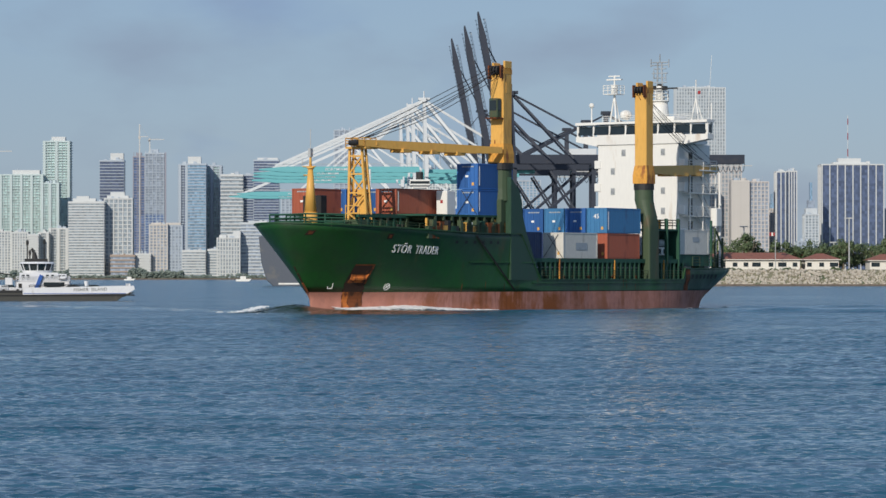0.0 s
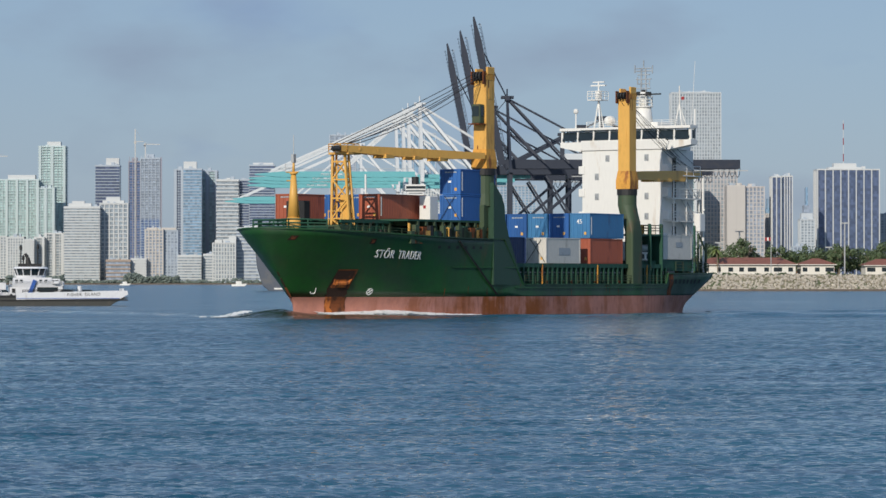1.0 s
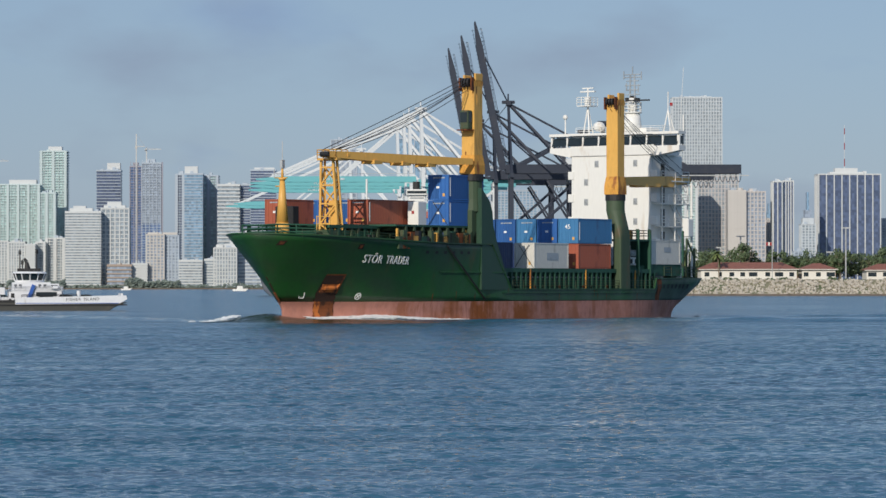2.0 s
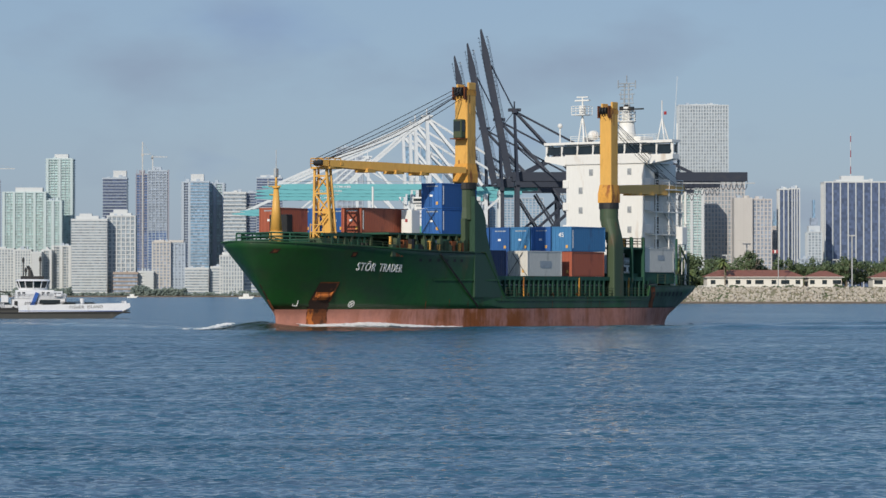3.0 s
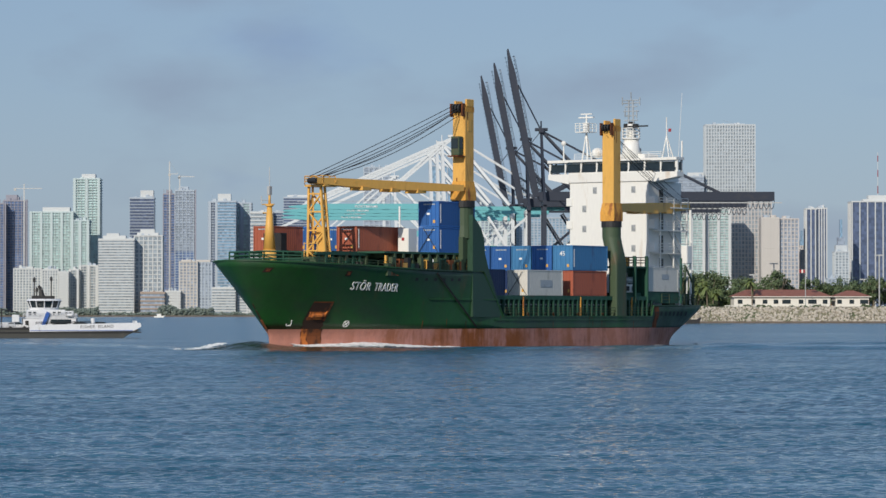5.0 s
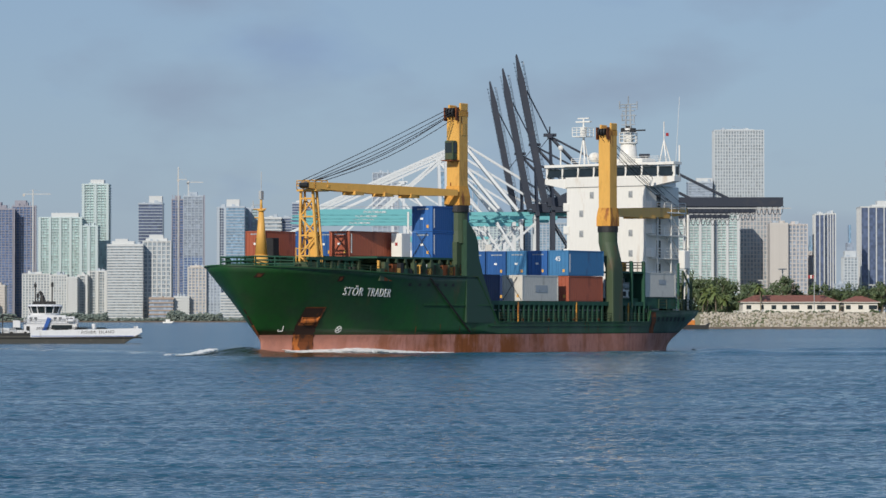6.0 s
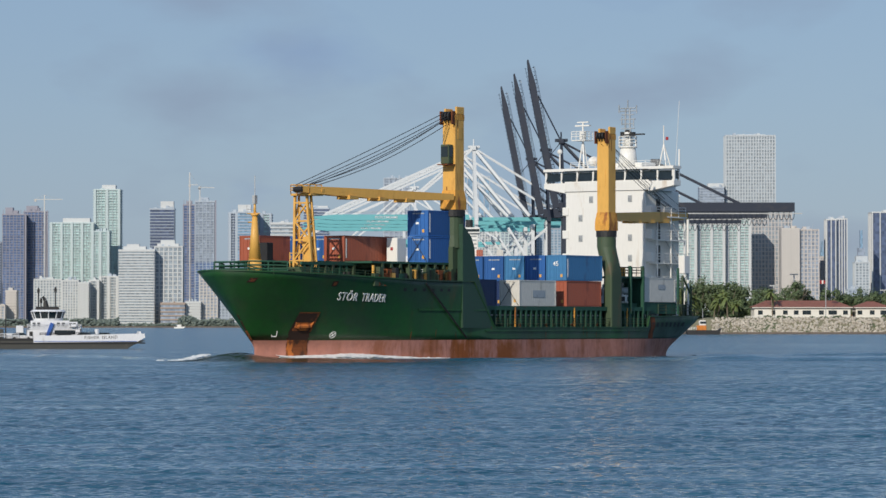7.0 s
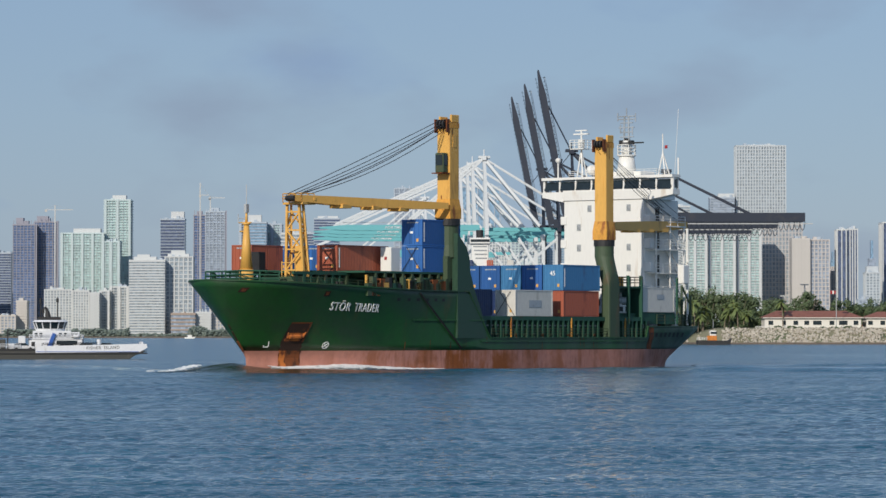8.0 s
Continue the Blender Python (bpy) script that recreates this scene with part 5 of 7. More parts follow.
def tower(label, u0, u1, v, d, depth=26, turn=0, style="grid", wall="f_white", glass="g_grey", storey=3.6, bay=5.0, base=0.0, category="building", crown=()):
    """A building between the bearings u0 and u1, as high as v above the eye's level, at distance d; all of it is storeys and piers set before glazing."""
    x0, x1, h = across(u0, d), across(u1, d), EYE[2] + across(v, d)
    w = (x1 - x0) / (math.cos(radians(turn)) + abs(math.sin(radians(turn))) * depth / max(1.0, x1 - x0))
    cx = (x0 + x1) / 2
    b = thing("building", label, category, pose(cx, d + depth / 2, 0, 0, 0, turn), "city skyline")
    hw, hd = w / 2, depth / 2
    part("core", boxes((-hw + 0.7, hw - 0.7, -hd + 0.7, hd - 0.7, base, h - 0.6)), M[glass], b)
    n = max(1, int(h / storey))
    if style in ("grid", "bands", "balcony", "raw", "slab"):
        t = {"grid": 1.2, "bands": 1.0, "balcony": 0.9, "raw": 0.7, "slab": 1.8}[style]
        out = {"grid": 0.0, "bands": 0.1, "balcony": 1.1, "raw": 0.3, "slab": 0.2}[style]
        me = mesh_of("floor_band", boxes((-hw - out, hw + out, -hd - out, hd + out, 0, t)), M[wall])
        for i in range(n):
            share("floor_band", me, b, (0, 0, h - t - i * storey))
    if style in ("grid", "fins", "balcony", "raw"):
        pw = {"grid": 1.5, "fins": 1.4, "balcony": 0.7, "raw": 0.8}[style]
        k = max(2, round(2 * hw / bay))
        if style == "balcony":
            # blank wall strips between the balcony stacks
            ks = max(1, round(2 * hw / 15))
            me = mesh_of("wall_strip", boxes((-1.7, 1.7, -1.5, 0.9, 0, h + 0.8)), M[wall])
            for i in range(ks + 1):
                share("wall_strip", me, b, (-hw + 1.7 + (2 * hw - 3.4) * i / ks, -hd, 0))
        me = mesh_of("pier", boxes((-pw / 2, pw / 2, -0.25, 0.9, 0, h)), M[wall])
        for i in range(k + 1):
            for y in (-hd, hd - 0.65):
                share("pier", me, b, (-hw + 0.8 + (2 * hw - 1.6) * i / k, y, 0))
        k = max(2, round(2 * hd / bay))
        me = mesh_of("pier", boxes((-0.25, 0.9, -pw / 2, pw / 2, 0, h)), M[wall])
        for i in range(1, k):
            for x in (-hw, hw - 0.65):
                share("pier", me, b, (x, -hd + 0.8 + (2 * hd - 1.6) * i / k, 0))
    part("roof", boxes((-hw, hw, -hd, hd, h - 0.5, h + 1.2)), M[wall], b)
    for ci, (cu0, cu1, cv, cm) in enumerate(crown):
        a0, a1, hh = across(cu0, d) - cx, across(cu1, d) - cx, EYE[2] + across(cv, d)
        part("roof_block", boxes((a0, a1, -hd * (0.6 - 0.12 * ci), hd * (0.6 - 0.12 * ci), h, hh)), M[cm], b)
    rq = random.Random(int(u0 * 3 + d))
    if style not in ("raw",) and 2 * hw > 9:
        for i in range(rq.randint(3, 6)):
            bw, bx = rq.uniform(1.5, 5.0), rq.uniform(-hw + 3, hw - 6)
            part("roof_plant", boxes((bx, bx + bw, -hd * rq.uniform(0.3, 0.85), 2.0, h, h + rq.uniform(1.6, 5.0))), M[wall if i % 2 else "f_grey"], b)
        part("aerial", bars([((rq.uniform(-hw, hw) * 0.6, 0, h), (rq.uniform(-hw, hw) * 0.6, 0, h + rq.uniform(5, 11)))], 0.22, n=4), M["f_grey"], b)
    if style == "raw":
        part("curtain_wall", boxes((-hw + 0.1, hw - 0.1, -hd + 0.1, hd - 0.1, 0, h * 0.52)), M["g_steel"], b, "blue glazing fitted over the lower floors")
        part("unfinished_core", boxes((-hw * 0.5, hw * 0.35, -hd * 0.5, hd * 0.5, h, h + 6)), M[wall], b)
        rr = random.Random(int(u0) + 7)
        part("column_stub", boxes(*[(xx, xx + 0.8, -hd + 1, -hd + 2, h, h + rr.uniform(2, 7)) for xx in [-hw + 1 + i * 3.4 for i in range(int(2 * hw / 3.4))]]), M[wall], b)
        part("material_hoist", bars([((hw + 1.5, -hd, 0), (hw + 1.5, -hd, h + 2))], 0.9, True), M["f_raw"], b)
    return b


def tower_crane(u, v_mast, v_jib, d, u_left, u_right):
    x, h, j = across(u, d), EYE[2] + across(v_mast, d), EYE[2] + across(v_jib, d)
    c = thing("tower_crane", "slender grey tower crane on a building site", "crane", pose(x, d, 0))
    part("mast", bars([((0, 0, 0), (0, 0, h))], 0.8, True), M["galvanised"], c)
    part("jib", bars([((across(u_left, d) - x, 0, j), (across(u_right, d) - x, 0, j))], 0.5, True), M["galvanised"], c)
    part("counterweight", boxes((across(u_left, d) - x, across(u_left, d) - x + 3, -1, 1, j - 3, j)), M["concrete"], c)
    part("tie_rod", bars([((0, 0, h), (across(u_right, d) - x, 0, j)), ((0, 0, h), (across(u_left, d) - x, 0, j))], 0.15), M["galvanised"], c)


WT, GT = "tall white apartment tower with balconies", "grey office tower with a window grid"
# west side of the skyline
tower("dark blue-grey apartment slab block", -800, -764, 145, 4650, style="bands", wall="f_grey", glass="g_dark")
tower("unfinished dark apartment tower with bare concrete floors", -762, -722, 195, 4600, style="raw", wall="f_raw", glass="g_steel", crown=((-757, -744, 208, "f_raw"),))
tower("unfinished dark apartment tower with bare concrete floors", -724, -684, 200, 4620, style="raw", wall="f_raw", glass="g_steel", crown=((-720, -700, 211, "f_raw"),))
tower_crane(-687, 230, 222, 4600, -705, -655)
tower(WT, -677, -600, 180, 4550, turn=0, style="balcony", wall="f_mint", glass="g_green", crown=((-655, -607, 189, "f_white"),))
tower(WT + " and a stepped crown", -600, -553, 239, 4560, depth=30, turn=0, style="balcony", wall="f_mint", glass="g_green", crown=((-586, -562, 248, "f_white"),))
tower("white apartment slab with balconies", -604, -572, 165, 4500, style="balcony", wall="f_mint", glass="g_green")
tower("dark glass tower with a white roof box", -501, -457, 205, 4620, style="bands", wall="f_grey", glass="g_dark", storey=4.2, crown=((-482, -459, 219, "f_white"),))
tower("unfinished tower with exposed floors", -442, -420, 212, 4580, style="raw", wall="f_raw", glass="g_steel")
tower("unfinished tower with exposed floors", -421, -386, 218, 4570, style="raw", wall="f_grey", glass="g_grey")
tower_crane(-430, 270, 248, 4580, -432, -415)
tower_crane(-412, 246, 243, 4590, -415, -386)
tower("white apartment slab with ribbon balconies", -556, -492, 132, 4380, style="slab", wall="f_white", glass="g_pale", crown=((-548, -508, 139, "f_white"), (-542, -520, 143, "f_white")))
tower("white apartment block with square windows", -493, -442, 138, 4400, style="grid", wall="f_white", glass="g_pale", bay=6.5, storey=5.5, crown=((-488, -450, 144, "f_white"), (-482, -457, 150, "f_white")))
tower("white waterfront apartment block", -706, -656, 80, 4420, style="grid", bay=4.0, wall="f_white", glass="g_pale", storey=3.6, crown=((-696, -672, 84, "f_white"),))
tower("white waterfront apartment block", -656, -626, 78, 4410, style="grid", bay=4.0, wall="f_white", glass="g_pale", storey=3.6, crown=((-650, -636, 82, "f_white"),))
tower("white waterfront apartment block with blank wall", -626, -608, 74, 4390, style="slab", wall="f_white", glass="f_white")
tower("white waterfront apartment block", -608, -590, 78, 4410, style="balcony", wall="f_white", glass="g_pale")
tower("white waterfront apartment block", -590, -556, 85, 4420, style="balcony", wall="f_white", glass="g_pale")
tower("cream corner block with plain walls", -756, -736, 60, 4400, style="slab", wall="f_cream", glass="f_cream")
tower("cream low apartment block", -790, -756, 34, 4380, style="grid", wall="f_cream", glass="g_grey")
tower("low tan parking deck", -482, -438, 38, 4360, style="slab", wall="f_tan", glass="g_grey", storey=5)
tower("low white waterfront hall", -438, -410, 40, 4370, style="slab", wall="f_white", glass="f_white")
tower("beige apartment tower with windows", -413, -380, 92, 4380, style="grid", wall="f_cream", glass="g_grey", storey=4.0, crown=((-410, -358, 96, "f_cream"),))
# the beige tower's right-hand side, added as its own darker grey block
tower("grey side of a beige tower", -380, -354, 90, 4385, style="grid", wall="f_grey", glass="g_grey", storey=4.0)
tower("blue glass tower with a white crown", -346, -312, 199, 4560, style="bands", wall="f_grey", glass="g_blue", storey=4.0, crown=((-345, -322, 213, "f_white"),))
tower("dark tower beside a glass tower", -361, -345, 198, 4570, style="balcony", wall="f_grey", glass="g_dark")
tower("grey-green glass apartment slab", -320, -285, 196, 4600, style="balcony", wall="f_grey", glass="g_green")
tower("white office slab with ribbon windows", -287, -247, 180, 4540, style="slab", wall="f_white", glass="g_pale", storey=5.0)
# right side of the white slab, likewise a separate, darker block
tower("grey right side of the white office slab", -247, -228, 180, 4550, style="bands", wall="f_grey", glass="g_dark")
tower("dark blue glass tower with a white cap", -229, -183, 206, 4520, style="bands", wall="f_grey", glass="g_dark", crown=((-222, -186, 211, "f_white"),))
tower("low white terraced apartment block", -355, -313, 46, 4370, style="slab", wall="f_white", glass="g_pale")
tower("low white terraced apartment block", -310, -290, 48, 4380, style="slab", wall="f_white", glass="g_pale")
tower("white stepped apartment block", -294, -252, 68, 4380, style="grid", bay=4.0, wall="f_white", glass="g_pale", storey=5, crown=((-275, -252, 76, "f_white"), (-265, -252, 82, "f_white")))
tower("pale apartment block with long balconies", -252, -190, 95, 4400, style="slab", wall="f_pale", glass="g_grey", storey=4.5, crown=((-238, -205, 99, "f_white"),))
# behind the cranes
tower("grey tower with a frame crown", -87, -40, 259, 4620, style="grid", wall="f_grey", glass="g_grey", storey=6, bay=8)
tower("grey tower with vertical fins", 31, 102, 262, 4640, style="fins", wall="f_grey", glass="g_blue", bay=8)
tower("pale office slab behind cranes", 40, 120, 185, 4500, style="grid", bay=4.0, wall="f_white", glass="g_pale")
tower("pale office slab behind cranes", 120, 182, 165, 4480, style="grid", wall="f_mint", glass="g_grey")
tower("pale low office block", -180, 30, 140, 4460, style="grid", wall="f_grey", glass="g_grey")
tower("grey and blue office tower", 182, 280, 170, 4500, style="grid", wall="f_grey", glass="g_blue")
# east side
tower("slender dark tower behind", 395, 438, 228, 4600, style="bands", wall="f_white", glass="g_pale")
tower("banded tower with a white cap", 472, 517, 243, 4640, style="bands", wall="f_grey", glass="g_grey", crown=((488, 516, 251, "f_white"),))
tower("very tall pale grey tower with a window grid", 519, 608, 335, 4650, depth=36, style="grid", wall="f_pale", glass="g_pale", storey=4.6, bay=3.9, crown=((540, 590, 338, "f_pale"),))
tower("white and green glass apartment tower", 424, 468, 206, 4380, style="balcony", wall="f_white", glass="g_green", bay=9)
tower("white and green glass apartment tower", 470, 518, 204, 4390, style="balcony", wall="f_white", glass="g_green", bay=10)
tower("white and green glass apartment tower", 520, 564, 204, 4400, style="balcony", wall="f_white", glass="g_green", bay=9)
tower("beige office tower with a window grid", 564, 637, 211, 4480, depth=30, style="grid", wall="f_stone", glass="g_pale", storey=5.5, bay=4.5)
tower("plain beige stone tower shaft", 618, 650, 170, 4400, style="slab", wall="f_cream", glass="f_cream", storey=1.9)
tower("beige stone office tower with dark windows", 650, 685, 168, 4405, style="grid", wall="f_stone", glass="g_grey", storey=5, bay=5, crown=((655, 672, 171, "f_stone"),))
tower("small tower with a blue spire", 686, 696, 120, 4500, style="grid", wall="f_stone", glass="g_grey", crown=((688, 694, 132, "g_blue"), (690, 692, 148, "g_blue")))
tower("narrow white and dark tower", 697, 715, 186, 4420, style="fins", wall="f_white", glass="g_dark", bay=6, crown=((698, 714, 188, "f_white"),))
tower("narrow tower with white vertical stripes", 715, 735, 187, 4425, style="fins", wall="f_white", glass="g_dark", bay=4.2)
tower("old stone tower with a stepped top", 748, 774, 110, 4330, style="grid", wall="f_pale", glass="g_pale", crown=((751, 771, 122, "f_pale"), (755, 767, 136, "g_grey"), (759, 763, 168, "g_blue")))
tower("low pale city block", 735, 765, 62, 4310, style="grid", wall="f_grey", glass="g_grey")
stripe_tower = tower("dark glass tower with white vertical fins", 778, 890, 199, 4400, depth=40, style="fins", wall="f_white", glass="g_dark", bay=10.5, crown=((800, 860, 204, "f_white"), (810, 850, 211, "f_white")))
part("antenna", bars([((-4, 0, 150), (-4, 0, 216))], 0.5, n=6), M["f_white"], stripe_tower)
part("antenna_band", bars([((-4, 0, 162), (-4, 0, 172)), ((-4, 0, 184), (-4, 0, 193)), ((-4, 0, 204), (-4, 0, 212))], 0.58, n=6), M["bright_red"], stripe_tower)
tower("plain grey city block", 890, 960, 120, 4500, style="grid", wall="f_grey", glass="g_grey")
tower("plain grey city block", -900, -800, 110, 4550, style="grid", wall="f_grey", glass="g_grey")


def far_shore():
    bm = boxes((-1500, 1500, 4290, 4985, -0.5, 1.6))
    part_ob = new("shore_ground", mesh_of("shore_ground", bm, M["soil"]))
    tagged(part_ob, "low far shore under the city", "ground", kind="structure")
    rnd = random.Random(21)
    seed_bm = bmesh.new()
    bmesh.ops.create_icosphere(seed_bm, subdivisions=1, radius=1.0)
    unit = [v.co.copy() for v in seed_bm.verts]
    tris = [[v.index for v in f.verts] for f in seed_bm.faces]
    verts, faces = [], []
    for q in range(6500):
        x = rnd.uniform(-760, 300) if q < 3500 else rnd.choice((rnd.uniform(-475, -402), rnd.uniform(-325, -255), rnd.uniform(-560, -520)))
        tall = (0 if q < 3500 else 5) + 5 + 9 * max(0, noise.noise(Vector((x * 0.03, 3, 0)))) + 4 * noise.noise(Vector((x * 0.15, 7, 0)))
        y, z, r = rnd.uniform(4292, 4330), rnd.uniform(1.5, max(2.5, tall)), rnd.uniform(0.6, 1.7)
        base = len(verts)
        for c in unit:
            k = r * rnd.uniform(0.6, 1.35)
            verts.append((x + c.x * k * 1.3, y + c.y * k, z + c.z * k * 0.85))
        faces += [[base + i for i in f] for f in tris]
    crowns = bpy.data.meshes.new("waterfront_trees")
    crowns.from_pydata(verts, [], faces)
    crowns.materials.append(M["hazy_leaf"])
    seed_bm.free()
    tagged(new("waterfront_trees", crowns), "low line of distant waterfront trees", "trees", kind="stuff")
    bm = boxes((-1500, 1500, 4286, 4290, -0.5, 1.7))
    tagged(new("seawall", mesh_of("seawall", bm, M["wet_rock"])), "dark low rock seawall", "seawall", kind="structure")


far_shore()


# ---- container port ----
def port_ground():
    bm = boxes((-30, 900, 1318, 2300, -2, 3.0))
    tagged(new("quay", mesh_of("quay", bm, M["concrete"])), "concrete container quay", "quay", kind="structure")


port_ground()


def gantry(name, label, m, frame_mat, boom_mat, raised, boom, back, zg, apex, gauge, group, words=""):
    """A quay crane; x along the boom (boom towards -x), the waterside legs at x = 0."""
    g = thing(name, label, "crane", m, group)
    wy = 11.0
    for x in (0.0, gauge):
        for y in (-wy, wy):
            part("leg", bars([((x, y, 3.0), (x, y * 0.8, zg))], 0.75, True), M[frame_mat], g)
    braces = [((x, -wy, z), (x, wy, z), 0.8) for x in (0.0, gauge) for z in (18.0, zg - 1)]
    for y in (-wy, wy):
        braces += [((0, y, 18), (gauge, y, 18), 0.9), ((0, y, 18), (gauge, y * 0.8, zg - 3), 0.45), ((gauge, y, 18), (gauge * 0.45, y * 0.85, zg - 3), 0.4)]
    for a, c, r in braces:
        part("portal_brace", bars([(a, c)], r, True), M[frame_mat], g)
    for y in (-wy, wy):
        for x in (0.0, gauge):
            part("bogie", boxes((x - 5, x + 5, y - 1, y + 1, 3.0, 4.8)), M["black_steel"], g)
    # girder from the hinge to the back reach
    for y in (-3.6, 3.6):
        part("girder", boxes((-2, back, y - 0.8, y + 0.8, zg, zg + (3.6 if raised > 20 else 1.5))), M[boom_mat], g)
    part("girder_tie", boxes(*[(x, x + 0.8, -3.6, 3.6, zg + 0.2, zg + 1.3) for x in range(-1, int(back), 9)]), M[boom_mat], g)
    if raised > 20:
        part("machinery_house", boxes((gauge * 0.7, gauge * 1.05, -4, 4, zg + 1.5, zg + 6.0)), M["crane_white"], g, bevel=0.2)
    # A-frame
    top = Vector((-1.0, 0, apex))
    bm = bmesh.new()
    for y in (-wy * 0.75, wy * 0.75):
        k = 0.6 if raised > 20 else 1.0
        bar(bm, (0, y, zg), (top.x, y * 0.35, apex), 0.8 * k, 0.6 * k, square=True)
        bar(bm, (gauge * 0.75, y, zg + 2), (top.x, y * 0.35, apex), 0.6 * k, square=True)
        bar(bm, (gauge * 0.45, y, zg + 2), (0, y * 0.6, zg + (apex - zg) * 0.5), 0.4 * k, square=True)
    bar(bm, (top.x, -4.5, apex), (top.x, 4.5, apex), 0.9, square=True)
    bar(bm, (0, -wy * 0.55, zg + (apex - zg) * 0.5), (0, wy * 0.55, zg + (apex - zg) * 0.5), 0.5, square=True)
    box(bm, top.x - 2.5, top.x + 2.5, -3, 3, apex, apex + 1.0)
    bar(bm, (top.x, 2, apex), (top.x, 2, apex + 4), 0.3)
    part("a_frame", bm, M[frame_mat], g)
    part("backstay", bars([((top.x, y, apex), (min(back, 48) * 0.97, y, zg + 3)) for y in (-2.5, 2.5)], 0.24 if raised > 20 else 0.36, True), M[frame_mat], g)
    # boom
    ang = radians(raised)
    d = Vector((-math.cos(ang), 0, math.sin(ang)))
    up = Vector((math.sin(ang), 0, math.cos(ang)))
    hinge = Vector((-3.0, 0, zg + 1.5))
    bm = bmesh.new()
    for y in (-3.0, 3.0):
        n = 6
        ring = []
        for i in range(n + 1):
            k = i / n
            top_h = 1.25 if raised > 20 else 1.2
            hgt = top_h if k < 0.85 else top_h - 1.0 * (k - 0.85) / 0.15
            p = hinge + d * boom * k
            ring.append([bm.verts.new(p + Vector((0, y + dy, 0)) + up * dz) for dy, dz in ((-0.7, -hgt), (0.7, -hgt), (0.7, hgt), (-0.7, hgt))])
        for u, v in zip(ring, ring[1:]):
            for i in range(4):
                bm.faces.new((u[i], u[(i + 1) % 4], v[(i + 1) % 4], v[i]))
        bm.faces.new(ring[0][::-1])
        bm.faces.new(ring[-1])
    bm2 = bmesh.new()
    for i in range(1, 10):
        p = hinge + d * boom * i / 10
        bar(bm2, p + Vector((0, -3, 0)), p + Vector((0, 3, 0)), 0.5, square=True)
    b = part("boom", bm, M[boom_mat], g)
    part("boom_tie", bm2, M[boom_mat], b)
    if raised > 20:
        bm3 = bmesh.new()
        for i in range(34):
            p = hinge + d * boom * (0.04 + 0.93 * i / 34) + Vector((0, -3.6, 0))
            bar(bm3, p - up * 1.2, p - up * 2.0, 0.09, n=4)
            bar(bm3, p + up * 1.2, p + up * (1.7 + 0.5 * (i % 3 == 0)), 0.12, n=4)
        bar(bm3, hinge + d * boom * 0.04 + up * 1.7 + Vector((0, -3.6, 0)), hinge + d * boom * 0.95 + up * 1.7 + Vector((0, -3.6, 0)), 0.07, n=4)
        bar(bm3, hinge + d * boom * 0.04 - up * 1.6 + Vector((0, -3.6, 0)), hinge + d * boom * 0.95 - up * 1.6 + Vector((0, -3.6, 0)), 0.07, n=4)
        part("boom_walkway", bm3, M["crane_dark"], b, "thin dark walkway brackets along the raised boom")
    part("walkway_rail", bars([(hinge + up * 2.6 + Vector((0, 3.2, 0)), hinge + d * boom * 0.95 + up * 2.4 + Vector((0, 3.2, 0)))], 0.12), M["galvanised"], b)
    if raised < 20:
        rows = []
        for k in (0.45, 0.9):
            for y in (-2.5, 2.5):
                rows.append((top + Vector((0, y, 0)), hinge + d * boom * k + Vector((0, y, 1.5))))
        part("forestay", bars(rows, 0.4, True), M[frame_mat], g)
    else:
        rows = [(top + Vector((0, y, 0)), hinge + d * boom * k + Vector((0, y, 0)) + up * 1.5) for k in (0.35, 0.75) for y in (-2.5, 2.5)]
        part("hoist_rope", bars(rows, 0.16), M[frame_mat], g)
        s = (back - gauge) / 28
        loop = mesh_of("cable_loop", bars([((0, 0, 0), (s * 0.2, 0, -2.6)), ((s * 0.2, 0, -2.6), (s * 0.5, 0, -3.5)), ((s * 0.5, 0, -3.5), (s * 0.8, 0, -2.6)), ((s * 0.8, 0, -2.6), (s, 0, 0))], 0.13, n=4), M[frame_mat])
        for i in range(28):
            share("cable_loop", loop, g, (gauge + s * i, -4.5, zg))
        part("service_gallery", boxes((gauge, back + 3, -5.0, -4.4, zg - 1.0, zg - 0.6)), M["galvanised"], g)
        # rear apex with its own stays
        ax, az = 36.8, apex - 8.3
        bm = bmesh.new()
        for y in (-4, 4):
            bar(bm, (ax, y, zg + 3), (ax, y * 0.5, az), 0.8, square=True)
            bar(bm, (ax, y * 0.5, az), (ax + 34, y, zg + 3), 0.32, square=True)
            bar(bm, (ax, y * 0.5, az), (4, y, zg + 3), 0.32, square=True)
        box(bm, ax - 2, ax + 2, -3, 3, az, az + 1.2)
        part("rear_apex", bm, M[frame_mat], g)
    if words:
        me = text_mesh("crane_lettering", words, 1.1, lambda u, v, w: Vector((-43 + 9.6 * u, -3.85 - w, zg + 1.0 + v)), M["crane_white"], 0.05)
        o = new("crane_lettering", me)
        o.parent = b
        tagged(o, "white lettering on the boom")
    return g


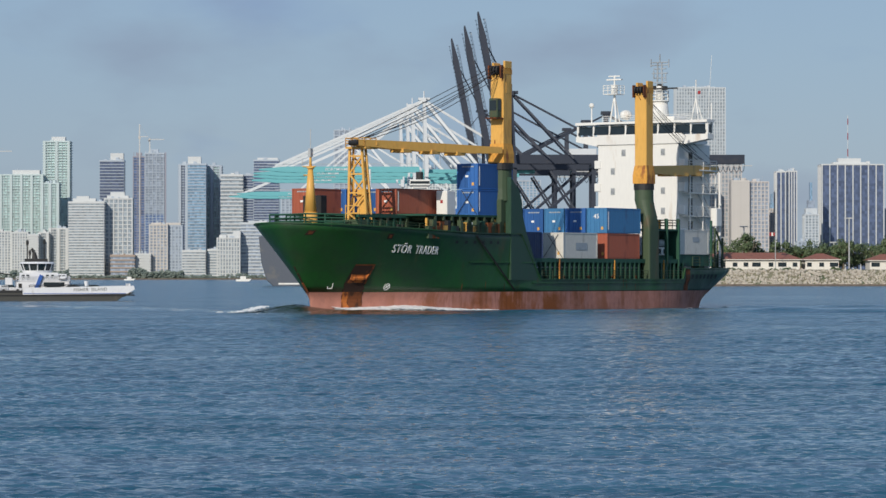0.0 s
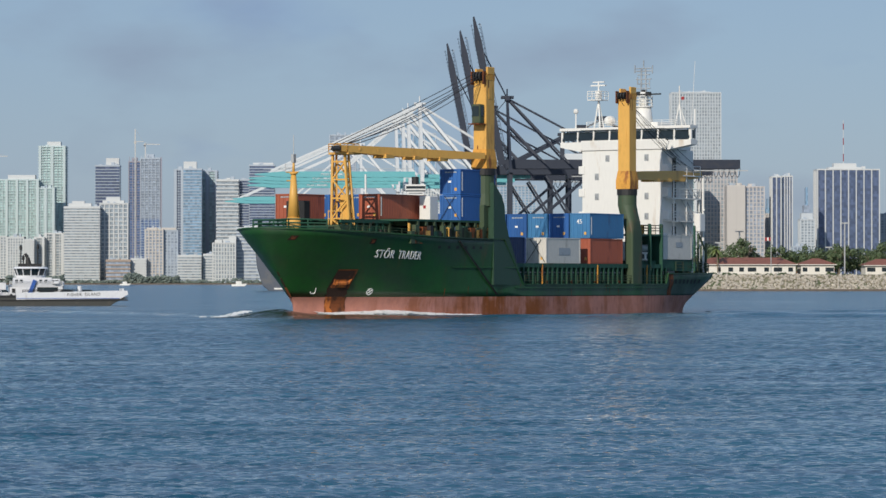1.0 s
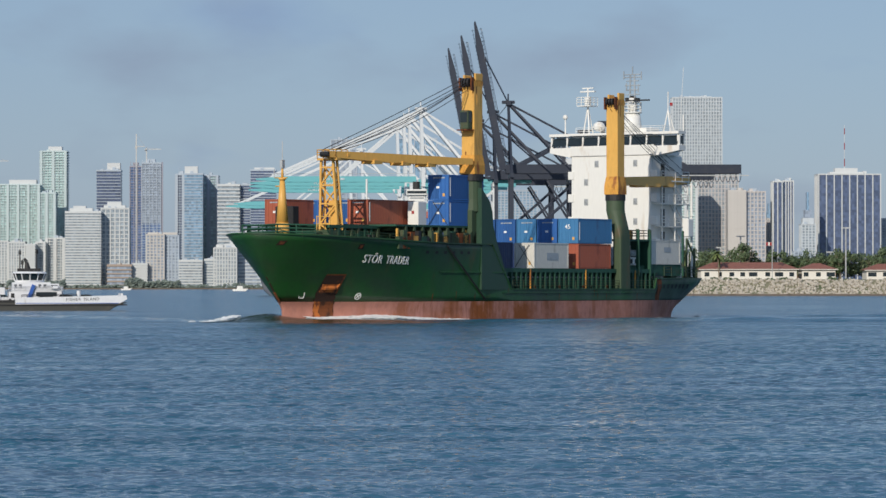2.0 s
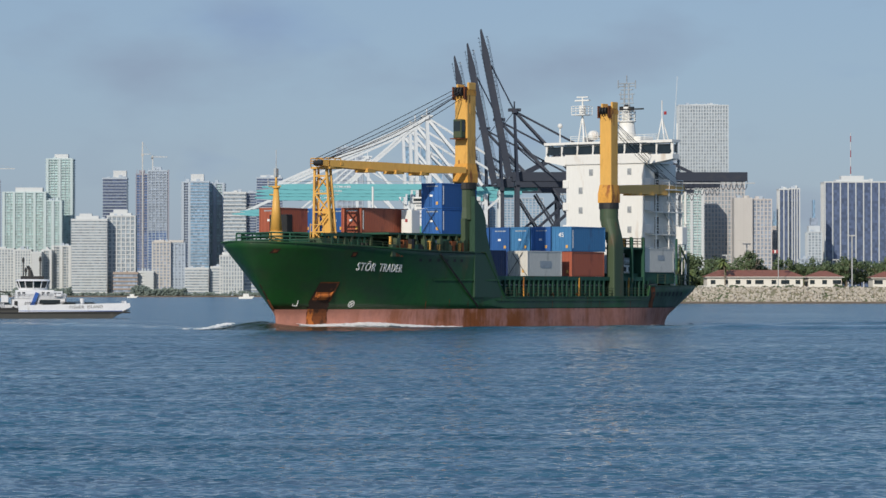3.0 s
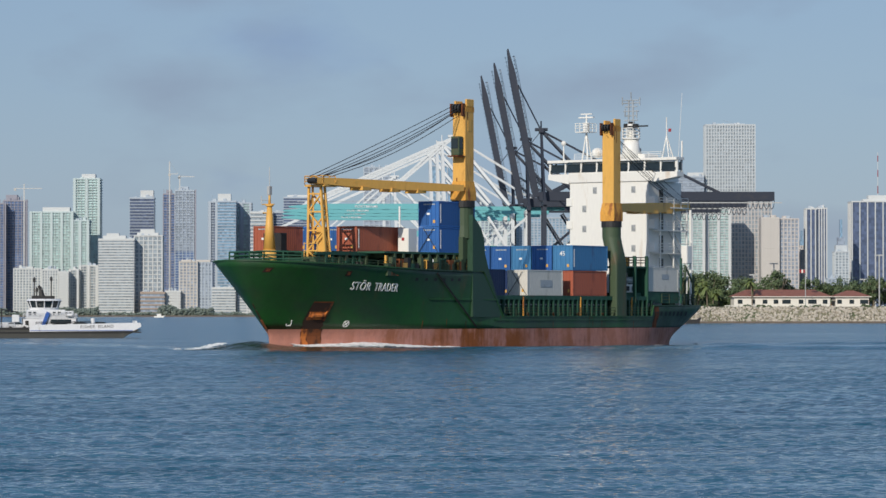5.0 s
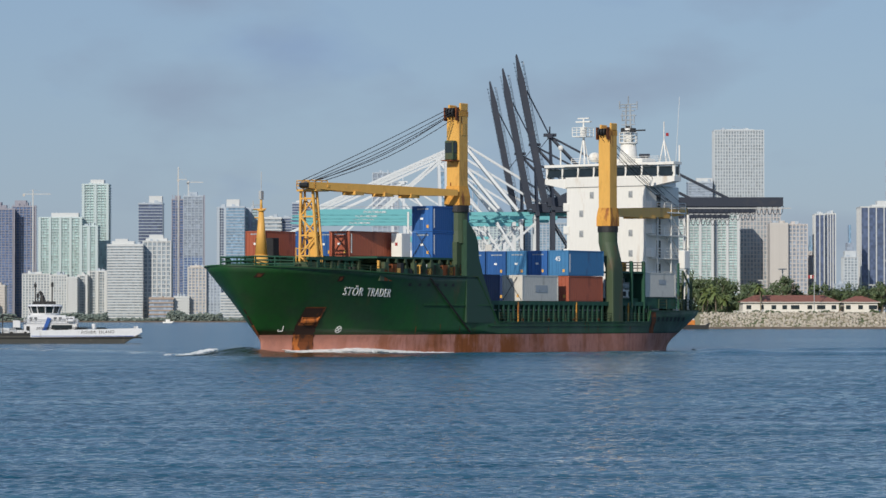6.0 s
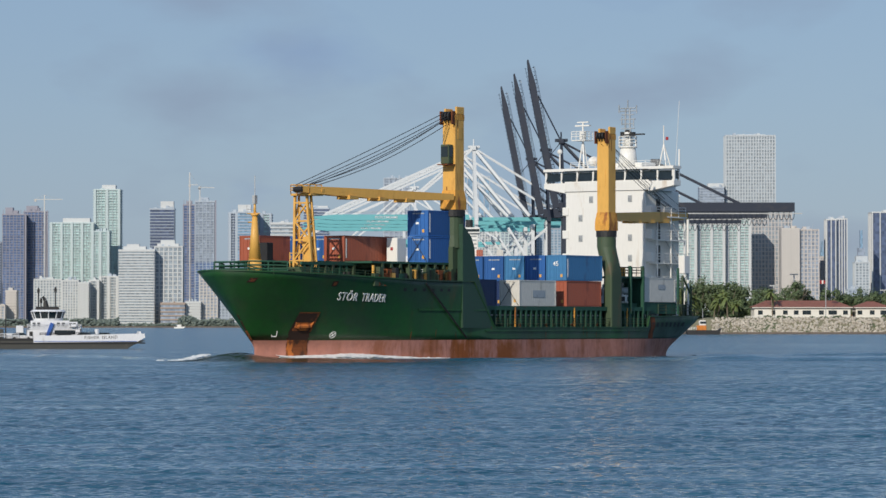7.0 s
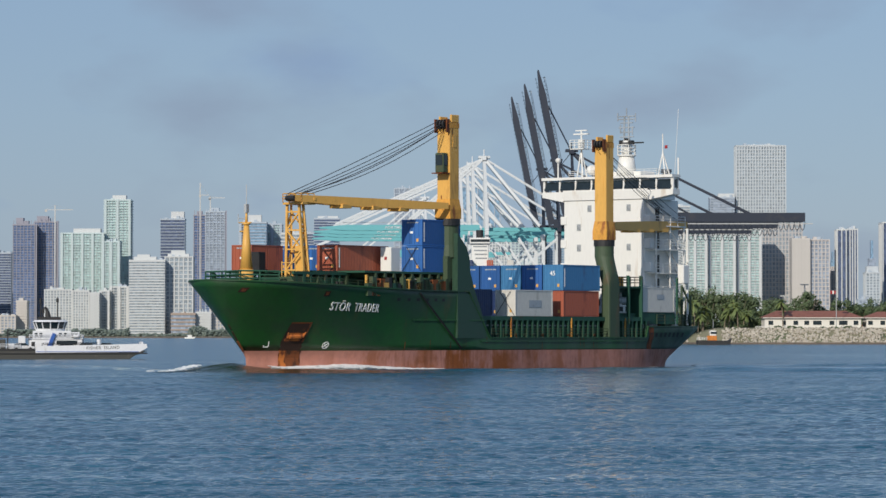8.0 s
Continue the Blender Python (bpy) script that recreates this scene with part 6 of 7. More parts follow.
WG = "white and teal quay crane with its boom lowered"
white = gantry("quay_crane", WG, pose(18.5, 1430, 0), "crane_white", "crane_teal", 0, 68, 46, 47.5, 78.5, 30, "white quay cranes", "PORTMIAMI")
for x, y in ((14.0, 1485), (12.0, 1530), (9.2, 1590)):
    copy_thing(white, pose(x, y, 0))
for x, y in ((-9.0, 1850), (-16.0, 1910)):
    copy_thing(white, pose(x, y, 0))
DG = "dark blue quay crane with its boom raised"
dark = gantry("quay_crane", DG, pose(52.5, 1345, 0), "crane_dark", "crane_dark", 79.0, 60.3, 91.9, 48.6, 76.7, 31.3, "dark quay cranes")
for x, y in ((48.9, 1420), (45.0, 1496)):
    copy_thing(dark, pose(x, y, 0))


def moored_ship():
    s = thing("moored_ship", "grey-hulled container ship moored at the quay", "ship", pose(0, 1300, 0))
    bm = bmesh.new()
    prism(bm, [(-47.6, 19), (-40, 19), (-39.5, 14.5), (46, 13), (46, -1), (-41, -1), (-44.5, 2), (-46.6, 9)], -9, 9)
    part("hull", bm, M["ship_grey"], s, "dark grey hull", bevel=0.3)
    part("waterline_stripe", boxes((-40, 45, -9.1, -9.0, 0.5, 1.1)), M["white_paint"], s)
    part("house", boxes((11, 17.5, -8, 8, 13, 38.5), (10.3, 18.2, -9, 9, 38.5, 40.8)), M["white_paint"], s, bevel=0.2)
    for k in range(4):
        part("window_row", boxes((11.6 + 0.3 * k, 16.9, -8.1, -8.0, 37.2 - 1.5 * k, 37.7 - 1.5 * k)), M["pale_pane"], s)
    part("bridge_window", boxes((10.6, 17.9, -9.1, -9.0, 39.2, 40.2)), M["dark_glass"], s)
    part("funnel", bars([((14.2, 0, 40.8), (14.2, 0, 44.0))], 1.4, n=14), M["black_steel"], s)
    part("deck_house", boxes((-12, 2, -6, 6, 14, 30)), M["white_paint"], s, bevel=0.2)
    part("mast", bars([((-5, 0, 30), (-5, 0, 45))], 0.4), M["white_paint"], s)
    rr = random.Random(8)
    for i in range(9):
        for t in range(1 if i % 3 else 2):
            c = thing("shipping_container", "stacked container on the moored ship", "container", pose(9 + i * 2.6, 1288, 27.0 + t * 2.6), "containers on the moored ship")
            part("body", boxes((0, 2.44, 0, 6.0, 0, 2.55)), M[rr.choice(("box_red", "box_blue", "box_navy", "box_green", "box_grey"))], c, bevel=0.05)
            part("door_bar", bars([((0.7, -0.03, 0.1), (0.7, -0.03, 2.4)), ((1.7, -0.03, 0.1), (1.7, -0.03, 2.4))], 0.04), M["galvanised"], c)
    part("hatch_stack", boxes((8.8, 34, -13, -8.2, 12.9, 26.98)), M["box_navy"], s)


moored_ship()


# ---- island shore ----
def island():
    D = 1250
    X0, X1 = 88, 330
    bm = bmesh.new()
    n = 60
    top, low = [], []
    for i in range(n + 1):
        x = X0 + (X1 - X0) * i / n
        y = D + 3 * noise.noise(Vector((x * 0.03, 0, 0))) + 30 * max(0, 1 - (x - X0) / 18) ** 2
        low.append((x, y, -0.6))
        top.append((x, y + 11, 5.9 * min(1, (x - X0) / 16 + 0.12)))
    rows = [low, top, [(x, y + 10, z + 0.3) for x, y, z in top], [(x, 1440, 4.5) for x, _, _ in top]]
    vs = [[bm.verts.new(p) for p in r] for r in rows]
    for a, b in zip(vs, vs[1:]):
        for i in range(n):
            bm.faces.new((a[i], a[i + 1], b[i + 1], b[i]))
    tagged(new("island_ground", mesh_of("island_ground", bm, M["soil"])), "grassy sand of the island shore", "ground", kind="structure")
    # boulders of the revetment
    rnd = random.Random(5)
    meshes = []
    for k in range(6):
        bm = bmesh.new()
        bmesh.ops.create_icosphere(bm, subdivisions=1, radius=1.0)
        for v in bm.verts:
            v.co *= 0.8 + 0.45 * noise.noise(v.co * 1.3 + Vector((k * 7, 0, 0)))
        meshes.append(mesh_of("boulder", bm, M["rock"]))
    wall = thing("rock_revetment", "sloping revetment of pale limestone boulders", "rocks", None, kind="structure")
    def spot():
        x = X0 + 2 + (X1 - X0 - 4) * rnd.random()
        k = rnd.random()
        i = int((x - X0) / (X1 - X0) * n)
        a, b = Vector(low[i]), Vector(top[i])
        return Vector((x, 0, 0)) + Vector((0, a.lerp(b, k).y, a.lerp(b, k).z + 0.2)), k
    for _ in range(300):
        p, k = spot()
        o = share("boulder", rnd.choice(meshes), wall, p)
        o.rotation_euler = (rnd.random() * 6, rnd.random() * 6, rnd.random() * 6)
        o.scale = [rnd.uniform(0.5, 1.05)] * 3
    verts, faces = [], []
    for _ in range(4600):
        p, k = spot()
        me = rnd.choice(meshes)
        q = Euler((rnd.random() * 6, rnd.random() * 6, rnd.random() * 6)).to_matrix() * rnd.uniform(0.3, 0.8)
        off = len(verts)
        verts += [q @ v.co + p for v in me.vertices]
        faces += [tuple(off + i for i in f.vertices) for f in me.polygons]
    me = bpy.data.meshes.new("small_rocks")
    me.from_pydata([tuple(v) for v in verts], [], faces)
    me.materials.append(M["rock"])
    o = new("small_rocks", me)
    o.parent = wall
    tagged(o, kind="stuff")
    bm = bmesh.new()
    for i in range(n):
        a, b = low[i], low[i + 1]
        bar(bm, (a[0], a[1] - 0.3, 0.1), (b[0], b[1] - 0.3, 0.1), 0.7, n=6)
    o = new("tide_line", mesh_of("tide_line", bm, M["wet_rock"]))
    tagged(o, "dark wet band of rock at the waterline", "rocks", kind="structure")


island()


def house(x0, x1, y, z, wall_h, ridge, label, depth=14):
    h = thing("house", label, "house", pose(0, 0, 0))
    part("wall", boxes((x0, x1, y, y + depth, z, z + wall_h)), M["stucco"], h)
    bm = bmesh.new()
    o = 0.9
    v = [bm.verts.new(p) for p in ((x0 - o, y - o, z + wall_h), (x1 + o, y - o, z + wall_h), (x1 + o, y + depth + o, z + wall_h), (x0 - o, y + depth + o, z + wall_h),
                                   (x0 + 5, y + depth / 2, z + ridge), (x1 - 5, y + depth / 2, z + ridge))]
    for f in ((0, 1, 5, 4), (1, 2, 5), (2, 3, 4, 5), (3, 0, 4), (3, 2, 1, 0)):
        bm.faces.new([v[i] for i in f])
    roof = part("roof", bm, M["roof_tile"], h, "red clay hip roof")
    part("eave_board", boxes((x0 - o, x1 + o, y - o - 0.1, y - o, z + wall_h - 0.25, z + wall_h)), M["stucco"], roof)
    rq = random.Random(int(x0))
    n = int((x1 - x0) / 4.2)
    for i in range(n):
        xx = x0 + (x1 - x0) * (i + 0.5) / n + rq.uniform(-0.8, 0.8)
        k = rq.choice((0.5, 0.9, 0.9, 1.6))
        w = part("window", boxes((xx - k, xx + k, y - 0.06, y - 0.01, z + 2.1, z + 3.7)), M["dark_glass"], h)
        part("window_frame", boxes((xx - k - 0.15, xx + k + 0.15, y - 0.04, y, z + 1.95, z + 3.85)), M["stucco"], w)
    return h


house(122, 158.5, 1276, 5.2, 4.9, 7.5, "long white house with a red tile roof")
house(160.8, 173.5, 1278, 5.2, 4.9, 7.2, "white house wing with a red tile roof", 12)
house(186, 215, 1282, 5.2, 4.6, 7.0, "white house with a red tile roof among trees", 12)
part_ob = thing("terrace_fence", "white terrace railing before the house", "fence", pose(0, 0, 0))
part("railing", rail([(118, 1270, 5.0), (134, 1270, 5.0)], 1.6, 0.12, 1.6), M["stucco"], part_ob)


def palm(x, y, z, h, seed, lean=0.5):
    rnd = random.Random(seed)
    p = thing("palm_tree", "coconut palm with drooping green and yellowed fronds", "palm tree", pose(x, y, z), "palms on the shore")
    bm = bmesh.new()
    pts = [Vector((lean * (k / 6) ** 2 * 2, 0, h * k / 6)) for k in range(7)]
    for i, (a, b) in enumerate(zip(pts, pts[1:])):
        bar(bm, a, b, 0.28 - 0.02 * i, 0.26 - 0.02 * i, 7)
    part("trunk", bm, M["bark"], p)
    bm = bmesh.new()
    c = pts[-1]
    for i in range(26):
        a = 2.4 * i + rnd.random()
        el = radians(rnd.uniform(-50, 75))
        L = rnd.uniform(2.6, 4.2)
        way = Vector((math.cos(a) * math.cos(el), math.sin(a) * math.cos(el), math.sin(el)))
        side = Vector((-math.sin(a), math.cos(a), 0))
        prev = None
        for k in range(7):
            s = k / 6
            q = c + way * L * s - Vector((0, 0, 1.5 * L * 0.42 * s * s))
            w = 0.62 * math.sin(math.pi * (0.12 + 0.85 * s)) * (0.7 if k % 2 else 1.0)
            cur = (bm.verts.new(q + side * w - Vector((0, 0, w * 0.6))), bm.verts.new(q), bm.verts.new(q - side * w - Vector((0, 0, w * 0.6))))
            if prev:
                for m in (0, 1):
                    bm.faces.new((prev[m], cur[m], cur[m + 1], prev[m + 1]))
            prev = cur
    part("crown", bm, M["palm_leaf"], p)
    return p


def leafy(x, y, z, w, h, seed, label="dense green broadleaf tree behind the shore"):
    rnd = random.Random(seed)
    t = thing("tree", label, "tree", pose(x, y, z), "trees on the island")
    bm = bmesh.new()
    bar(bm, (0, 0, 0), (0, 0, h * 0.5), 0.35, 0.22, 7)
    for i in range(5):
        a = i * 1.3
        bar(bm, (0, 0, h * 0.35), (math.cos(a) * w * 0.3, math.sin(a) * w * 0.3, h * 0.7), 0.18, 0.08, 5)
    part("trunk", bm, M["bark"], t)
    clumps = []
    for _ in range(14):
        a, r = rnd.uniform(0, 6.3), w * 0.42 * math.sqrt(rnd.random())
        clumps.append((Vector((math.cos(a) * r, math.sin(a) * r * 0.7, h * rnd.uniform(0.35, 0.88) - r * 0.2)), rnd.uniform(0.14, 0.24) * w))
    verts, faces = [], []
    for c, r in clumps:
        for _ in range(90):
            d = Vector((rnd.gauss(0, 1), rnd.gauss(0, 1), rnd.gauss(0, 0.8))).normalized() * r * rnd.uniform(0.55, 1.1)
            q = c + d
            n = (d.normalized() + Vector((rnd.uniform(-1, 1), rnd.uniform(-1, 1), rnd.uniform(-0.4, 1))) * 0.7).normalized()
            u = n.orthogonal().normalized()
            v = n.cross(u)
            s = rnd.uniform(0.25, 0.6)
            k = len(verts)
            verts += [q + u * s, q + v * s * 0.6, q - u * s, q - v * s * 0.6]
            faces.append((k, k + 1, k + 2, k + 3))
    me = bpy.data.meshes.new("crown")
    me.from_pydata([tuple(q) for q in verts], [], faces)
    me.materials.append(M["leaf"])
    o = new("crown", me)
    o.parent = t


rnd = random.Random(31)
for i in range(17):
    x = 91 + 27 * rnd.random() ** 0.8
    palm(x, 1276 + rnd.uniform(-4, 26), 4.6, rnd.uniform(5.5, 11.5), 100 + i, rnd.uniform(-0.6, 0.9))
for x, h in ((128.7, 11.0), (198, 12), (204, 9.5), (212, 10.5), (219, 11.5), (226, 9)):
    palm(x, 1270 + rnd.uniform(0, 4), 5.0, h, int(x), rnd.uniform(-0.5, 0.5))
for i in range(42):
    x = 96 + i * 3.6 + rnd.uniform(-1.5, 1.5)
    h = rnd.uniform(9.5, 14.5) + 3 * noise.noise(Vector((i * 0.4, 0, 0)))
    leafy(x, 1302 + rnd.uniform(0, 20), 4.5, rnd.uniform(8, 12), h + (1.0 if x > 125 else 2.5), 300 + i)
for i in range(9):
    leafy(94 + i * 3.1, 1300 + rnd.uniform(0, 12), 4.5, rnd.uniform(9, 12), rnd.uniform(15, 20), 700 + i)
for i in range(16):
    x = 118 + rnd.random() * 110
    leafy(x, 1264 + rnd.uniform(0, 5), 4.4, rnd.uniform(2.5, 4.5), rnd.uniform(1.6, 2.6), 500 + i, "low green shrub on the rocks")
for i in range(14):
    leafy(90 + i * 2.6, 1292 + rnd.uniform(0, 8), 3.4, rnd.uniform(7, 9), rnd.uniform(6, 8.5), 900 + i, "dense green undergrowth behind the palms")
for x, w, h, k in ((142.0, 9.0, 17.5, 0), (178.0, 8.0, 15.0, 2)):
    leafy(x, 1297, 5.0, w, h, 950 + k, "tall green tree behind the house")
# flagpole and mast lights
fp = thing("flagpole", "tall white flagpole with a red and white flag", "flagpole", pose(148.2, 1268, 5.0))
part("pole", bars([((0, 0, 0), (0, 0, 19.0))], 0.16), M["galvanised"], fp)
part("flag", boxes((-2.3, -0.1, 0, 0.06, 13.9, 15.2)), M["bright_red"], fp)
part("flag_stripe", boxes((-1.5, -0.9, -0.05, 0.1, 13.9, 15.2)), M["stucco"], fp)
for u, top, y in ((827, 105, 1290), (800, 62, 1380), (604, 70, 1420), (580, 62, 1420), (640, 90, 1460)):
    x, h = across(u, y), across(top, y)
    lm = thing("floodlight_mast", "tall grey floodlight mast", "light mast", pose(x, y, 3.0), "floodlight masts")
    part("pole", bars([((0, 0, 0), (0, 0, h))], 0.3), M["galvanised"], lm)
    part("lamp_bar", boxes((-1.8, 1.8, -0.2, 0.2, h, h + 0.5)), M["galvanised"], lm)
for i, (u, k) in enumerate(((650, "box_blue"), (662, "box_blue"), (735, "box_red"), (748, "box_red"), (760, "box_red"), (625, "box_green"), (690, "box_blue"))):
    for t in range(4):
        y = 1460
        c = thing("shipping_container", "stacked container in the port yard", "container", pose(across(u, y), y, 3.0 + 2.6 * t), "containers in the yard")
        part("body", boxes((0, 12.0, 0, 2.44, 0, 2.55)), M[k], c, bevel=0.05)
        part("end_post", boxes((-0.03, 0.2, -0.03, 0.2, 0, 2.57), (11.8, 12.03, -0.03, 0.2, 0, 2.57)), M[k], c)


# ---- small harbour tug near the island ----
def tug():
    t = thing("tugboat", "small orange and black workboat by the shore", "boat", pose(across(478, 1180), 1180, 0))
    bm = bmesh.new()
    prism(bm, [(-6, 1.6), (5, 1.5), (6.5, 2.4), (5.6, -0.5), (-5.5, -0.5)], -2.2, 2.2)
    part("hull", bm, M["black_steel"], t, bevel=0.15)
    part("wheelhouse", boxes((-2.2, 1.2, -1.5, 1.5, 1.5, 3.2)), M["orange"], t, bevel=0.1)
    part("roof_cabin", boxes((-1.2, 1.0, -1.2, 1.2, 3.2, 5.0)), M["white_paint"], t, bevel=0.1)
    part("cabin_window", boxes((-1.0, 1.2, -1.26, -1.2, 3.8, 4.6)), M["dark_glass"], t)
    part("mast", bars([((0, 0, 6), (0, 0, 9))], 0.1), M["galvanised"], t)
    part("rail", rail([(-5.8, -2.0, 1.6), (-2.3, -2.0, 1.6)], 1.0, 0.05, 0.8), M["white_paint"], t)


tug()


def sailboat(u, d, s):
    b = thing("motor_boat", "small white motor boat on the far water", "boat", pose(across(u, d), d, 0))
    bm = bmesh.new()
    prism(bm, [(-5 * s, 1.4 * s), (6 * s, 1.8 * s), (4 * s, -0.3), (-5 * s, -0.3)], -1.6 * s, 1.6 * s)
    part("hull", bm, M["white_paint"], b, bevel=0.1)
    part("cabin", boxes((-2 * s, 2 * s, -1.2 * s, 1.2 * s, 1.4 * s, 3.6 * s)), M["white_paint"], b, bevel=0.1)
    part("mast", bars([((0, 0, 3.6 * s), (0, 0, 7 * s))], 0.12), M["galvanised"], b)


sailboat(-247, 2600, 1.1)
sailboat(-448, 3300, 1.0)


# ---- ferry ----
FERRY_D = 482.0
FERRY_SCALE = 0.6


def ferry_boat(m):
    f = thing("ferry", "low black and white car ferry with a wheelhouse", "ferry", m)
    # x towards the bow ramp; z up
    bm = bmesh.new()
    prism(bm, [(0, 2.0), (-1.2, 1.6), (-3.2, 0.8), (-5, -0.4), (-38, -0.4), (-46, 1.7), (-46, 2.0)], -6, 6)
    part("hull", bm, M["ferry_black"], f, "black hull stained brown", bevel=0.1)
    part("rubbing_strake", boxes((-46, -0.2, -6.2, 6.2, 0.72, 0.98)), M["black_steel"], f)
    bm = bmesh.new()
    prism(bm, [(-0.4, 3.1), (-0.2, 2.2), (-2, 1.2), (-26.5, 1.0), (-26.5, 1.9), (-25.2, 2.6)], -6.05, -5.7)
    part("bulwark", bm, M["ferry_white"], f, "white side bulwark")
    bm = bmesh.new()
    prism(bm, [(-0.4, 3.1), (-0.2, 2.2), (-2, 1.2), (-26.5, 1.0), (-26.5, 1.9), (-25.2, 2.6)], 5.7, 6.05)
    part("bulwark", bm, M["ferry_white"], f)
    for word, x0, wide in (("FISHER", -14.6, 3.5), ("ISLAND", -10.4, 3.6)):
        me = text_mesh("ferry_name", word, 0.7, lambda u, v, w: Vector((x0 + wide * u, -6.07 - w, 1.8 + 0.02 * (x0 + 14.6 + wide * u) + v)), M["ferry_black"], 0.02, spacing=1.15)
        o = new("ferry_name", me)
        o.parent = f
        tagged(o, "dark lettering on the white bulwark")
    part("deckhouse", boxes((-29.0, -16.4, -2.6, 5.4, 1.5, 4.3), (-28.0, -19.0, -2.4, 5.0, 4.3, 6.2)), M["ferry_white"], f, bevel=0.08)
    part("house_ledge", boxes((-29.3, -16.2, -2.8, 5.6, 4.25, 4.4)), M["ferry_white"], f)
    part("house_rail", rail([(-28.9, -2.7, 4.4), (-16.4, -2.7, 4.4)], 0.9, 0.06, 1.2), M["ferry_white"], f)
    for wx in (-27.3, -26.2, -21.6, -20.4):
        part("upper_window", boxes((wx - 0.35, wx + 0.35, -2.46, -2.39, 4.9, 5.7)), M["dark_glass"], f)
    part("deckhouse_window", boxes((-22.5, -17.6, -2.66, -2.58, 2.9, 3.9)), M["dark_glass"], f)
    part("funnel_arch", bars([((-24.4, -2.75, 2.0), (-23.0, -2.75, 5.6))], 0.42, True), M["ferry_blue"], f, "blue slanted casing")
    bm = bmesh.new()
    for i in range(12):
        a, b = 2 * math.pi * i / 12, 2 * math.pi * (i + 1) / 12
        v = [bm.verts.new((-23.9 + rx * math.cos(t), 1.0 + ry * math.sin(t), z)) for t, rx, ry, z in ((a, 3.2, 2.9, 6.2), (b, 3.2, 2.9, 6.2), (b, 4.0, 3.6, 8.3), (a, 4.0, 3.6, 8.3))]
        bm.faces.new(v)
    wh = part("wheelhouse", bm, M["dark_glass"], f, "glazed wheelhouse")
    for i in range(12):
        a = 2 * math.pi * i / 12
        part("window_post", bars([((-23.9 + 3.25 * math.cos(a), 1 + 2.95 * math.sin(a), 6.2), (-23.9 + 4.05 * math.cos(a), 1 + 3.65 * math.sin(a), 8.4))], 0.14), M["ferry_white"], wh)
    bm = bmesh.new()
    bar(bm, (-23.9, 1, 8.3), (-23.9, 1, 8.75), 4.3, 3.7, 16)
    bar(bm, (-23.9, 1, 6.0), (-23.9, 1, 6.7), 3.3, 3.5, 16)
    part("wheelhouse_roof", bm, M["ferry_white"], wh)
    bm = bmesh.new()
    for x, h in ((-25.6, 11.6), (-22.2, 14.2), (-26.2, 14.0)):
        bar(bm, (x, 1, 8.6), (x, 1, h), 0.15)
        bar(bm, (x, 1, h - 1.2), (x, 1, h - 0.3), 0.32)
    bar(bm, (-24.3, 1, 8.6), (-24.6, 1, 11.0), 0.9, 0.45, 10)
    bar(bm, (-24.6, 1, 11.0), (-25.2, 1, 11.9), 0.45, 0.3, 8)
    box(bm, -26.8, -21.4, -0.5, 2.5, 8.7, 9.5)
    part("mast_and_exhaust", bm, M["black_steel"], f, "black masts and exhaust stack")
    part("deck_rail", rail([(-17.4, -2.6, 4.6), (-20, -2.6, 4.6)], 1.0, 0.05, 0.8), M["ferry_white"], f)
    part("deck_locker", boxes((-30.5, -28.8, -4, -1, 1.5, 5.0)), M["ferry_white"], f, bevel=0.1)
    part("life_ring", bars([((-11.6, -5.6, 3.0), (-11.6, -5.6, 4.2))], 0.5, n=10), M["ferry_white"], f)
    part("after_bulwark", boxes((-45, -26.6, -6.05, -5.7, 1.45, 2.0)), M["black_steel"], f)
    part("blue_bow_mark", boxes((-41, -37.5, -6.03, -6.0, -0.2, 0.4)), M["ferry_blue"], f)
    part("gangway_post", bars([((-33, -5, 1.4), (-33, -5, 6.5)), ((-33, -5, 6.3), (-29, -5, 5.6))], 0.15), M["black_steel"], f)
    part("generator_box", boxes((-36.5, -33.5, -4.5, -1, 1.5, 4.2)), M["ferry_black"], f, bevel=0.1)
    part("bulwark_stripe", boxes((-26.4, -2.2, -6.09, -6.05, 1.2, 1.34)), M["ferry_blue"], f, "thin blue line along the bulwark")
    part("bulwark_rail", rail([(-25.0, -5.9, 2.6), (-12.0, -5.9, 2.75)], 0.7, 0.05, 1.3), M["black_steel"], f)
    part("ramp_gate", boxes((-1.6, -1.2, -5.5, 5.5, 2.2, 3.6)), M["ferry_white"], f)
    part("loading_ramp", bars([((-45.5, -4.5, 2.0), (-41.5, -4.5, 3.6)), ((-45.5, 4.5, 2.0), (-41.5, 4.5, 3.6))], 0.25, True), M["ferry_black"], f)
    for vx, vy, vz in ((-16.0, -1.5, 4.6), (-15.2, 1.0, 5.2)):
        part("vent_cowl", bars([((vx, vy, 2.0), (vx, vy, vz))], 0.3, n=8), M["ferry_white"], f)
    part("engine_casing", boxes((-20.2, -17.0, -2.2, 4.6, 4.8, 5.9)), M["ferry_white"], f, bevel=0.1)
    part("casing_grille", boxes((-19.8, -17.4, -2.26, -2.2, 5.0, 5.6)), M["black_steel"], f)
    part("liferaft", bars([((-18.6, -3.2, 4.9), (-17.4, -3.2, 4.9))], 0.35, n=10), M["ferry_white"], f)
    part("house_doorway", boxes((-28.4, -27.6, -2.68, -2.6, 1.6, 3.6)), M["black_steel"], f)
    part("after_rail", rail([(-44.5, -5.8, 2.0), (-30.0, -5.8, 2.0)], 1.1, 0.06, 1.5), M["ferry_white"], f)
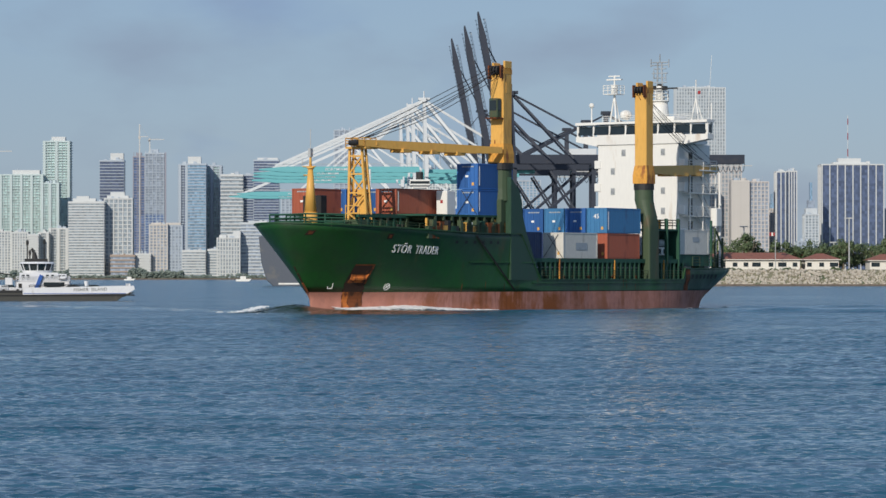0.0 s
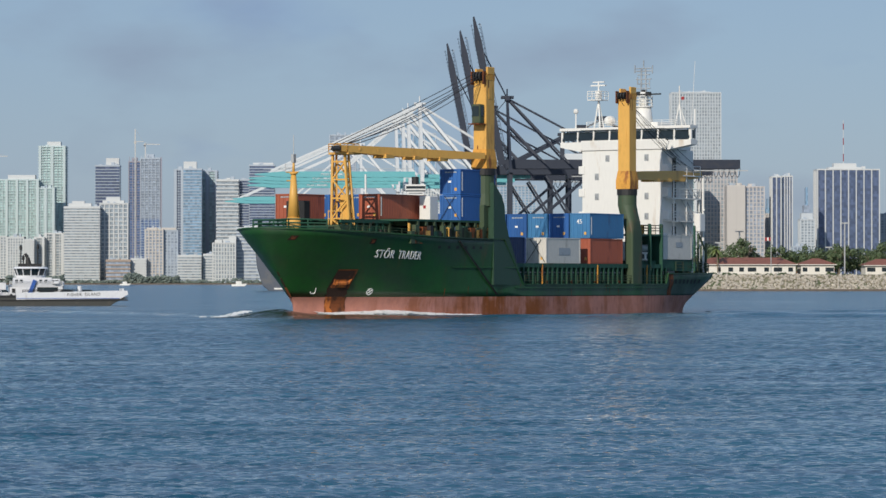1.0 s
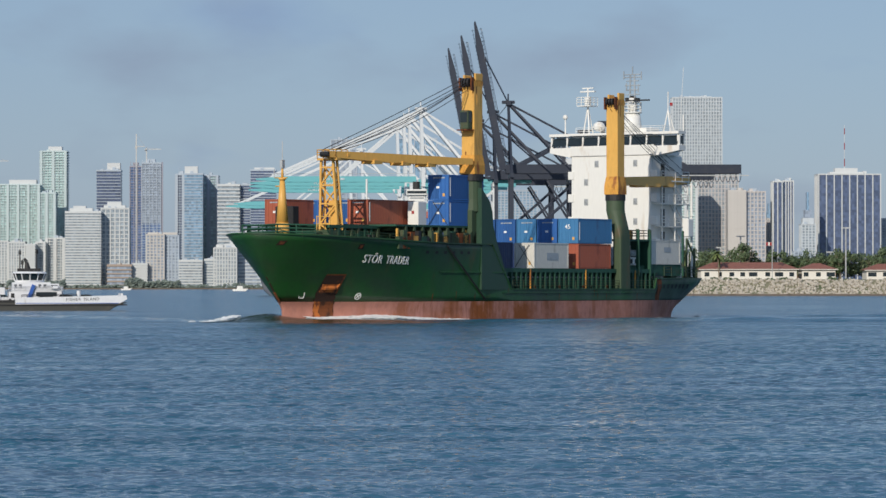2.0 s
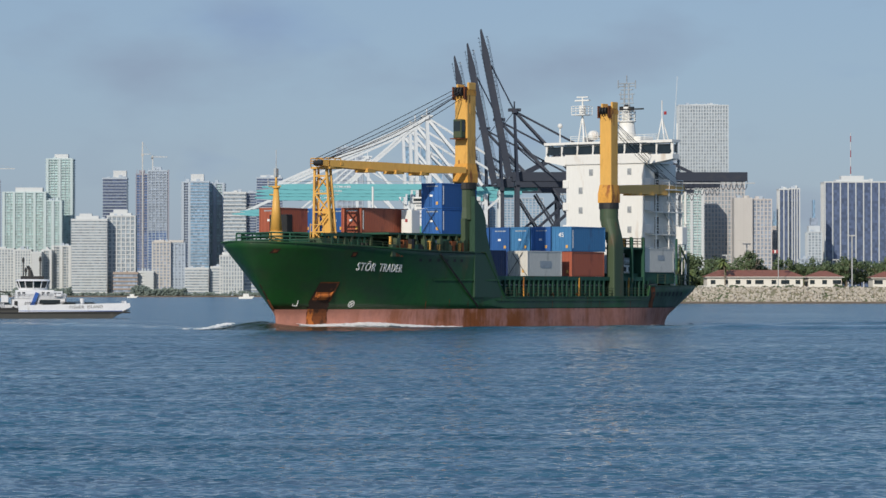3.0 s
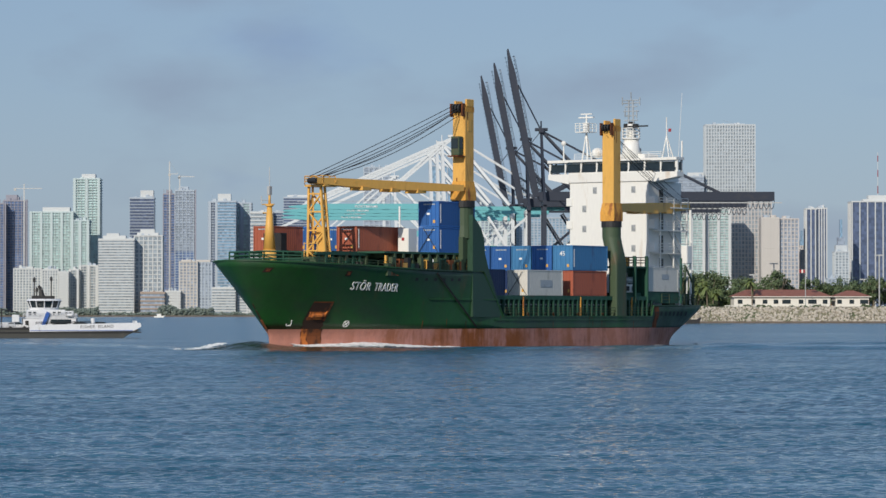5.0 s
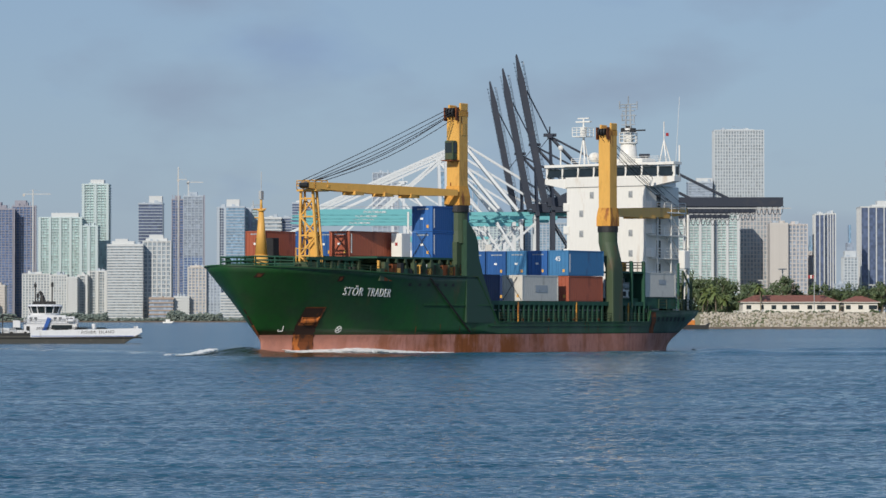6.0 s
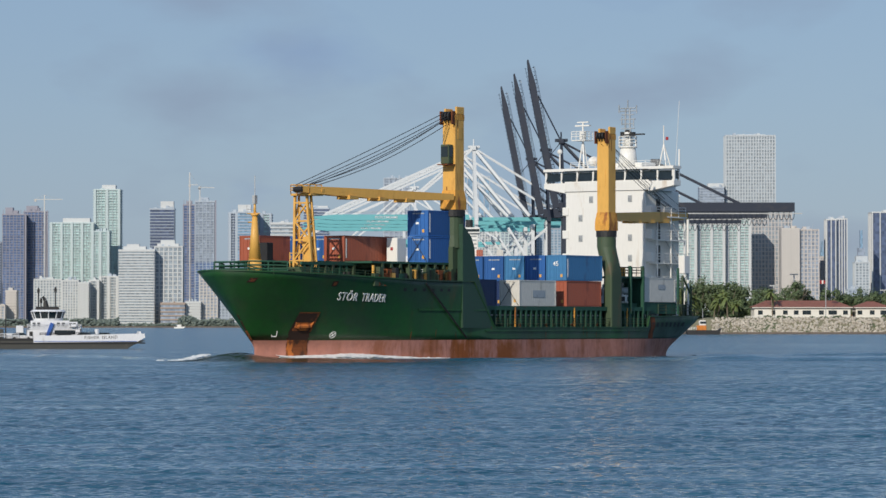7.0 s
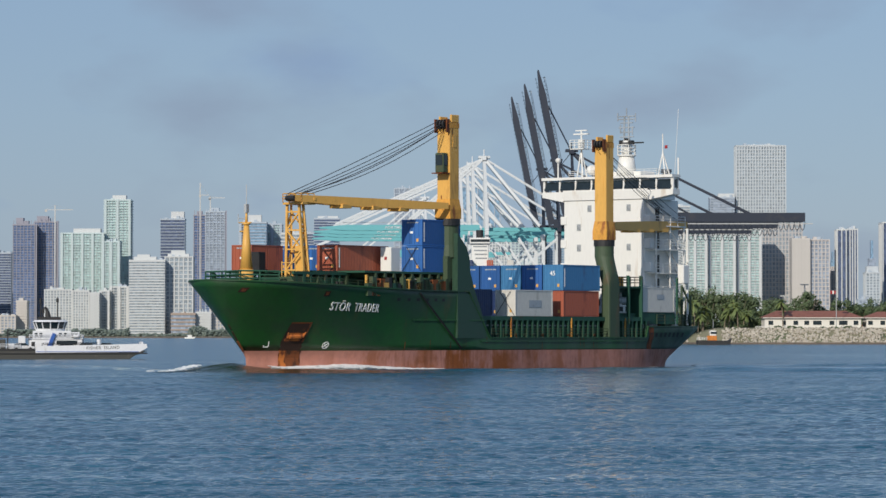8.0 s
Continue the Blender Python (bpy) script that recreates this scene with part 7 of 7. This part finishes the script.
    part("rope_locker", boxes((-40.5, -38.0, -4.6, -3.0, 1.5, 3.0), (-33.2, -31.4, -5.0, -3.4, 1.5, 3.2)), M["ferry_white"], f, bevel=0.08)
    for o in f.children:
        kind = o.name.split(".")[0]
        if kind != "hull":
            o.location.z += 0.5
        if kind in ("deckhouse", "house_ledge", "house_rail", "upper_window", "deckhouse_window", "funnel_arch", "wheelhouse", "mast_and_exhaust", "deck_rail", "engine_casing", "casing_grille", "liferaft", "house_doorway"):
            o.location.x += 1.0
    return f


def car(m, mat, label):
    c = thing("car", label, "car", m)
    bm = bmesh.new()
    prism(bm, [(2.2, 0.35), (2.25, 0.8), (1.2, 0.98), (-2.2, 1.0), (-2.25, 0.35)], -0.9, 0.9)
    part("body", bm, M[mat], c, bevel=0.06)
    bm = bmesh.new()
    prism(bm, [(1.1, 0.98), (0.4, 1.5), (-1.4, 1.52), (-2.0, 1.0)], -0.78, 0.78)
    part("cabin", bm, M["dark_glass"], c, bevel=0.05)
    for x in (-1.4, 1.4):
        for y in (-0.85, 0.85):
            part("wheel", bars([((x, y - 0.1, 0.33), (x, y + 0.1, 0.33))], 0.33, n=12), M["rubber"], c)
    return c


# seconds, x of the bow ramp at the ferry's distance
FERRY_ROWS = [(t, pose(x, FERRY_D, 0, 0, 0, 8)) for t, x in ((0.0, -35.6), (1.0, -35.9), (2.0, -36.2), (3.0, -36.6), (4.0, -37.7), (5.0, -38.9), (6.0, -40.0), (7.0, -41.2), (8.0, -42.4))]
ferry = ferry_boat(FERRY_ROWS[0][1])
ferry.scale = [FERRY_SCALE] * 3
ferry_load = []
for x, y, mat, label in ((-14.0, -3.6, "car_dark", "black car on the ferry deck"), (-18.6, -4.2, "car_dark", "dark car on the ferry deck"), (-29.3, -4.4, "car_white", "white car on the ferry deck"), (-9.0, 2.5, "car_white", "white car on the ferry deck")):
    local = pose(x * FERRY_SCALE, y * FERRY_SCALE, 2.05 * FERRY_SCALE)
    c = car(FERRY_ROWS[0][1] @ local, mat, label)
    c.scale = [0.7] * 3
    ferry_load.append((c, local))


def motions():
    walk(water, [(0.0, pose(0, 0, 0)), (8.0, pose(-3.0, -4.0, 0))])
    walk(ship, SHIP_ROWS)
    for ob, local in aboard:
        walk(ob, [(t, m @ local) for t, m in SHIP_ROWS])
    walk(ferry, FERRY_ROWS)
    for ob, local in ferry_load:
        walk(ob, [(t, m @ local) for t, m in FERRY_ROWS])


motions()
